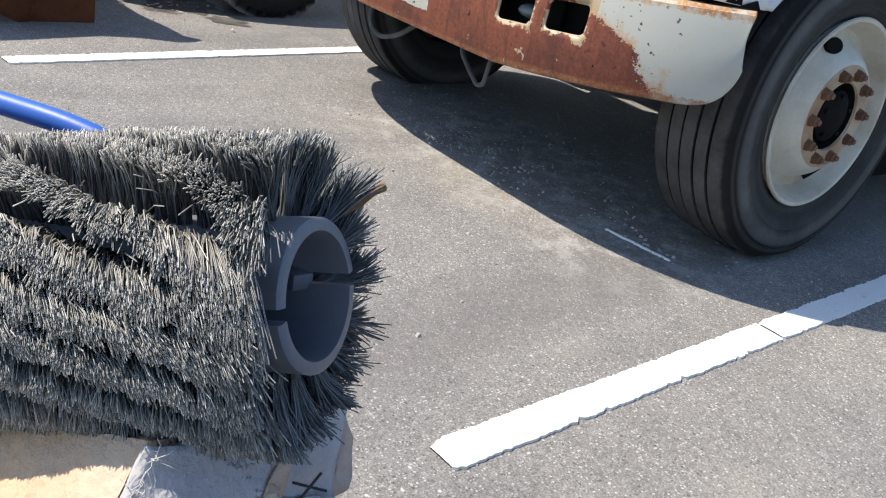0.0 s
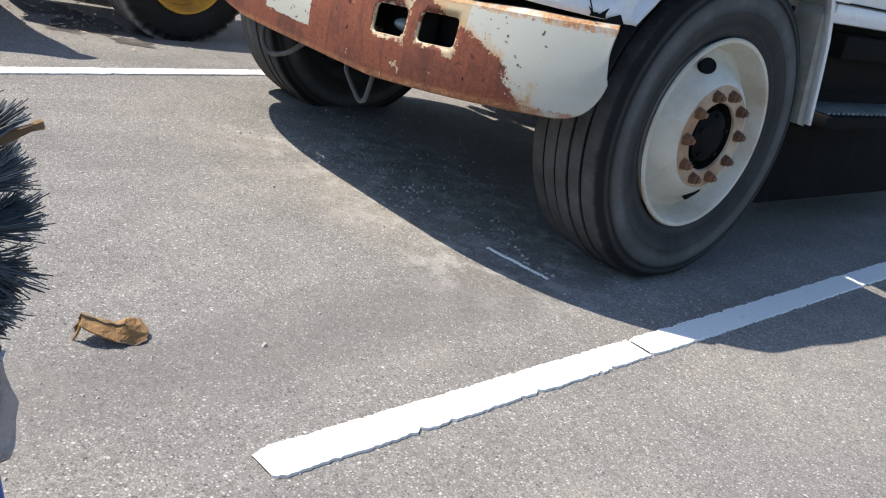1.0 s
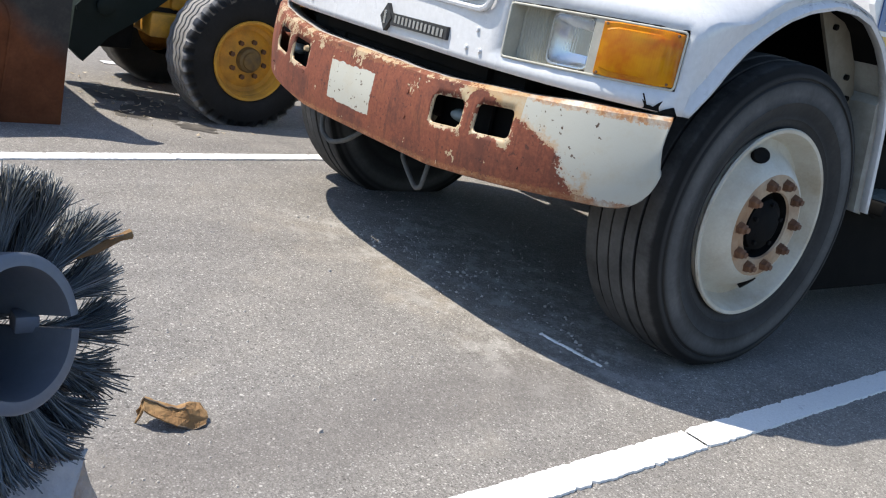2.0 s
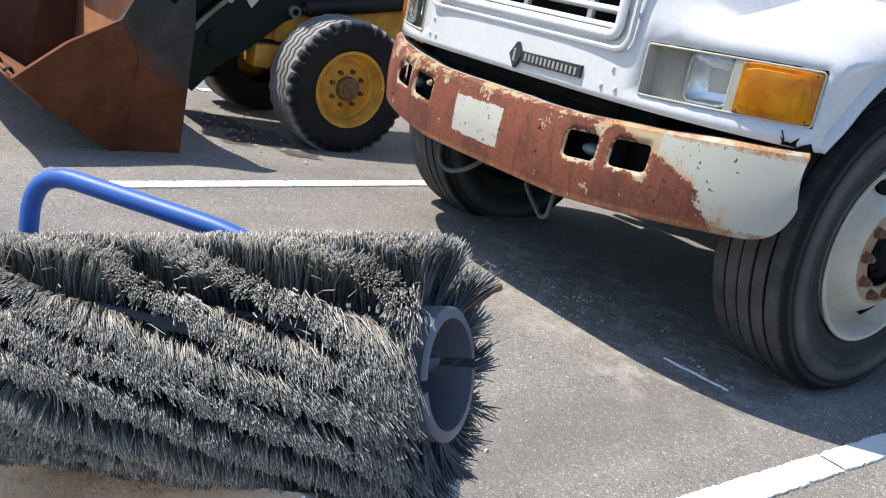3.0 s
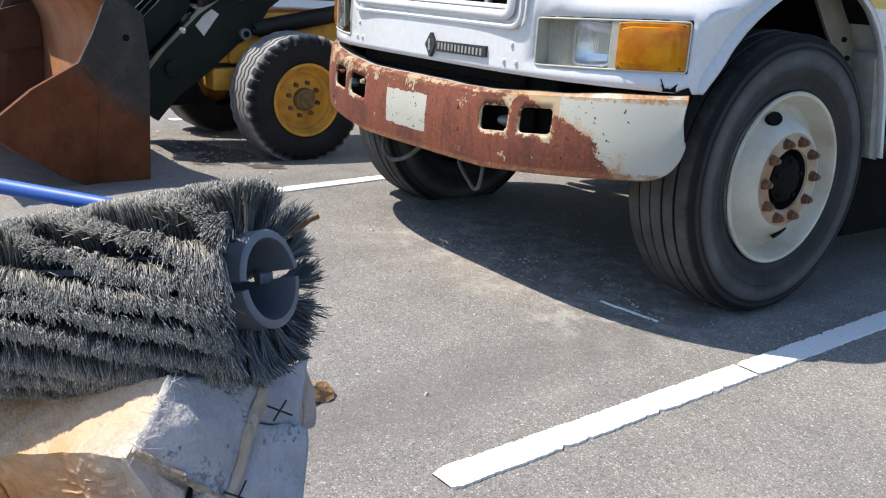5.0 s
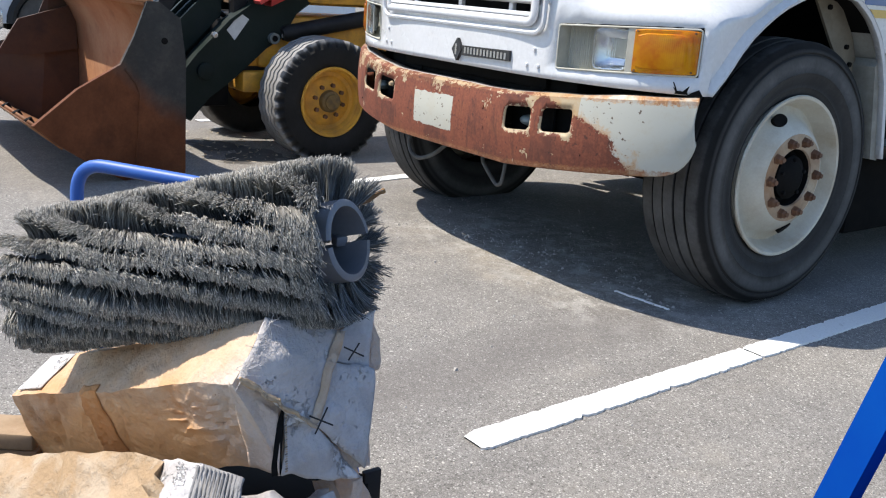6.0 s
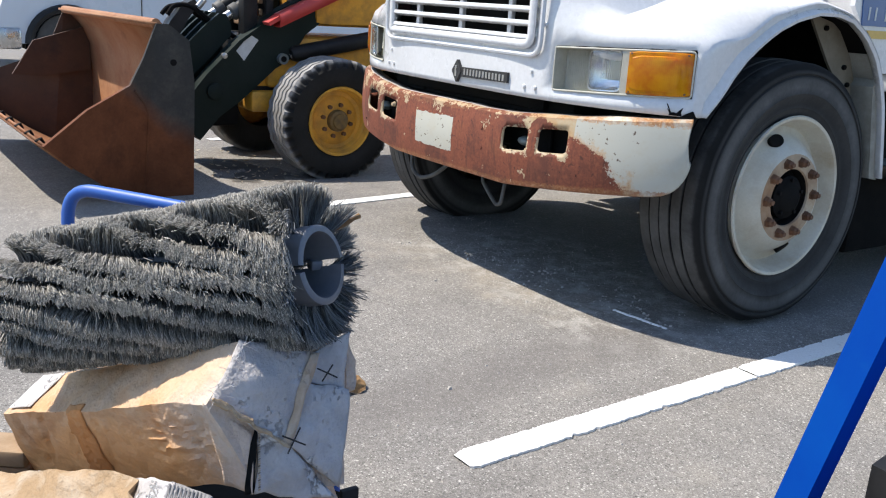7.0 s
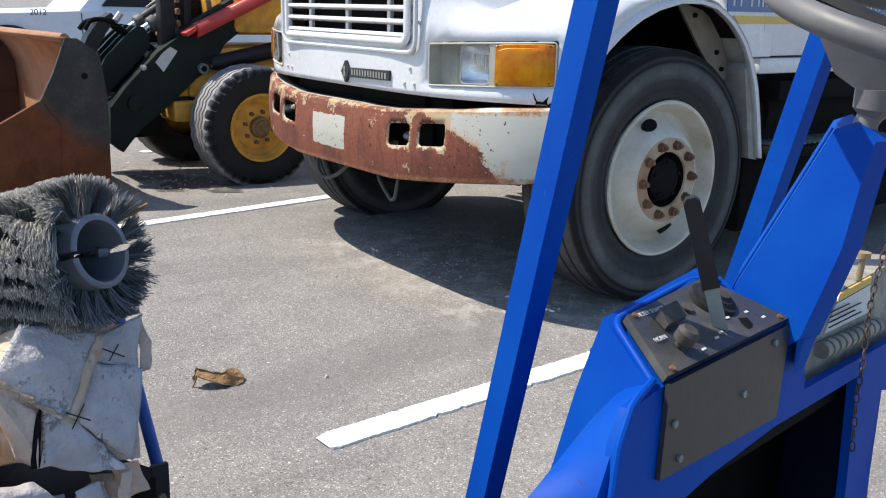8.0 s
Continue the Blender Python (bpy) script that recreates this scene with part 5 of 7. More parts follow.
def make_bucket():
    """Side plates, curved shell, cutting edge with bolts and a stiffened top lip."""
    x0, x1 = -1.87, -4.06
    b = new("bucket")
    b.parent = LOADER
    b.matrix_basis = pose(0, 0, 0.0374, 0, -1.15, 0)
    tagged(b, "rusty open loader bucket resting on the ground")
    # each side plate is folded along a ridge; its front part flares outwards
    rim = [(-2.187, 0.327), (-1.945, 0.487), (-1.69, 0.600), (-1.60, 0.745), (-1.525, 0.925), (-1.46, 0.925), (-1.345, 0.84), (-1.318, 0.61), (-1.33, -0.03), (-1.62, -0.055), (-1.79, 0.035), (-2.06, 0.218), (-1.575, 0.44)]

    def out(y):
        return 0.5 * max(0.0, -1.575 - y)
    for x, s in ((x0, 1), (x1, -1)):
        bm = bmesh.new()
        vs = [bm.verts.new((x + s * out(y), y, z)) for y, z in rim]
        bm.faces.new([vs[k] for k in (0, 1, 2, 12, 9, 10, 11)])
        bm.faces.new([vs[k] for k in (2, 3, 4, 5, 6, 7, 8, 9, 12)])
        p = part("side_plate", bm, BUCKET if s > 0 else BUCKET_SHADED, b, "rusted side plate, near one with a grey worn patch, far one shade-dark", False)
        mod = p.modifiers.new("thickness", "SOLIDIFY")
        mod.thickness, mod.offset = 0.02, 0.0
        part("weld_ridge", pipe([(x + s * (out(y) + 0.012), y, z) for y, z in ((-1.665, 0.575), (-1.60, 0.50), (-1.577, 0.44), (-1.592, 0.24), (-1.618, 0.0))], 0.008, 6), BUCKET, p)
        part("plate_hole", pipe([(x - s * 0.016, -1.435, 0.72), (x + s * 0.0125, -1.435, 0.72)], 0.018, 12), BLACK, p)
    xm, half = (x0 + x1) / 2, (x0 - x1) / 2 - 0.01
    shell = [(-2.18, 0.322), (-2.06, 0.222), (-1.79, 0.042), (-1.62, -0.045), (-1.40, -0.03), (-1.33, 0.10), (-1.325, 0.45), (-1.345, 0.70), (-1.40, 0.83), (-1.49, 0.93), (-1.56, 0.935)]
    bm = rings([[(xm + f * (half + out(y)), y, z) for y, z in shell] for f in (1, 0, -1)], False, False)
    sh = part("shell", bm, SCOOP, b, "curved rusted bucket shell")
    m2 = sh.modifiers.new("thickness", "SOLIDIFY")
    m2.thickness = 0.016
    part("top_lip", pipe([(x0 - 0.012, -1.520, 0.925), (x1 + 0.012, -1.520, 0.925)], 0.027, 12), SCOOP, b, "rounded rusty top lip")
    edge = part("cutting_edge", soften(rings([[(xm + f * (half + out(y)), y, z) for y, z in ((-2.245, 0.365), (-2.225, 0.343), (-2.035, 0.187), (-2.025, 0.212))] for f in (1, -1)]), 0.004), SCOOP, b, "worn cutting edge with bolts")
    for k in range(9):
        x = x0 + 0.12 - k * 0.28
        part("edge_bolt", pipe([(x, -2.155, 0.305), (x, -2.17, 0.335)], 0.022, 8), BLACK, edge)
    part("divider", soften(slab([(-1.36, 0.5), (-1.36, 0.82), (-1.75, 0.70), (-1.90, 0.46), (-1.70, 0.45)], 0.03, lambda u, v, w: (x1 + 0.02 + w, u, v)), 0.004), BUCKET_SHADED, b)


make_bucket()

# ---- pickup far off ----
PG = ground_z(-9.0)
PICKUP = thing("pickup_truck", "pale blue-white pickup parked far off", "pickup truck", pose(-9.0, 0.20, PG - 0.02))
arc = [(-0.62 - 0.42 * math.cos(a), 0.36 + 0.40 * math.sin(a)) for a in (math.pi * k / 12 for k in range(13))]
side = [(-1.42, 0.36), (-1.42, 0.62), (-1.32, 0.95), (0.35, 1.02), (3.6, 1.02), (3.6, 0.40)] + [(-0.20, 0.38)] + arc[::-1]
part("body", soften(slab(side, 1.8, lambda u, v, w: (-w, u, v)), 0.02, 60), VAN_PAINT, PICKUP, "pale blue-white body")
part("cab", rings([[(0 - 0.05, y0, 1.0), (-0.20, y1, 1.62), (-1.6, y1, 1.62), (-1.75, y0, 1.0)] for y0, y1 in ((0.25, 0.85), (2.2, 2.0))]), VAN_PAINT, PICKUP)
part("side_window", slab([(0.55, 1.08), (2.0, 1.08), (1.9, 1.52), (0.95, 1.52)], 0.02, lambda u, v, w: (-0.05 - (v - 1.0) * 0.24 + w, u, v)), TRIM, PICKUP, "dark side window")
part("front_bumper", block(1.85, 0.30, 0.26, (-0.9, -1.30, 0.42), 0.04), CHROME, PICKUP, "grey front bumper")
part("sill_trim", block(0.03, 2.4, 0.10, (0.0, 1.0, 0.42), 0.01), TRIM, PICKUP)
part("door_seam", block(0.006, 0.012, 0.55, (0.002, 0.28, 0.72), 0), TRIM, PICKUP)
part("arch_flare", pipe([(0.012, -0.62 - 0.45 * math.cos(a), 0.36 + 0.43 * math.sin(a)) for a in (math.pi * k / 16 for k in range(17))], 0.055, 8), TRIM, PICKUP, "black wheel arch flare")
part("wheel_housing", block(0.4, 0.9, 0.5, (-0.45, -0.62, 0.52), 0), BLACK, PICKUP)
for y in (-0.62, 2.7):
    w = part("wheel", pipe([(-0.30, y, 0.36), (-0.29, y, 0.36), (-0.05, y, 0.36), (-0.03, y, 0.36)], [0.30, 0.36, 0.36, 0.30], 32), TIRE, PICKUP, "black tyre")
    part("hubcap", pipe([(-0.035, y, 0.36), (-0.02, y, 0.36)], [0.20, 0.17], 24), CHROME, w)
num = bpy.data.curves.new("fleet_number", "FONT")
num.body, num.size, num.extrude = "2012", 0.10, 0.002
num.align_x = "CENTER"
tmp = new("fleet_number", num)
tmp.parent = PICKUP
tmp.matrix_basis = pose(0.004, -0.24, 0.965, 90, 0, 90)
num.materials.append(INK)


# ---- cart, boxes and broom ----
TUBE = Vector((1.9715, -2.4501, 0.7754))
AXIS = Vector((0.8095, 0.5096, 0.2916)).normalized()
SIDE = Vector((-AXIS.y, AXIS.x, 0)).normalized()
OVER = AXIS.cross(SIDE)
if OVER.z < 0:
    OVER = -OVER


def make_broom():
    b = thing("roller_broom", "cylindrical sweeper broom with dense grey bristle rows on a plastic core", "broom")
    L, r0, r1 = 0.68, 0.0638, 0.053

    def at(s, r, a):
        return TUBE - AXIS * s + r * (math.cos(a) * OVER + math.sin(a) * SIDE)
    slit = (radians(97), radians(-83))
    bm = bmesh.new()
    seg, sl = 128, [0.0, 0.002, 0.06, 0.13, 0.13 + (L - 0.26), L - 0.07, L]
    width = 0.115
    angs = [2 * math.pi * (k + 0.5) / seg for k in range(seg)]
    out = [[bm.verts.new(at(s, r0 - (0.003 if i in (0, 6) else 0), a)) for a in angs] for i, s in enumerate(sl)]
    inn = [[bm.verts.new(at(s, r1, a)) for a in angs] for s in sl]

    def slot(i, k):
        mid = (angs[k] + angs[(k + 1) % seg]) / 2 if k < seg - 1 else 2 * math.pi
        near = min(abs((mid - q + math.pi) % (2 * math.pi) - math.pi) for q in slit)
        return near < width and (i < 3)
    for i in range(len(sl) - 1):
        for k in range(seg):
            j = (k + 1) % seg
            if slot(i, k):
                continue
            bm.faces.new((out[i][k], out[i][j], out[i + 1][j], out[i + 1][k]))
            bm.faces.new((inn[i][k], inn[i + 1][k], inn[i + 1][j], inn[i][j]))
            if i == 0:
                bm.faces.new((out[0][k], inn[0][k], inn[0][j], out[0][j]))
            if i == len(sl) - 2:
                bm.faces.new((out[-1][k], out[-1][j], inn[-1][j], inn[-1][k]))
            for side_k, q, w in ((k - 1, k, 0), (j, j, 1)):
                if slot(i, side_k % seg):
                    bm.faces.new((out[i][q], out[i + 1][q], inn[i + 1][q], inn[i][q]))
            if i == 3 and slot(2, k):
                bm.faces.new((out[3][k], out[3][j], inn[3][j], inn[3][k]))
    part("core", bm, CORE, b, "grey plastic core tube with a slot across its end")
    part("core_key", block(0.02, 0.02, 0.016, at(0.05, 0.052, radians(97)), 0.002), CORE, b)
    rng = np.random.default_rng(11)
    rows, tufts, clumps, per = 17, 72, 7, 84
    A, S, O = (np.array(v) for v in (AXIS, SIDE, OVER))
    T = np.array(TUBE)

    def hump(a, at_a, wide):
        d = (a - at_a + math.pi) % (2 * math.pi) - math.pi
        return np.exp(-(d / wide) ** 2)
    for row in range(rows):
        th0 = 2 * math.pi * row / rows + 0.05
        first = 0.022 + 0.010 * float(hump(th0 - 0.40, -1.25, 0.4)) + 0.016 * rng.random()
        spots = np.linspace(first, L - 0.028, tufts) + rng.normal(0, 0.0012, tufts)
        n = tufts * per

        def tuft(sd):
            return np.repeat(rng.normal(0, sd, tufts), per)

        def swell(steps, sd):
            """A slow, uneven drift along the row."""
            return np.repeat(np.interp(np.arange(tufts), np.linspace(0, tufts, steps), rng.normal(0, sd, steps)), per)
        s = np.repeat(spots, per)
        base = th0 + 2.3 * (s - 0.22) + swell(6, 0.015)
        end, back = np.exp(-(s - first) / 0.022), np.exp(-(L - 0.028 - s) / 0.03)
        # a round fan for every tuft, a few strands astray
        wisps, each = tufts * clumps, per // clumps
        fa, fr = rng.uniform(0, 2 * math.pi, wisps), np.sqrt(rng.random(wisps))
        fan_t = 0.85 * np.repeat(fr * np.cos(fa), each) + rng.normal(0, 0.17, n)
        fan_a = 0.85 * np.repeat(fr * np.sin(fa), each) + rng.normal(0, 0.17, n)
        tone = np.repeat(rng.normal(0, 0.21, wisps), each)
        long = np.repeat(rng.normal(0, 0.0016, wisps), each)
        stray = np.where(rng.random(n) < 0.03, rng.normal(0, 0.7, n), 0.0)
        root_a = base + 0.045 * fan_t
        root_s = s + 0.0042 * fan_a
        # the near rows have slumped down and towards the open end
        slump = 0.08 + 0.30 * hump(base, -0.70, 0.50) + 0.06 * hump(base, -1.6, 0.6)
        slump = slump + 0.30 * np.exp(-(s - first) / 0.06) * hump(base, -0.7, 0.5) + swell(7, 0.03) + 0.05 * math.sin(row * 2.4)
        turn = base - slump + fan_t * (0.074 + 0.045 * hump(base, 0.25, 0.55) + 0.156 * end) + 0.10 * stray + tuft(0.016) + rng.normal(0, 0.03, n)
        sweep = (0.010 + 0.048 * hump(base, -0.90, 0.95)) * (1 + swell(9, 0.22)) * (1 - 0.35 * end) + fan_a * (0.014 + 0.012 * end)
        sweep += 0.004 * end + 0.012 * np.exp(-(s - first) / 0.05) * hump(base, -1.1, 0.9) - 0.014 * back + tuft(0.002) + 0.012 * stray + rng.normal(0, 0.003, n)
        reach_r = 0.1325 + swell(12, 0.0014) + long + rng.normal(0, 0.0009, n) - 0.006 * hump(base, -0.9, 0.5)
        reach_r = np.where(rng.random(n) < 0.05, reach_r - 0.012 * rng.random(n), reach_r)
        # besides dust, this darkens the lower rows in place of their shade
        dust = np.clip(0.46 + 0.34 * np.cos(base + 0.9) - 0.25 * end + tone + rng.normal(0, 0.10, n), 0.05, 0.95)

        def spoke(a):
            return np.cos(a)[:, None] * O + np.sin(a)[:, None] * S
        root = T - root_s[:, None] * A + 0.0615 * spoke(root_a)
        tip = T + (sweep - root_s)[:, None] * A + reach_r[:, None] * spoke(turn)
        drop = (tip - T + root_s[:, None] * A) @ O
        tip = tip + np.clip(-0.124 - drop, 0, None)[:, None] * (O + 0.5 * S)
        elbow = root + (0.046 + rng.normal(0, 0.003, n))[:, None] * spoke(base + 0.12 * fan_t) + (0.35 * sweep)[:, None] * A + rng.normal(0, 0.0014, (n, 3))
        d = tip - root
        d /= np.linalg.norm(d, axis=1)[:, None]
        e1 = np.cross(d, A)
        e1 /= np.linalg.norm(e1, axis=1)[:, None]
        e2 = np.cross(d, e1)
        ring, stops = [], (0.0, 0.42, 0.76, 1.0)
        for q, w in zip(stops, (0.00064, 0.00067, 0.00067, 0.00063)):
            c = (1 - q) ** 2 * root + 2 * q * (1 - q) * elbow + q * q * tip
            if 0 < q < 1:
                c = c + rng.normal(0, 0.0010, (n, 3))
            for k in range(3):
                a = 2 * math.pi * k / 3
                ring.append(c + w * (math.cos(a) * e1 + math.sin(a) * e2))
        verts = np.stack(ring, 1).reshape(-1, 3)
        quads = np.array([(i * 3 + k, i * 3 + (k + 1) % 3, i * 3 + 3 + (k + 1) % 3, i * 3 + 3 + k) for i in range(3) for k in range(3)])
        loops = (quads[None] + 12 * np.arange(n)[:, None, None]).reshape(-1)
        tips = (np.array([9, 10, 11])[None] + 12 * np.arange(n)[:, None]).reshape(-1)
        me = bpy.data.meshes.new("brush_strip")
        me.vertices.add(len(verts))
        me.vertices.foreach_set("co", verts.astype(np.float32).ravel())
        me.loops.add(len(loops) + len(tips))
        me.loops.foreach_set("vertex_index", np.r_[loops, tips].astype(np.int32))
        nq, ntip = len(loops) // 4, len(tips) // 3
        me.polygons.add(nq + ntip)
        me.polygons.foreach_set("loop_start", np.r_[np.arange(nq) * 4, nq * 4 + np.arange(ntip) * 3].astype(np.int32))
        me.update(calc_edges=True)
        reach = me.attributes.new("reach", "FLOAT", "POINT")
        # low weights at the roots paint the shade deep between the strands
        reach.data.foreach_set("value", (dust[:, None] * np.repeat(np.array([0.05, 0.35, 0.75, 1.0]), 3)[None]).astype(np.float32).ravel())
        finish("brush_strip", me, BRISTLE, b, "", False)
    spine = [at(0.026, 0.085, radians(62)), at(0.012, 0.114, radians(66)), at(0.002, 0.136, radians(68)), at(-0.002, 0.146, radians(69))]
    tagged(part("dry_twig", pipe(spine, [0.002, 0.006, 0.0035, 0.005], 7), DRYLEAF), "brown dry twig caught in the broom bristles", "twig")


make_broom()


BOX_LEFT = [Vector(p) for p in ((1.36, -2.790, 0.190), (1.385, -2.838, 0.340), (1.345, -2.765, 0.385), (1.27, -2.60, 0.36), (1.27, -2.56, 0.19))]
BOX_RIGHT = [Vector(p) for p in ((2.035, -2.591, 0.447), (1.995, -2.647, 0.589), (1.960, -2.583, 0.659), (1.942, -2.392, 0.624), (2.022, -2.419, 0.408))]


def dented(c, u, v, side):
    """The carton's surface bent out of shape: soft dents, ripples near the open end, hard creases beside the tape."""
    c = c + wander(c + Vector((1, 0, 0)), 8.0, 0.007) + wander(c + Vector((0, 1, 0)), 27.0, 0.0035)
    if side:
        out = Vector((0.25, -0.93, -0.25))
        edge = math.sin(math.pi * min(1.0, max(0.0, v)))
        wet = smoothstep(0.62, 0.78, u) * (1 - smoothstep(0.92, 0.99, u)) * smoothstep(0.1, 0.4, v)
        c += out * (0.0036 * wet * math.sin(v * 46 + 5 * noise.noise((u * 14, v * 3, 0))) * edge)
        for at_u, lean, deep in ((0.10, 0.10, 0.016), (0.19, -0.05, 0.008), (0.335, 0.02, 0.007), (0.49, -0.03, 0.008), (0.90, -0.16, 0.012)):
            away = abs(u - at_u - lean * (0.5 - v) - 0.02 * noise.noise((v * 5, at_u * 30, 3)))
            c -= out * (deep * max(0.0, 1 - away / 0.018) * (0.35 + 0.65 * edge) * (0.5 + 0.8 * abs(noise.noise((v * 4, at_u * 9, 1)))))
    return c


def box_spot(u, k, v):
    """A spot on face k of the carton, u along it and v round it."""
    lo, hi = BOX_LEFT[k].lerp(BOX_RIGHT[k], u), BOX_LEFT[(k + 1) % 5].lerp(BOX_RIGHT[(k + 1) % 5], u)
    return dented(lo.lerp(hi, v), u, v, k == 0)


carton = thing("long_carton", "long water-stained cardboard box with torn pale end flaps", "cardboard box")
part("box_body", rings([[box_spot(k / 110, f, i / n) for f, n in enumerate((22, 9, 14, 7, 7)) for i in range(n)] for k in range(111)]), KRAFT, carton, "brown stained cardboard sides")


def flap(points, div, bulge, seed, amp=1.0):
    """A thin bent sheet over four corner points."""
    a, b_, c, d = (Vector(p) for p in points)
    nrm = (b_ - a).cross(d - a).normalized()
    loops = []
    for i in range(div + 1):
        u = i / div
        row = []
        for k in range(div + 1):
            v = k / div
            p = a.lerp(b_, u).lerp(d.lerp(c, u), v)
            p += nrm * (bulge * math.sin(math.pi * u) * math.sin(math.pi * v)) + wander(p + Vector((seed, seed, 0)), 14, 0.009 * amp) + wander(p, 40, 0.003 * amp)
            row.append(p)
        loops.append(row)
    return rings(loops, False, False)


def sheet(name, points, material, parent, label="", bulge=0.006, seed=1, thick=0.004, amp=1.0):
    ob = part(name, flap(points, 16, bulge, seed, amp), material, parent, label)
    mod = ob.modifiers.new("thickness", "SOLIDIFY")
    mod.thickness = thick
    return ob


B = [Vector(p) for p in ((2.009, -2.649, 0.602), (2.026, -2.530, 0.500), (1.970, -2.453, 0.627), (1.975, -2.584, 0.671))]
OUT = Vector((0.933, 0.147, 0.327))
sheet("end_flap", B, PALE, carton, "pale torn upper end flap", 0.016, 2, 0.005)
sheet("end_flap", [(2.022, -2.525, 0.497), (2.037, -2.437, 0.415), (1.983, -2.398, 0.553), (1.983, -2.482, 0.591)], PALE, carton, "pale scuffed side end flap", 0.008, 5, 0.005)
sheet("end_flap", [(1.980, -2.484, 0.582), (1.980, -2.401, 0.544), (1.944, -2.380, 0.639), (1.959, -2.450, 0.625)], PALE, carton, "pale upper side end flap", 0.003, 6, 0.004)
sheet("end_flap", [(1.963, -2.398, 0.537), (1.959, -2.380, 0.541), (1.942, -2.362, 0.581), (1.926, -2.379, 0.633)], KRAFT, carton, "", 0.002, 8, 0.004)
sheet("end_flap", [(2.047, -2.593, 0.441), (2.038, -2.444, 0.401), (2.015, -2.518, 0.500), (2.011, -2.572, 0.535)], PALE, carton, "pale lower end flap", 0.006, 7, 0.005)
sheet("crumpled_end", [(1.985, -2.616, 0.436), (2.043, -2.594, 0.447), (2.012, -2.582, 0.538), (1.990, -2.652, 0.583)], KRAFT, carton, "", 0.004, 21, 0.003, 0.7)
strip_edge = [B[0].lerp(B[1], 0.90), B[1], B[2], B[3].lerp(B[2], 0.86)]
sheet("worn_fold", [p + OUT * 0.006 for p in strip_edge], FADED, carton, "brown worn fold", 0.010, 2, 0.002)
# open corrugated edge in the dark gap between the flaps
rnd = random.Random(3)
for k in range(26):
    a = Vector((2.015, -2.574, 0.534)).lerp(Vector((2.046, -2.585, 0.452)), k / 25) + OUT * 0.004
    w = rnd.uniform(0.0010, 0.0026)
    part("flute", pipe([a - Vector((0.0, w, 0.0006)), a + Vector((0.0, 0.0016, 0.0010))], rnd.uniform(0.0009, 0.0014), 5), BROWN if k % 3 else FLUTE, carton)
# black sheet standing in for the shade inside the gap
sheet("gap_shade", [(2.013, -2.580, 0.534), (2.014, -2.575, 0.532), (2.045, -2.584, 0.450), (2.042, -2.600, 0.447)], BLACK, carton, "", 0.0, 17, 0.002)
rnd = random.Random(8)
for k in range(46):
    # frayed paper fibres along the torn upper edge
    p = B[3].lerp(B[0], rnd.uniform(0.0, 1.0)) + OUT * 0.012
    d = Vector((rnd.uniform(-0.01, 0.012), rnd.uniform(-0.02, 0.03), rnd.uniform(-0.03, 0.012)))
    part("paper_fibre", pipe([p, p + d * 0.6 + OUT * 0.004, p + d], 0.0004, 4), PALE, carton)


sheet("top_flap", [(1.395, -2.832, 0.357), (1.475, -2.806, 0.388), (1.435, -2.732, 0.428), (1.355, -2.757, 0.398)], PALE, carton, "pale torn corner paper", 0.0, 31, 0.0012, 0.15)


# tape round the box, wrinkled and darkened
band = []
for k in range(13):
    q = k / 12
    lift = Vector((0.25, -0.93, -0.25)) * (0.0018 + 0.0016 * math.sin(q * 19) ** 2 + 0.002 * abs(noise.noise((q * 7, 1, 0))))
    row = [box_spot(0.352 + 0.098 * q + 0.012 * (1 - v) + 0.004 * noise.noise((v * 9, k // 6, 2)), 0, v) + lift * (1 + 0.6 * noise.noise((q * 4, v * 22, 5))) for v in (i / 40 for i in range(1, 40))]
    top = [box_spot(0.352 + 0.098 * q, 1, v) + Vector((0.12, -0.30, 0.90)) * 0.0022 for v in (i / 20 for i in range(0, 4))]
    band.append(row + top)
ob = part("tape", rings(band, False, False), TAPE, carton, "orange-brown stained tape band")
mod = ob.modifiers.new("thickness", "SOLIDIFY")
mod.thickness = 0.001
# torn lower rim of the upper flap, curled outwards
curl = [B[0].lerp(B[1], k / 22) + OUT * (0.010 + 0.005 * noise.noise((k * 0.6, 3, 0))) + wander((k * 0.5, 0, 7), 1.0, 0.006) for k in range(23)]
part("curled_edge", pipe(curl, [0.0022 + 0.0045 * abs(math.sin(k * 0.55)) * (1 - k / 26) for k in range(23)], 7), BROWN, carton, "brown curled torn edge")
for c, d1, d2 in (((1.987, -2.452, 0.597), (0.002, 0.008, 0.014), (0.0, 0.018, -0.011)), ((2.028, -2.527, 0.514), (-0.004, 0.012, 0.018), (0.004, 0.018, -0.010))):
    c = Vector(c) + OUT * 0.014
    for d in (d1, d2):
        part("marker_stroke", pipe([c - Vector(d), c + Vector(d)], 0.0013, 6), INK, carton)

lower = thing("flat_carton", "crushed brown cardboard carton under the long box", "cardboard box")
edge = along([(1.43, -3.035, 0.28), (1.603, -2.912, 0.340), (1.743, -2.850, 0.398), (1.884, -2.798, 0.459), (1.948, -2.775, 0.482), (2.007, -2.753, 0.495)], 34)
loops = []
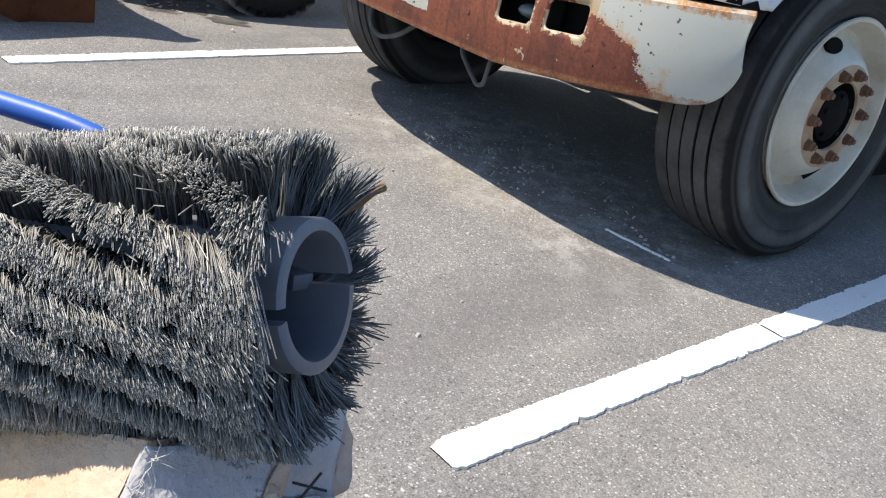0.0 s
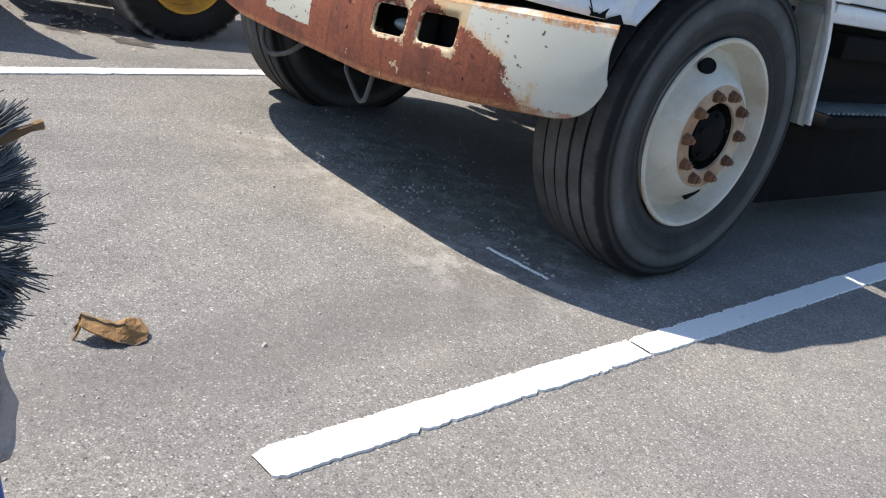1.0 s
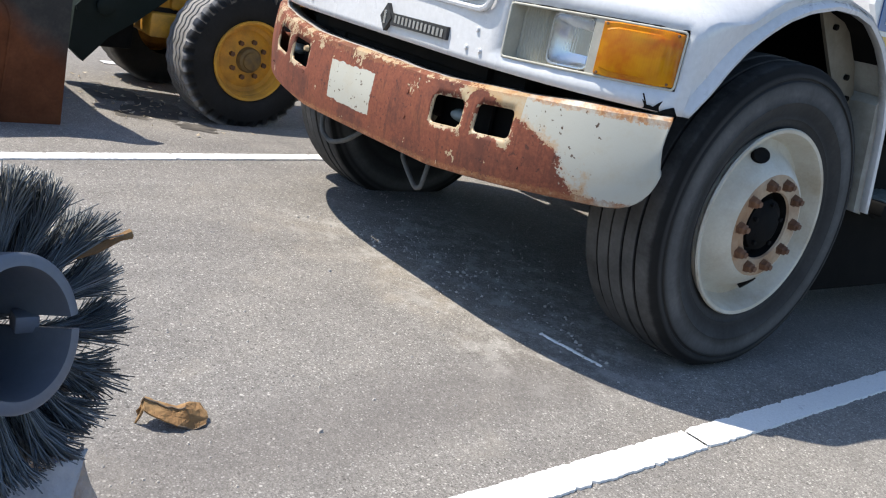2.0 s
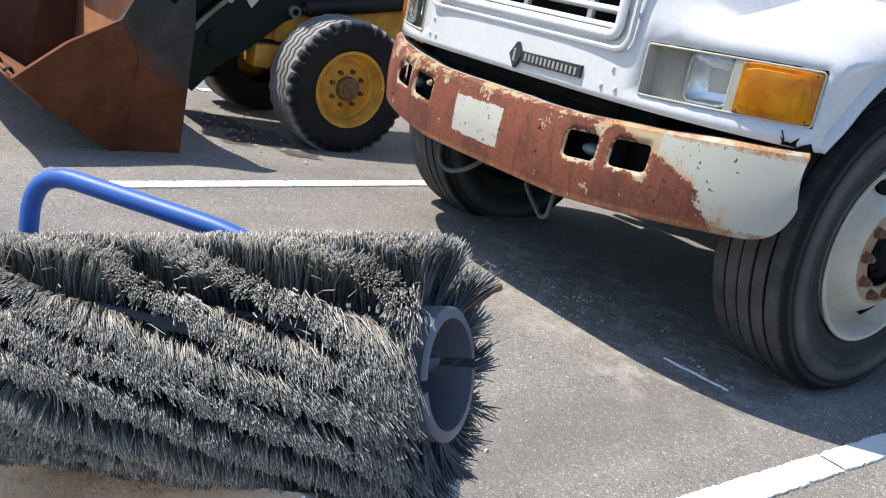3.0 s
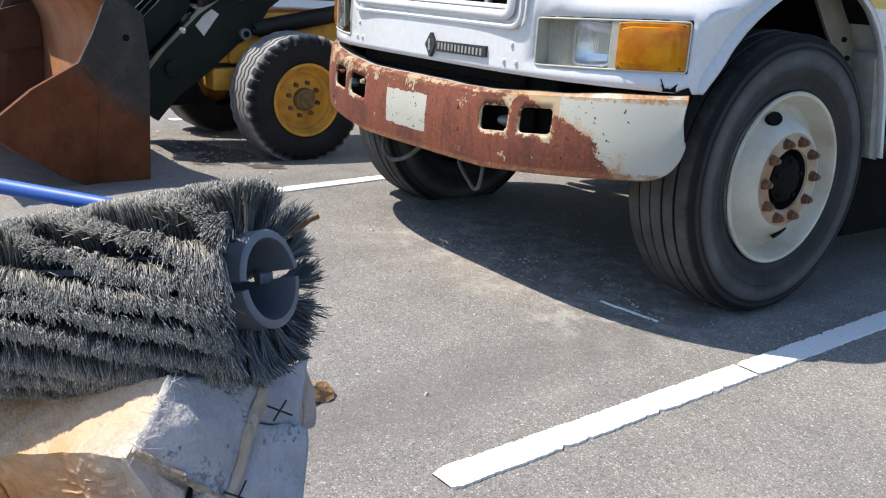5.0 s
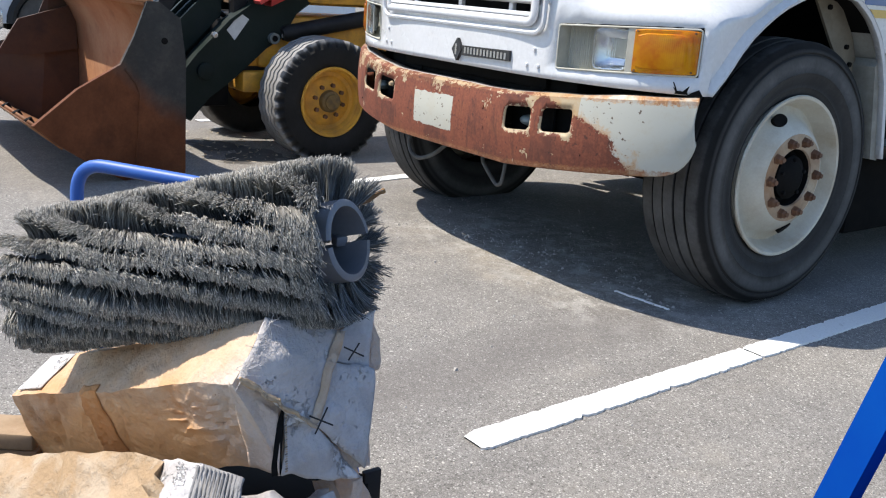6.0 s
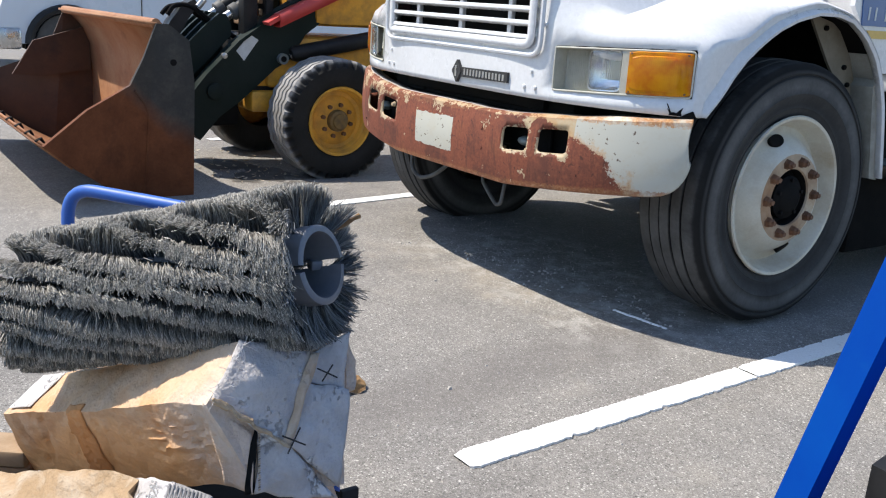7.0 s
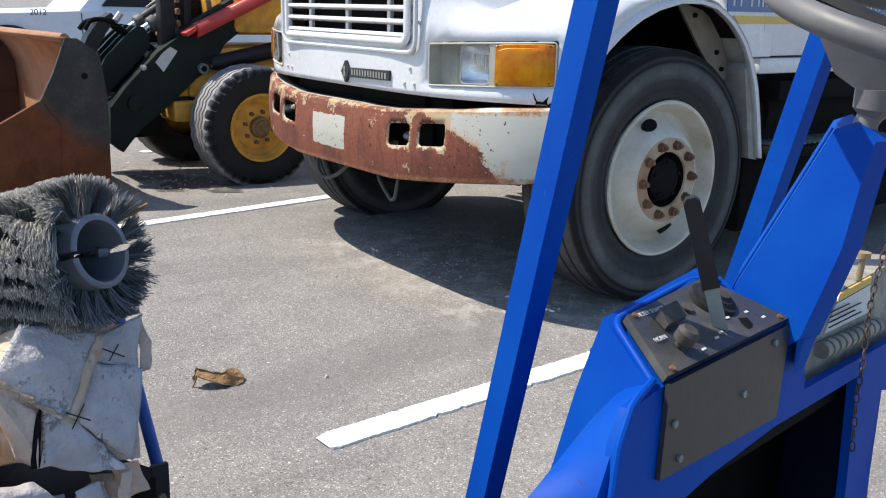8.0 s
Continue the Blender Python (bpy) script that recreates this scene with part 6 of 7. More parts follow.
for k, p in enumerate(edge):
    fold = 0.010 * noise.noise((k * 0.35, 2.0, 0))
    loop = [p + Vector((-0.06, 0.05, -0.10)), p + Vector((-0.012, 0.010, -0.012)), p + Vector((0, 0, fold))]
    for i in range(1, 13):
        q = p + Vector((0.018, -0.007, -0.009)) * i - Vector((0, 0, 0.0005 * i * i))
        loop.append(q + wander(q, 11.0, 0.019) + wander(q, 27.0, 0.011) + wander(q, 60.0, 0.004) + Vector((0, 0, fold)))
    loop.append(p + Vector((0.22, -0.09, -0.30)))
    loop.append(p + Vector((0.02, 0.0, -0.26)))
    loops.append(loop)
part("carton_body", rings(loops), SUNNED, lower, "sun-bleached crumpled cardboard")
sheet("torn_flap", [(2.000, -2.756, 0.494), (2.080, -2.730, 0.522), (2.170, -2.770, 0.470), (2.110, -2.810, 0.430)], PALE, lower, "pale torn flap", 0.006, 12, 0.0025, 1.5)
sheet("torn_flap", [(2.074, -2.728, 0.516), (2.153, -2.697, 0.528), (2.225, -2.745, 0.480), (2.150, -2.780, 0.465)], GREYBOARD, lower, "grey torn corrugated piece", 0.004, 15)
for k in range(11):
    a = Vector((2.080, -2.731, 0.5175)).lerp(Vector((2.150, -2.700, 0.5285)), k / 10)
    part("flute_ridge", pipe([a, a + Vector((0.036, -0.026, -0.022)), a + Vector((0.072, -0.050, -0.047))], 0.0017, 6), GREYBOARD, lower)
sheet("torn_piece", [(2.060, -2.540, 0.360), (2.055, -2.490, 0.352), (2.046, -2.505, 0.392), (2.050, -2.545, 0.390)], PALE, lower, "", 0.006, 22)
sheet("torn_piece", [(2.050, -2.470, 0.345), (2.046, -2.448, 0.350), (2.030, -2.444, 0.394), (2.036, -2.462, 0.392)], KRAFT, lower, "", 0.006, 23)
sheet("torn_piece", [(2.085, -2.655, 0.395), (2.065, -2.575, 0.380), (2.050, -2.600, 0.425), (2.060, -2.680, 0.440)], PALE, lower, "", 0.008, 24)
lay = Matrix.Rotation(radians(51), 4, "Z") @ Matrix.Rotation(radians(-3), 4, "Y")
for size, where, material, label in (((0.44, 0.085, 0.034), (1.20, -2.95, 0.212), PALEWOOD, "pale weathered board lying on a darker one"),
                                     ((0.44, 0.080, 0.026), (1.205, -2.945, 0.180), WOOD, "dark brown weathered board under a pale one"),
                                     ((0.07, 0.26, 0.115), (1.24, -2.90, 0.108), WOOD, "short brown wooden bearer on the cart deck")):
    bm = block(*size, where, 0.005, lay)
    bmesh.ops.subdivide_edges(bm, edges=[e for e in bm.edges if e.calc_length() > 0.2], cuts=9)
    for v in bm.verts:
        v.co += wander(v.co, 9.0, 0.0025)
    tagged(part("board", bm, material), label, "board", "boards beside the cartons")

for k, (c, material) in enumerate((((2.02, -2.50, 0.335), PALE), ((1.985, -2.43, 0.335), KRAFT), ((2.06, -2.58, 0.345), PALE), ((1.99, -2.47, 0.330), FADED))):
    c = Vector(c)
    ob = sheet("torn_piece", [c + Vector(q) for q in ((0.02, -0.035, -0.02), (0.01, 0.030, -0.015), (-0.03, 0.022, 0.03), (-0.02, -0.030, 0.035))], material, lower, "", 0.012, 40 + k, 0.003, 1.6)
cart = thing("hand_cart", "hand cart with bent blue tube rail and black deck", "cart")
rail = [(1.30, -2.545, 0.10), (1.37, -2.70, 0.52), (1.336, -2.695, 0.781), (1.60, -2.50, 0.776), (1.735, -2.39, 0.715), (1.80, -2.315, 0.22)]
part("rail", pipe(rounded(rail, 0.07, 8), 0.0128, 16), RAIL, cart, "bright blue bent steel tube")
part("deck", rings([[(1.22, -3.0, 0.03), (1.20, -2.42, 0.03), (1.20, -2.42, 0.10), (1.22, -3.0, 0.10)], [(2.16, -2.86, 0.22), (1.93, -2.352, 0.24), (1.93, -2.352, 0.315), (2.16, -2.86, 0.30)]]), BLACK, cart, "black tilted deck")
part("corner_bracket", block(0.012, 0.034, 0.12, (1.933, -2.362, 0.275), 0.002), TRIM, cart)
part("bolt", pipe([(1.938, -2.362, 0.27), (1.946, -2.362, 0.27)], 0.008, 6), STEEL, cart)
part("leg", pipe([(1.95, -2.42, 0.0), (1.93, -2.42, 0.22)], 0.02, 10), BLACK, cart)
part("leg", pipe([(2.08, -2.78, 0.0), (2.08, -2.78, 0.24)], 0.02, 10), BLACK, cart)


# ---- small ride-on machine beside the camera ----
MACHINE = thing("ride_on_sweeper", "blue ride-on sweeper with control console, posts and steering wheel", "sweeper")


def post(a, b, w, d, name, u):
    a, b = Vector(a), Vector(b)
    u = Vector((*u, 0)).normalized()
    v = Vector((-u.y, u.x, 0))
    loops = []
    for p in (a, b):
        loops.append([p + u * x * w / 2 + v * y * d / 2 for x, y in ((-1, -1), (1, -1), (1, 1), (-1, 1))])
    return part(name, soften(rings(loops), 0.004), BLUE, MACHINE, "blue square steel post")


post((2.4925, -2.125, 0.0), (2.885, -2.144, 1.65), 0.039, 0.030, "roof_post", (1.0, -0.05))
post((2.378, -1.511, 0.0), (2.789, -1.534, 1.65), 0.039, 0.030, "roof_post", (1.0, -0.05))


def poly(name, loops, material, label="", bevel=0.010, angle=25):
    bm = rings([[Vector(p) for p in l] for l in loops])
    edges = [e for e in bm.edges if len(e.link_faces) == 2 and e.calc_face_angle(0) > radians(angle)]
    if bevel:
        bmesh.ops.bevel(bm, geom=edges, offset=bevel, segments=4 if bevel > 0.007 else 2, affect="EDGES", profile=0.5)
    return part(name, bm, material, MACHINE, label)


O, TL, FL, RT = Vector((2.914, -2.131, 0.815)), Vector((2.829, -2.108, 0.854)), Vector((2.766, -1.896, 0.850)), Vector((2.867, -1.844, 0.815))
poly("console_body", [[(2.900, -2.150, 0.655), (2.785, -2.165, 0.66), (2.705, -1.83, 0.66), (2.852, -1.835, 0.655)],
                      [(2.908, -2.150, 0.74), (2.792, -2.140, 0.76), (2.712, -1.832, 0.76), (2.858, -1.845, 0.74)],
                      [(2.912, -2.146, 0.806), (2.806, -2.118, 0.850), (2.733, -1.850, 0.858), (2.860, -1.842, 0.806)]], BLUE, "blue moulded console body", 0.020)
poly("flank", [[(2.790, -2.14, 0.20), (2.765, -2.16, 0.20), (2.660, -1.82, 0.20), (2.690, -1.82, 0.20)], [(2.812, -2.105, 0.80), (2.776, -2.104, 0.80), (2.718, -1.84, 0.80), (2.750, -1.84, 0.80)]], BLUE, "blue outer flank", 0.006)
roll = [TL + Vector((-0.010, -0.006, -0.001)), FL + Vector((-0.014, 0.0, 0.002)), FL + Vector((0.010, 0.030, 0.002))]
part("padded_edge", pipe(rounded([O + Vector((-0.006, -0.006, -0.009)), *[p - Vector((0, 0, 0.004)) for p in roll]], 0.02), 0.0050, 12), BLUE, MACHINE)
nrm = (TL - O).cross(FL - O).normalized()
nrm = nrm if nrm.z > 0 else -nrm
panel = poly("control_panel", [[p - nrm * 0.004 for p in (O, TL, FL, RT)], [p + nrm * 0.006 for p in (O, TL, FL, RT)]], PANEL, "dusty black control panel", 0.002)
plate = [(2.912, -2.132, 0.806), (2.867, -1.846, 0.814), (2.866, -1.818, 0.785), (2.866, -1.784, 0.733), (2.868, -1.782, 0.705), (2.822, -1.493, 0.698), (2.799, -1.35, 0.692), (2.808, -1.33, 0.576), (2.83, -1.497, 0.623), (2.849, -1.529, 0.493), (2.873, -1.547, 0.22), (2.884, -1.645, 0.22), (2.861, -1.619, 0.516), (2.842, -1.601, 0.673), (2.885, -1.87, 0.679), (2.912, -2.027, 0.671), (2.925, -2.101, 0.661), (2.944, -2.2, 0.632), (2.941, -2.23, 0.708), (2.933, -2.216, 0.769), (2.924, -2.191, 0.800)]
face = Vector((0.982, 0.161, 0.102))
frame_plate = slab([(i, 0) for i in range(len(plate))], 0.014, lambda u, v, w: Vector(plate[int(round(u))]) - face * w)
part("frame_plate", soften(frame_plate, 0.004), BLUE, MACHINE, "blue steel frame plate")
cover = [Vector(p) for p in ((2.914, -2.130, 0.811), (2.867, -1.846, 0.812), (2.885, -1.878, 0.697), (2.928, -2.149, 0.709))]
cov = poly("front_cover", [[p + face * 0.001 for p in cover], [p + face * 0.007 for p in cover]], COVER, "black cover plate below the panel", 0.0015)
for u, v in ((0.06, 0.45), (0.13, 0.86), (0.86, 0.12), (0.62, 0.52)):
    p = cover[0].lerp(cover[1], u).lerp(cover[3].lerp(cover[2], u), v) + face * 0.006
    part("screw", pipe([p, p + face * 0.004], 0.0045, 10), STEEL, cov)


def on_panel(a, b, h=0.006):
    """a across from the near edge to the far one, b along."""
    p = O.lerp(TL, a).lerp(RT.lerp(FL, a), b)
    return p + nrm * h


knob = part("knob", pipe([on_panel(0.30, 0.20), on_panel(0.30, 0.20, 0.012), on_panel(0.30, 0.20, 0.014), on_panel(0.30, 0.20, 0.026), on_panel(0.30, 0.20, 0.031)], [0.006, 0.006, 0.0125, 0.013, 0.009], 20), KNOB, MACHINE, "dusty round knob")
a, b, c, d = on_panel(0.58, 0.20), on_panel(0.58, 0.38), on_panel(0.80, 0.38), on_panel(0.80, 0.20)
poly("rocker_switch", [[a, b, c, d], [p + nrm * h for p, h in zip((a, b, c, d), (0.008, 0.008, 0.015, 0.015))]], KNOB, "dusty rocker switch", 0.002)
ctr = on_panel(0.62, 0.76, 0.0)
disc = part("gaiter", pipe([ctr, ctr + nrm * 0.008, ctr + nrm * 0.009, ctr + nrm * 0.013, ctr + nrm * 0.014, ctr + nrm * 0.018], [0.034, 0.034, 0.027, 0.027, 0.020, 0.018], 32), TRIM, MACHINE, "black ringed rubber gaiter")
part("cap", pipe([ctr + nrm * 0.018, ctr + nrm * 0.022], 0.011, 16), KNOB, disc)
part("panel_stain", pipe([on_panel(0.72, 0.52), on_panel(0.72, 0.52, 0.0075)], 0.008, 16), KNOB, panel)
lever_base, lever_top = on_panel(0.22, 0.57, -0.004), Vector((2.842, -2.029, 0.991))
ld = (lever_top - lever_base).normalized()
lw = ld.cross(Vector((0.55, -0.75, 0.35))).normalized()
lt = ld.cross(lw)


def bar(p, q, w0, w1, t):
    return [[x + lw * (s * w / 2) + lt * (k * t / 2) for s, k in ((-1, -1), (1, -1), (1, 1), (-1, 1))] for x, w in ((p, w0), (q, w1))]


lever = poly("lever", bar(lever_base, lever_base.lerp(lever_top, 0.42), 0.017, 0.017, 0.005), STEEL, "flat lever with a black grip", 0.001)
part("grip", soften(rings(bar(lever_base.lerp(lever_top, 0.36), lever_base.lerp(lever_top, 0.97), 0.021, 0.019, 0.012) + bar(lever_base.lerp(lever_top, 0.97), lever_top, 0.019, 0.010, 0.010)[1:]), 0.003), TRIM, lever, "black plastic grip")
part("slot", pipe([on_panel(0.17, 0.73), on_panel(0.17, 0.73, 0.0068)], 0.013, 4), BLACK, panel)
for q in ((0.06, 0.05), (0.06, 0.95), (0.94, 0.06)):
    part("screw", pipe([on_panel(*q), on_panel(*q, 0.009)], 0.0038, 8), RUST, panel)


def lettering(text, a, b, size, turn):
    c = bpy.data.curves.new("lettering", "FONT")
    c.body, c.size, c.extrude, c.align_x = text, size, 0.0003, "CENTER"
    ob = new("lettering", c)
    c.materials.append(DECAL)
    ob.parent = panel
    ex = (RT - O).normalized()
    ey = nrm.cross(ex)
    m = Matrix((ex, ey, nrm)).transposed().to_4x4()
    ob.matrix_basis = Matrix.Translation(on_panel(a, b, 0.0066)) @ m @ Matrix.Rotation(radians(turn), 4, "Z")


lettering("FILTER SHAKER", 0.86, 0.22, 0.0085, 0)
lettering("HORN", 0.46, 0.12, 0.0085, 0)
for a, b in ((0.20, 0.50), (0.16, 0.44), (0.34, 0.66), (0.30, 0.82), (0.14, 0.86), (0.10, 0.30)):
    poly("legend_mark", [[on_panel(a + i, b + j, h) for i, j in ((0, 0), (0, 0.028), (0.03, 0.028), (0.03, 0))] for h in (0.0055, 0.0066)], DECAL, "", 0)
# leg shield that slopes down towards the seat
shield = [[(2.893, -2.085, 0.790), (2.822, -2.075, 0.785), (2.84, -2.07, 0.66), (2.895, -2.08, 0.66)],
          [(2.905, -2.140, 0.812), (2.844, -2.121, 0.778), (2.85, -2.11, 0.66), (2.905, -2.12, 0.66)],
          [(2.926, -2.189, 0.806), (2.846, -2.172, 0.753), (2.83, -2.17, 0.58), (2.912, -2.17, 0.62)],
          [(2.935, -2.216, 0.768), (2.855, -2.226, 0.729), (2.83, -2.23, 0.45), (2.920, -2.20, 0.52)],
          [(2.944, -2.245, 0.704), (2.867, -2.291, 0.702), (2.83, -2.29, 0.38), (2.930, -2.23, 0.42)],
          [(2.962, -2.320, 0.60), (2.891, -2.391, 0.64), (2.86, -2.39, 0.30), (2.95, -2.32, 0.30)]]
lanes = [along([loop[k] for loop in shield], 18) for k in range(4)]
loops = []
for a, b_, c, d in zip(*lanes):
    a, d = a - Vector((0.001, 0.0, 0.001)), d - Vector((0.006, 0.0, 0.0))
    # round the two upper edges of every cross-section
    top = [a.lerp(d, 0.16), a.lerp(d, 0.06) + (b_ - a) * 0.02, a.lerp(b_, 0.10), a.lerp(b_, 0.35) + Vector((0, 0, 0.003)), a.lerp(b_, 0.65) + Vector((0, 0, 0.003)), b_.lerp(a, 0.12), b_.lerp(c, 0.05) + (a - b_) * 0.03, b_.lerp(c, 0.15)]
    loops.append([Vector(p) for p in top] + [c, d])
part("leg_shield", rings(loops), BLUE, MACHINE, "blue sloping leg shield")
part("shield_piping", pipe([Vector(p) + Vector((0.001, 0, 0.002)) for p in along([(2.905, -2.140, 0.812), (2.924, -2.191, 0.804), (2.933, -2.216, 0.769), (2.941, -2.230, 0.708), (2.944, -2.200, 0.632)][:4], 12)], 0.0045, 8), BLUE, MACHINE)
front = [Vector(p) for p in ((2.780, -1.852, 0.80), (2.788, -1.849, 0.842), (2.811, -1.833, 0.905), (2.835, -1.815, 0.973), (2.865, -1.792, 1.059), (2.888, -1.788, 1.070), (2.919, -1.790, 1.050), (2.915, -1.799, 1.010), (2.913, -1.820, 0.918), (2.902, -1.835, 0.856), (2.891, -1.849, 0.798), (2.870, -1.846, 0.780))]
ped = poly("steering_pedestal", [front, [p + Vector((0.004, 0.038, 0.0)) * (1.0 if 5 < i < 11 else 0.3) for i, p in enumerate(front)], [p + Vector((-0.055, 0.085, 0.0)) for p in front]], BLUE, "blue steering pedestal", 0.006, 20)
part("piping", pipe(rounded([p + Vector((-0.003, -0.001, 0.001)) for p in front[:5]], 0.02), 0.0016, 8), BLUE, ped)
side_board = [Vector(p) for p in ((2.884, -1.816, 0.751), (2.887, -1.809, 0.782), (2.895, -1.794, 0.855), (2.900, -1.775, 0.909), (2.912, -1.746, 1.019))]
poly("side_board", [[front[10] + Vector((-0.006, 0.006, -0.05)), front[10] + Vector((-0.006, 0.006, 0)), front[9] + Vector((-0.006, 0.006, 0)), front[8] + Vector((-0.006, 0.006, 0)), front[6] + Vector((-0.006, 0.006, -0.01))], side_board, [p + Vector((-0.03, 0.004, 0)) for p in side_board]], BLUE, "", 0.003)
poly("machine_floor", [[(3.2, -2.6, 0.16), (2.55, -2.5, 0.16), (2.35, -1.2, 0.16), (3.0, -1.2, 0.16)], [(3.2, -2.6, 0.22), (2.55, -2.5, 0.22), (2.35, -1.2, 0.22), (3.0, -1.2, 0.22)]], BLACK, "black floor pan", 0.004)
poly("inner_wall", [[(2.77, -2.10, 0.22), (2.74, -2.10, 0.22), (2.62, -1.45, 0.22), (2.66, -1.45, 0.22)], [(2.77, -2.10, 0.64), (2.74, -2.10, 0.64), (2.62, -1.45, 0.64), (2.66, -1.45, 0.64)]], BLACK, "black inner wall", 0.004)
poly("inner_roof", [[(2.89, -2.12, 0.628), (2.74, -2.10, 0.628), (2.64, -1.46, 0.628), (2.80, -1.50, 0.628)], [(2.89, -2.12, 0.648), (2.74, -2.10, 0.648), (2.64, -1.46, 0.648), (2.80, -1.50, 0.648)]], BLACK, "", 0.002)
# bulkhead added to close the gap; its dark blue stands for shaded interior
poly("bulkhead", [[(2.82, -1.56, 0.0), (2.55, -1.42, 0.0), (2.55, -1.40, 0.0), (2.82, -1.54, 0.0)], [(2.82, -1.56, 0.66), (2.55, -1.42, 0.66), (2.55, -1.40, 0.66), (2.82, -1.54, 0.66)]], INTERIOR_BLUE, "dark blue front bulkhead added for the shaded interior", 0.002)
poly("front_wheel_guard", [[(2.45, -1.60, 0.05), (2.68, -1.60, 0.05), (2.60, -1.20, 0.05), (2.38, -1.20, 0.05)], [(2.45, -1.60, 0.45), (2.68, -1.60, 0.45), (2.60, -1.20, 0.45), (2.38, -1.20, 0.45)]], TRIM, "", 0.02)
back = face * 0.10
box = [Vector(p) for p in ((2.834, -1.736, 0.672), (2.769, -1.328, 0.656), (2.757, -1.352, 0.804), (2.799, -1.604, 0.797), (2.822, -1.720, 0.793))]
tray = poly("battery_tray", [[p - back for p in box], [p - face * 0.002 for p in box]], BATTERY, "dusty beige battery box", 0.003)
poly("warning_label", [[Vector(p) + face * h for p in ((2.814, -1.664, 0.746), (2.788, -1.501, 0.742), (2.782, -1.496, 0.786), (2.804, -1.627, 0.782))] for h in (-0.001, 0.003)], DECAL, "pale warning label", 0)
poly("label_band", [[Vector(p) + face * h for p in ((2.804, -1.627, 0.784), (2.782, -1.496, 0.788), (2.781, -1.495, 0.799), (2.801, -1.616, 0.795))] for h in (-0.001, 0.003)], STRIPE_GOLD, "yellow label band", 0)
for k in range(4):
    a, b = Vector((2.811, -1.652, 0.752 + k * 0.008)), Vector((2.790, -1.52, 0.750 + k * 0.008))
    part("label_line", pipe([a + face * 0.004, a.lerp(b, (0.9, 0.7, 0.85, 0.5)[k]) + face * 0.004], 0.0011, 4), INK, tray)
for k in range(10):
    p = Vector((2.820, -1.690, 0.728)).lerp(Vector((2.792, -1.50, 0.720)), k / 9) + face * 0.010
    part("ribbed_hose", pipe([p, p + Vector((-0.002, 0.013, 0.0))], 0.0125, 12), BATTERY, tray)
part("key", pipe([(2.785, -1.535, 0.80), (2.787, -1.535, 0.835), (2.787, -1.535, 0.836), (2.787, -1.535, 0.845)], [0.005, 0.005, 0.011, 0.011], 12), BRASS, MACHINE, "brass key")
part("filler_cap", pipe([(2.780, -1.60, 0.797), (2.780, -1.60, 0.812), (2.780, -1.60, 0.814)], [0.017, 0.017, 0.012], 16), DECAL, MACHINE, "pale filler cap")
chain = [Vector(p) for p in ((2.826, -1.548, 0.862), (2.836, -1.581, 0.817), (2.844, -1.600, 0.770), (2.853, -1.612, 0.704), (2.860, -1.627, 0.656), (2.869, -1.634, 0.580))]
for k in range(22):
    q = k / 21 * 4.999
    c = chain[int(q)].lerp(chain[int(q) + 1], q % 1.0)
    d = (chain[int(q) + 1] - chain[int(q)]).normalized()
    w = (face if k % 2 else face.cross(d)).normalized()
    part("chain_link", pipe([c + d * (0.0080 * math.sin(t)) + w * (0.0040 * math.cos(t)) for t in (2 * math.pi * i / 10 for i in range(11))], 0.0013, 5), CHAIN, MACHINE)
# steering wheel and column
SC, SN = Vector((2.945, -1.740, 1.182)), Vector((0.27, 0.0, 0.96)).normalized()
su = SN.cross(Vector((0, 1, 0))).normalized()
sv = SN.cross(su)
wheel = part("steering_wheel", pipe([SC + 0.19 * (math.cos(t) * su + math.sin(t) * sv) for t in (2 * math.pi * i / 56 for i in range(57))], 0.0165, 14), WHEELGREY, MACHINE, "grey steering wheel")
for k in range(3):
    t = 2 * math.pi * k / 3 + 0.2
    part("spoke", pipe([SC - SN * 0.02, SC + 0.18 * (math.cos(t) * su + math.sin(t) * sv)], 0.012, 8), TRIM, wheel)
part("hub", pipe([SC - SN * 0.035, SC - SN * 0.03, SC, SC + SN * 0.008], [0.03, 0.04, 0.045, 0.035], 20), TRIM, wheel)
near_side = [Vector(p) for p in ((2.840, -1.815, 1.172), (2.860, -1.802, 1.127), (2.880, -1.790, 1.112), (2.901, -1.777, 1.103), (2.899, -1.778, 1.170))]
poly("column_head", [near_side, [p + Vector((0.030, 0.035, 0.004)) for p in near_side], [p + Vector((0.025, 0.10, 0.004)) for p in near_side]], WHEELGREY, "grey plastic column head", 0.005)
part("column", pipe([(2.888, -1.765, 1.04), (2.888, -1.765, 1.066), (2.890, -1.762, 1.075), (2.892, -1.760, 1.085), (2.892, -1.760, 1.11)], [0.017, 0.015, 0.015, 0.024, 0.024], 16), WHEELGREY, MACHINE, "grey steering column")


# ---- scraps and stones on the asphalt ----
scrap = thing("cardboard_scrap", "curled torn scrap of brown cardboard on the asphalt", "scrap")
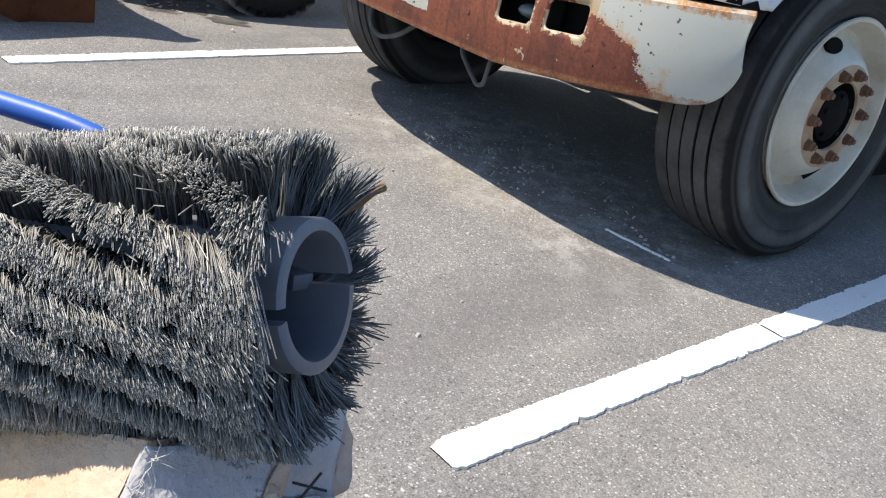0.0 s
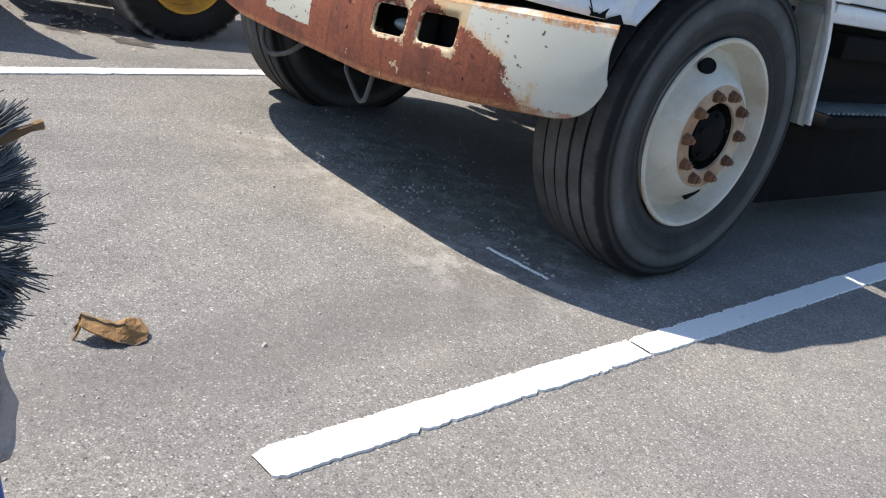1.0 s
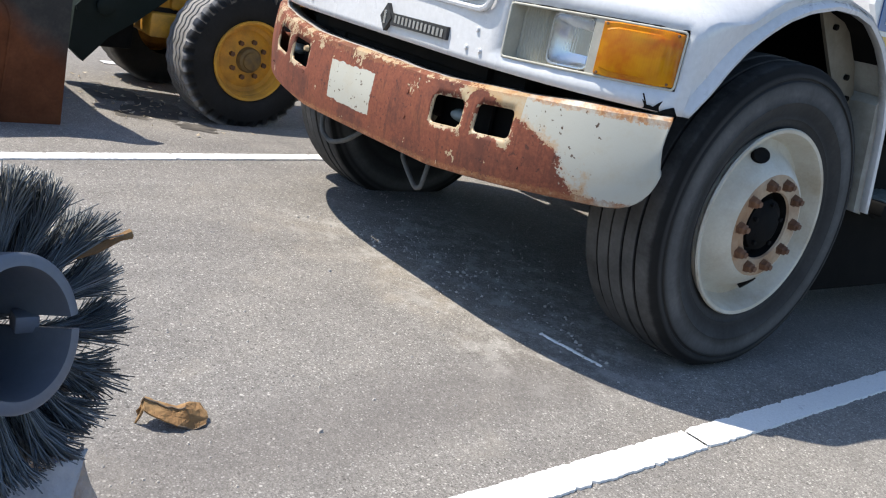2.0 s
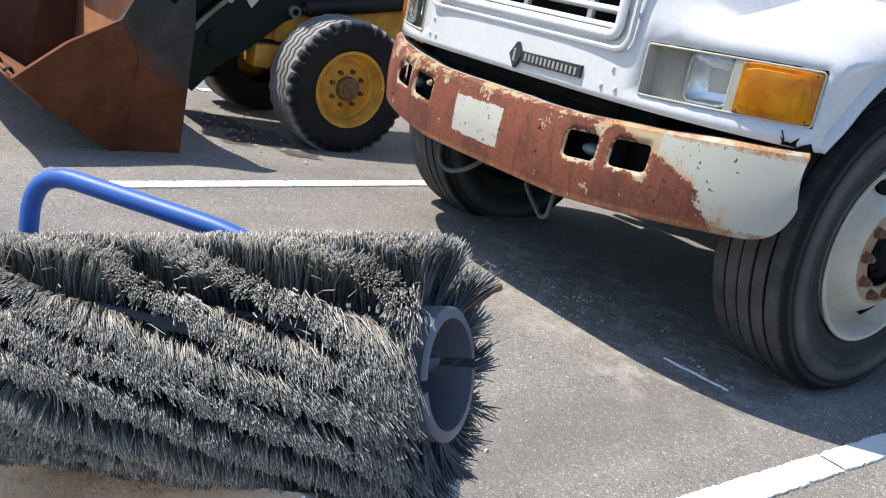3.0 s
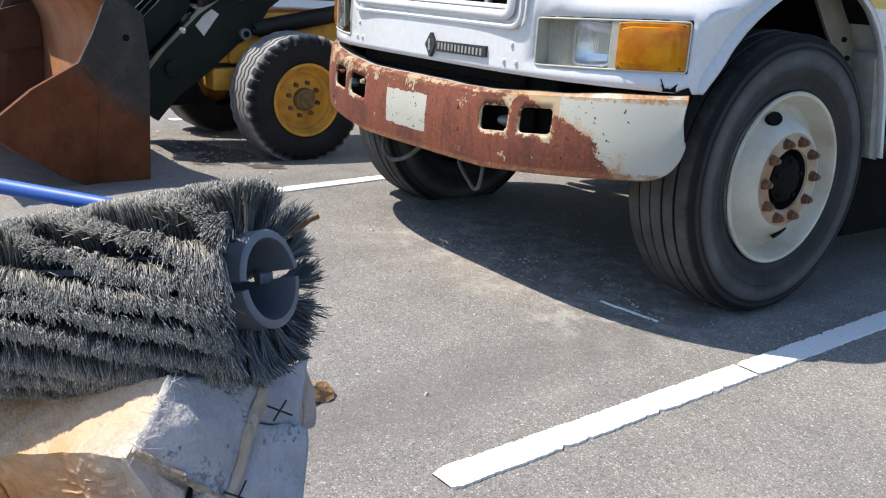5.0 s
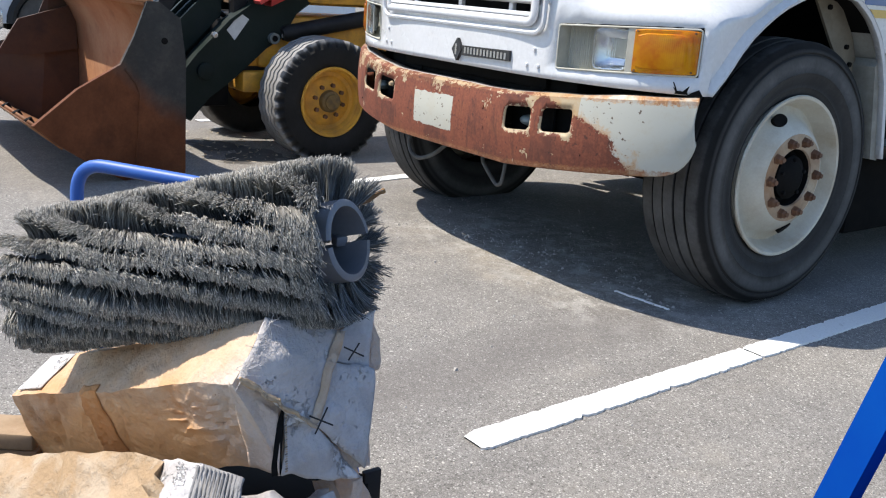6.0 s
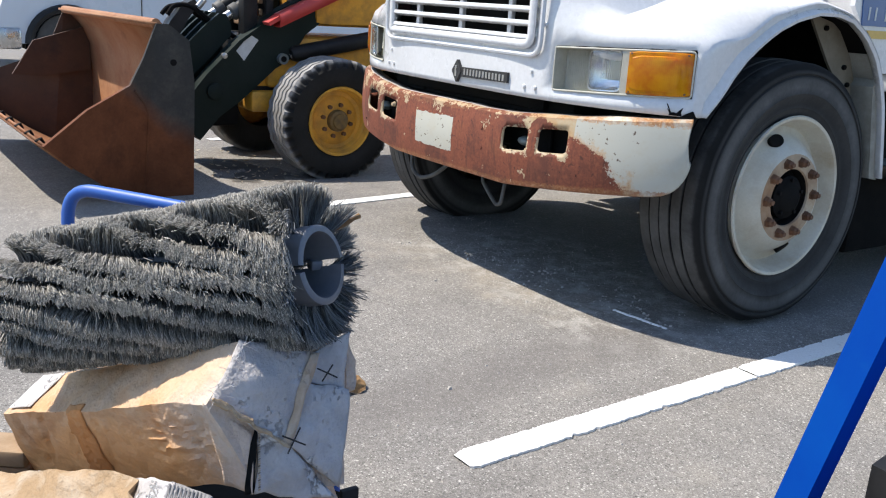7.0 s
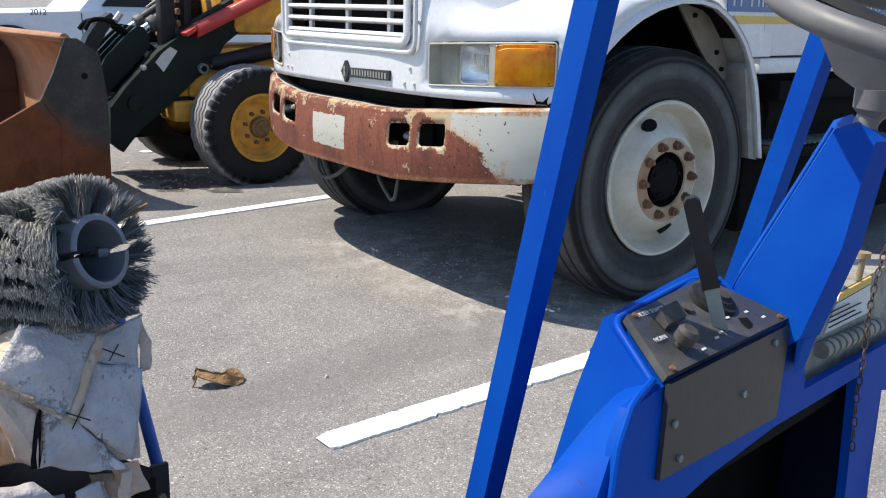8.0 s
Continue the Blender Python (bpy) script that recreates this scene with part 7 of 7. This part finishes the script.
# ribs from the sheet's lower edge over its crest to the back
ribs = [
    [(0.902, -1.914, 0.000), (0.903, -1.908, 0.036), (0.893, -1.903, 0.034)],
    [(0.924, -1.907, 0.045), (0.893, -1.894, 0.060), (0.873, -1.884, 0.050)],
    [(0.946, -1.875, 0.032), (0.912, -1.861, 0.046), (0.885, -1.850, 0.034)],
    [(0.960, -1.838, 0.017), (0.929, -1.828, 0.038), (0.895, -1.815, 0.026)],
    [(0.962, -1.804, 0.001), (0.938, -1.815, 0.051), (0.900, -1.792, 0.040)],
    [(0.964, -1.787, 0.003), (0.938, -1.776, 0.026), (0.899, -1.759, 0.031)],
    [(0.957, -1.767, 0.006), (0.934, -1.756, 0.014), (0.920, -1.750, 0.016)],
]
fine = [along(r, 9) for r in ribs]
loops = []
for a, b in zip(fine, fine[1:]):
    for k in range(3):
        loops.append([p.lerp(q, k / 3) for p, q in zip(a, b)])
loops.append(fine[-1])
loops = [[p + wander((p.x * 30, p.y * 30, n * 0.4), 1.5, 0.005) * (0.3 if p.z < 0.006 else 1.0) for n, p in enumerate(row)] for row in loops]
torn = [row[4] + Vector((0, 0, 0.0025)) + wander(row[4], 90.0, 0.002) for row in loops[2:13]]
part("torn_edge", pipe(torn, 0.0022, 5), FLUTE, scrap, "dark torn edge")
torn = [row[0] + wander(row[0], 90.0, 0.0015) for row in loops[9:19]]
part("torn_edge", pipe(torn, 0.0020, 5), FLUTE, scrap, "dark torn edge")
ob = part("scrap_sheet", rings(loops, False, False), DRYLEAF, scrap, "torn brown cardboard", False)
mod = ob.modifiers.new("thickness", "SOLIDIFY")
mod.thickness = 0.004


def scatter(name, spots, material, label, category, seed):
    """Many small angular stones in one mesh."""
    rnd = random.Random(seed)
    bm = bmesh.new()
    for x, y, r in spots:
        z = ground_z(x)
        base = [(math.cos(a), math.sin(a)) for a in (2 * math.pi * k / 5 + rnd.random() for k in range(5))]
        lo = [bm.verts.new((x + r * u * rnd.uniform(0.7, 1.1), y + r * v * rnd.uniform(0.7, 1.1), z)) for u, v in base]
        hi = [bm.verts.new((x + 0.6 * r * u * rnd.uniform(0.6, 1.1), y + 0.6 * r * v * rnd.uniform(0.6, 1.1), z + r * rnd.uniform(0.5, 0.95))) for u, v in base]
        for i in range(5):
            j = (i + 1) % 5
            bm.faces.new((lo[i], lo[j], hi[j], hi[i]))
        bm.faces.new(hi)
    return tagged(part(name, bm, material, None, "", False), label, category, kind="stuff")


rnd = random.Random(21)
spots = []
for _ in range(1500):
    x, y = rnd.uniform(-1.6, 2.6), rnd.uniform(-2.6, 0.9)
    spots.append((x, y, rnd.choice((0.0016, 0.002, 0.0025, 0.003, 0.004))))
for _ in range(420):
    x, y = rnd.uniform(-0.9, 2.2), rnd.uniform(-2.2, 0.1)
    spots.append((x, y, rnd.choice((0.003, 0.0035, 0.004, 0.005))))
for _ in range(260):
    x, y = rnd.gauss(0.0, 0.45), rnd.gauss(-0.42, 0.18)
    spots.append((x, y, rnd.uniform(0.0025, 0.0045)))
for cx, cy in ((-0.15, -0.58), (0.15, -0.40), (0.62, -0.30), (-0.45, -0.70), (0.85, -0.40), (0.35, -0.55)):
    for _ in range(9):
        spots.append((rnd.gauss(cx, 0.05), rnd.gauss(cy, 0.035), rnd.uniform(0.004, 0.009)))
for x, y, r in ((1.052, -1.52, 0.009), (0.78, -1.45, 0.006), (0.10, -0.95, 0.010), (-0.12, -0.62, 0.010), (-0.18, -0.58, 0.008), (-0.25, -0.60, 0.007), (0.6, -1.0, 0.008), (0.95, -1.30, 0.006), (0.48, -0.75, 0.008), (0.83, -0.42, 0.008), (0.88, -0.40, 0.007), (0.74, -0.36, 0.007), (0.2, -0.43, 0.009)):
    spots.append((x, y, r))
scatter("gravel", spots, CONCRETE_STONE, "loose pale gravel strewn over the asphalt", "gravel", 2)
mark = painted_line("scratch_mark", (0.705, -0.475), (0.955, -0.435), 0.008, 17, "thin pale scratch in the asphalt")
stain = bmesh.new()
rnd = random.Random(52)
for cx, cy, r in ((-2.55, -0.62, 0.26), (-2.05, -0.55, 0.16), (-2.95, -0.78, 0.22), (-2.40, -0.80, 0.15)):
    ring = []
    for k in range(26):
        a = 2 * math.pi * k / 26
        q = r * (0.65 + 0.5 * noise.noise((math.cos(a) * 1.6 + cx, math.sin(a) * 1.6 + cy, 1.0)) + rnd.uniform(-0.06, 0.06))
        x, y = cx + 1.5 * q * math.cos(a), cy + q * math.sin(a)
        ring.append(stain.verts.new((x, y, ground_z(x) + 0.0025)))
    stain.faces.new(ring)
tagged(part("oil_stain", stain, OIL, None, "", False), "dark oil stains soaked into the asphalt", "stain", kind="stuff")
# dry bits, kept pale to imitate sunlit gaps between the loader's shadows
rnd = random.Random(33)
litter = thing("dry_litter", "dry litter by the loader wheel, pale like patches of sunlight", "litter", kind="stuff")
bm = bmesh.new()
for _ in range(110):
    x, y = rnd.gauss(-2.65, 0.40), rnd.gauss(-0.72, 0.22)
    z, a, r = ground_z(x) + 0.003, rnd.uniform(0, 6.3), rnd.uniform(0.004, 0.030)
    u, v = Vector((math.cos(a), math.sin(a), rnd.uniform(-0.1, 0.35))), Vector((-math.sin(a), math.cos(a), rnd.uniform(-0.1, 0.3)))
    c = Vector((x, y, z + 0.006))
    bm.faces.new([bm.verts.new(c + q) for q in (u * r, v * r * 0.35, -u * r * 0.8 + Vector((0, 0, 0.01)), -v * r * 0.4)])
part("litter_bits", bm, PALE_LITTER, litter, "", False)
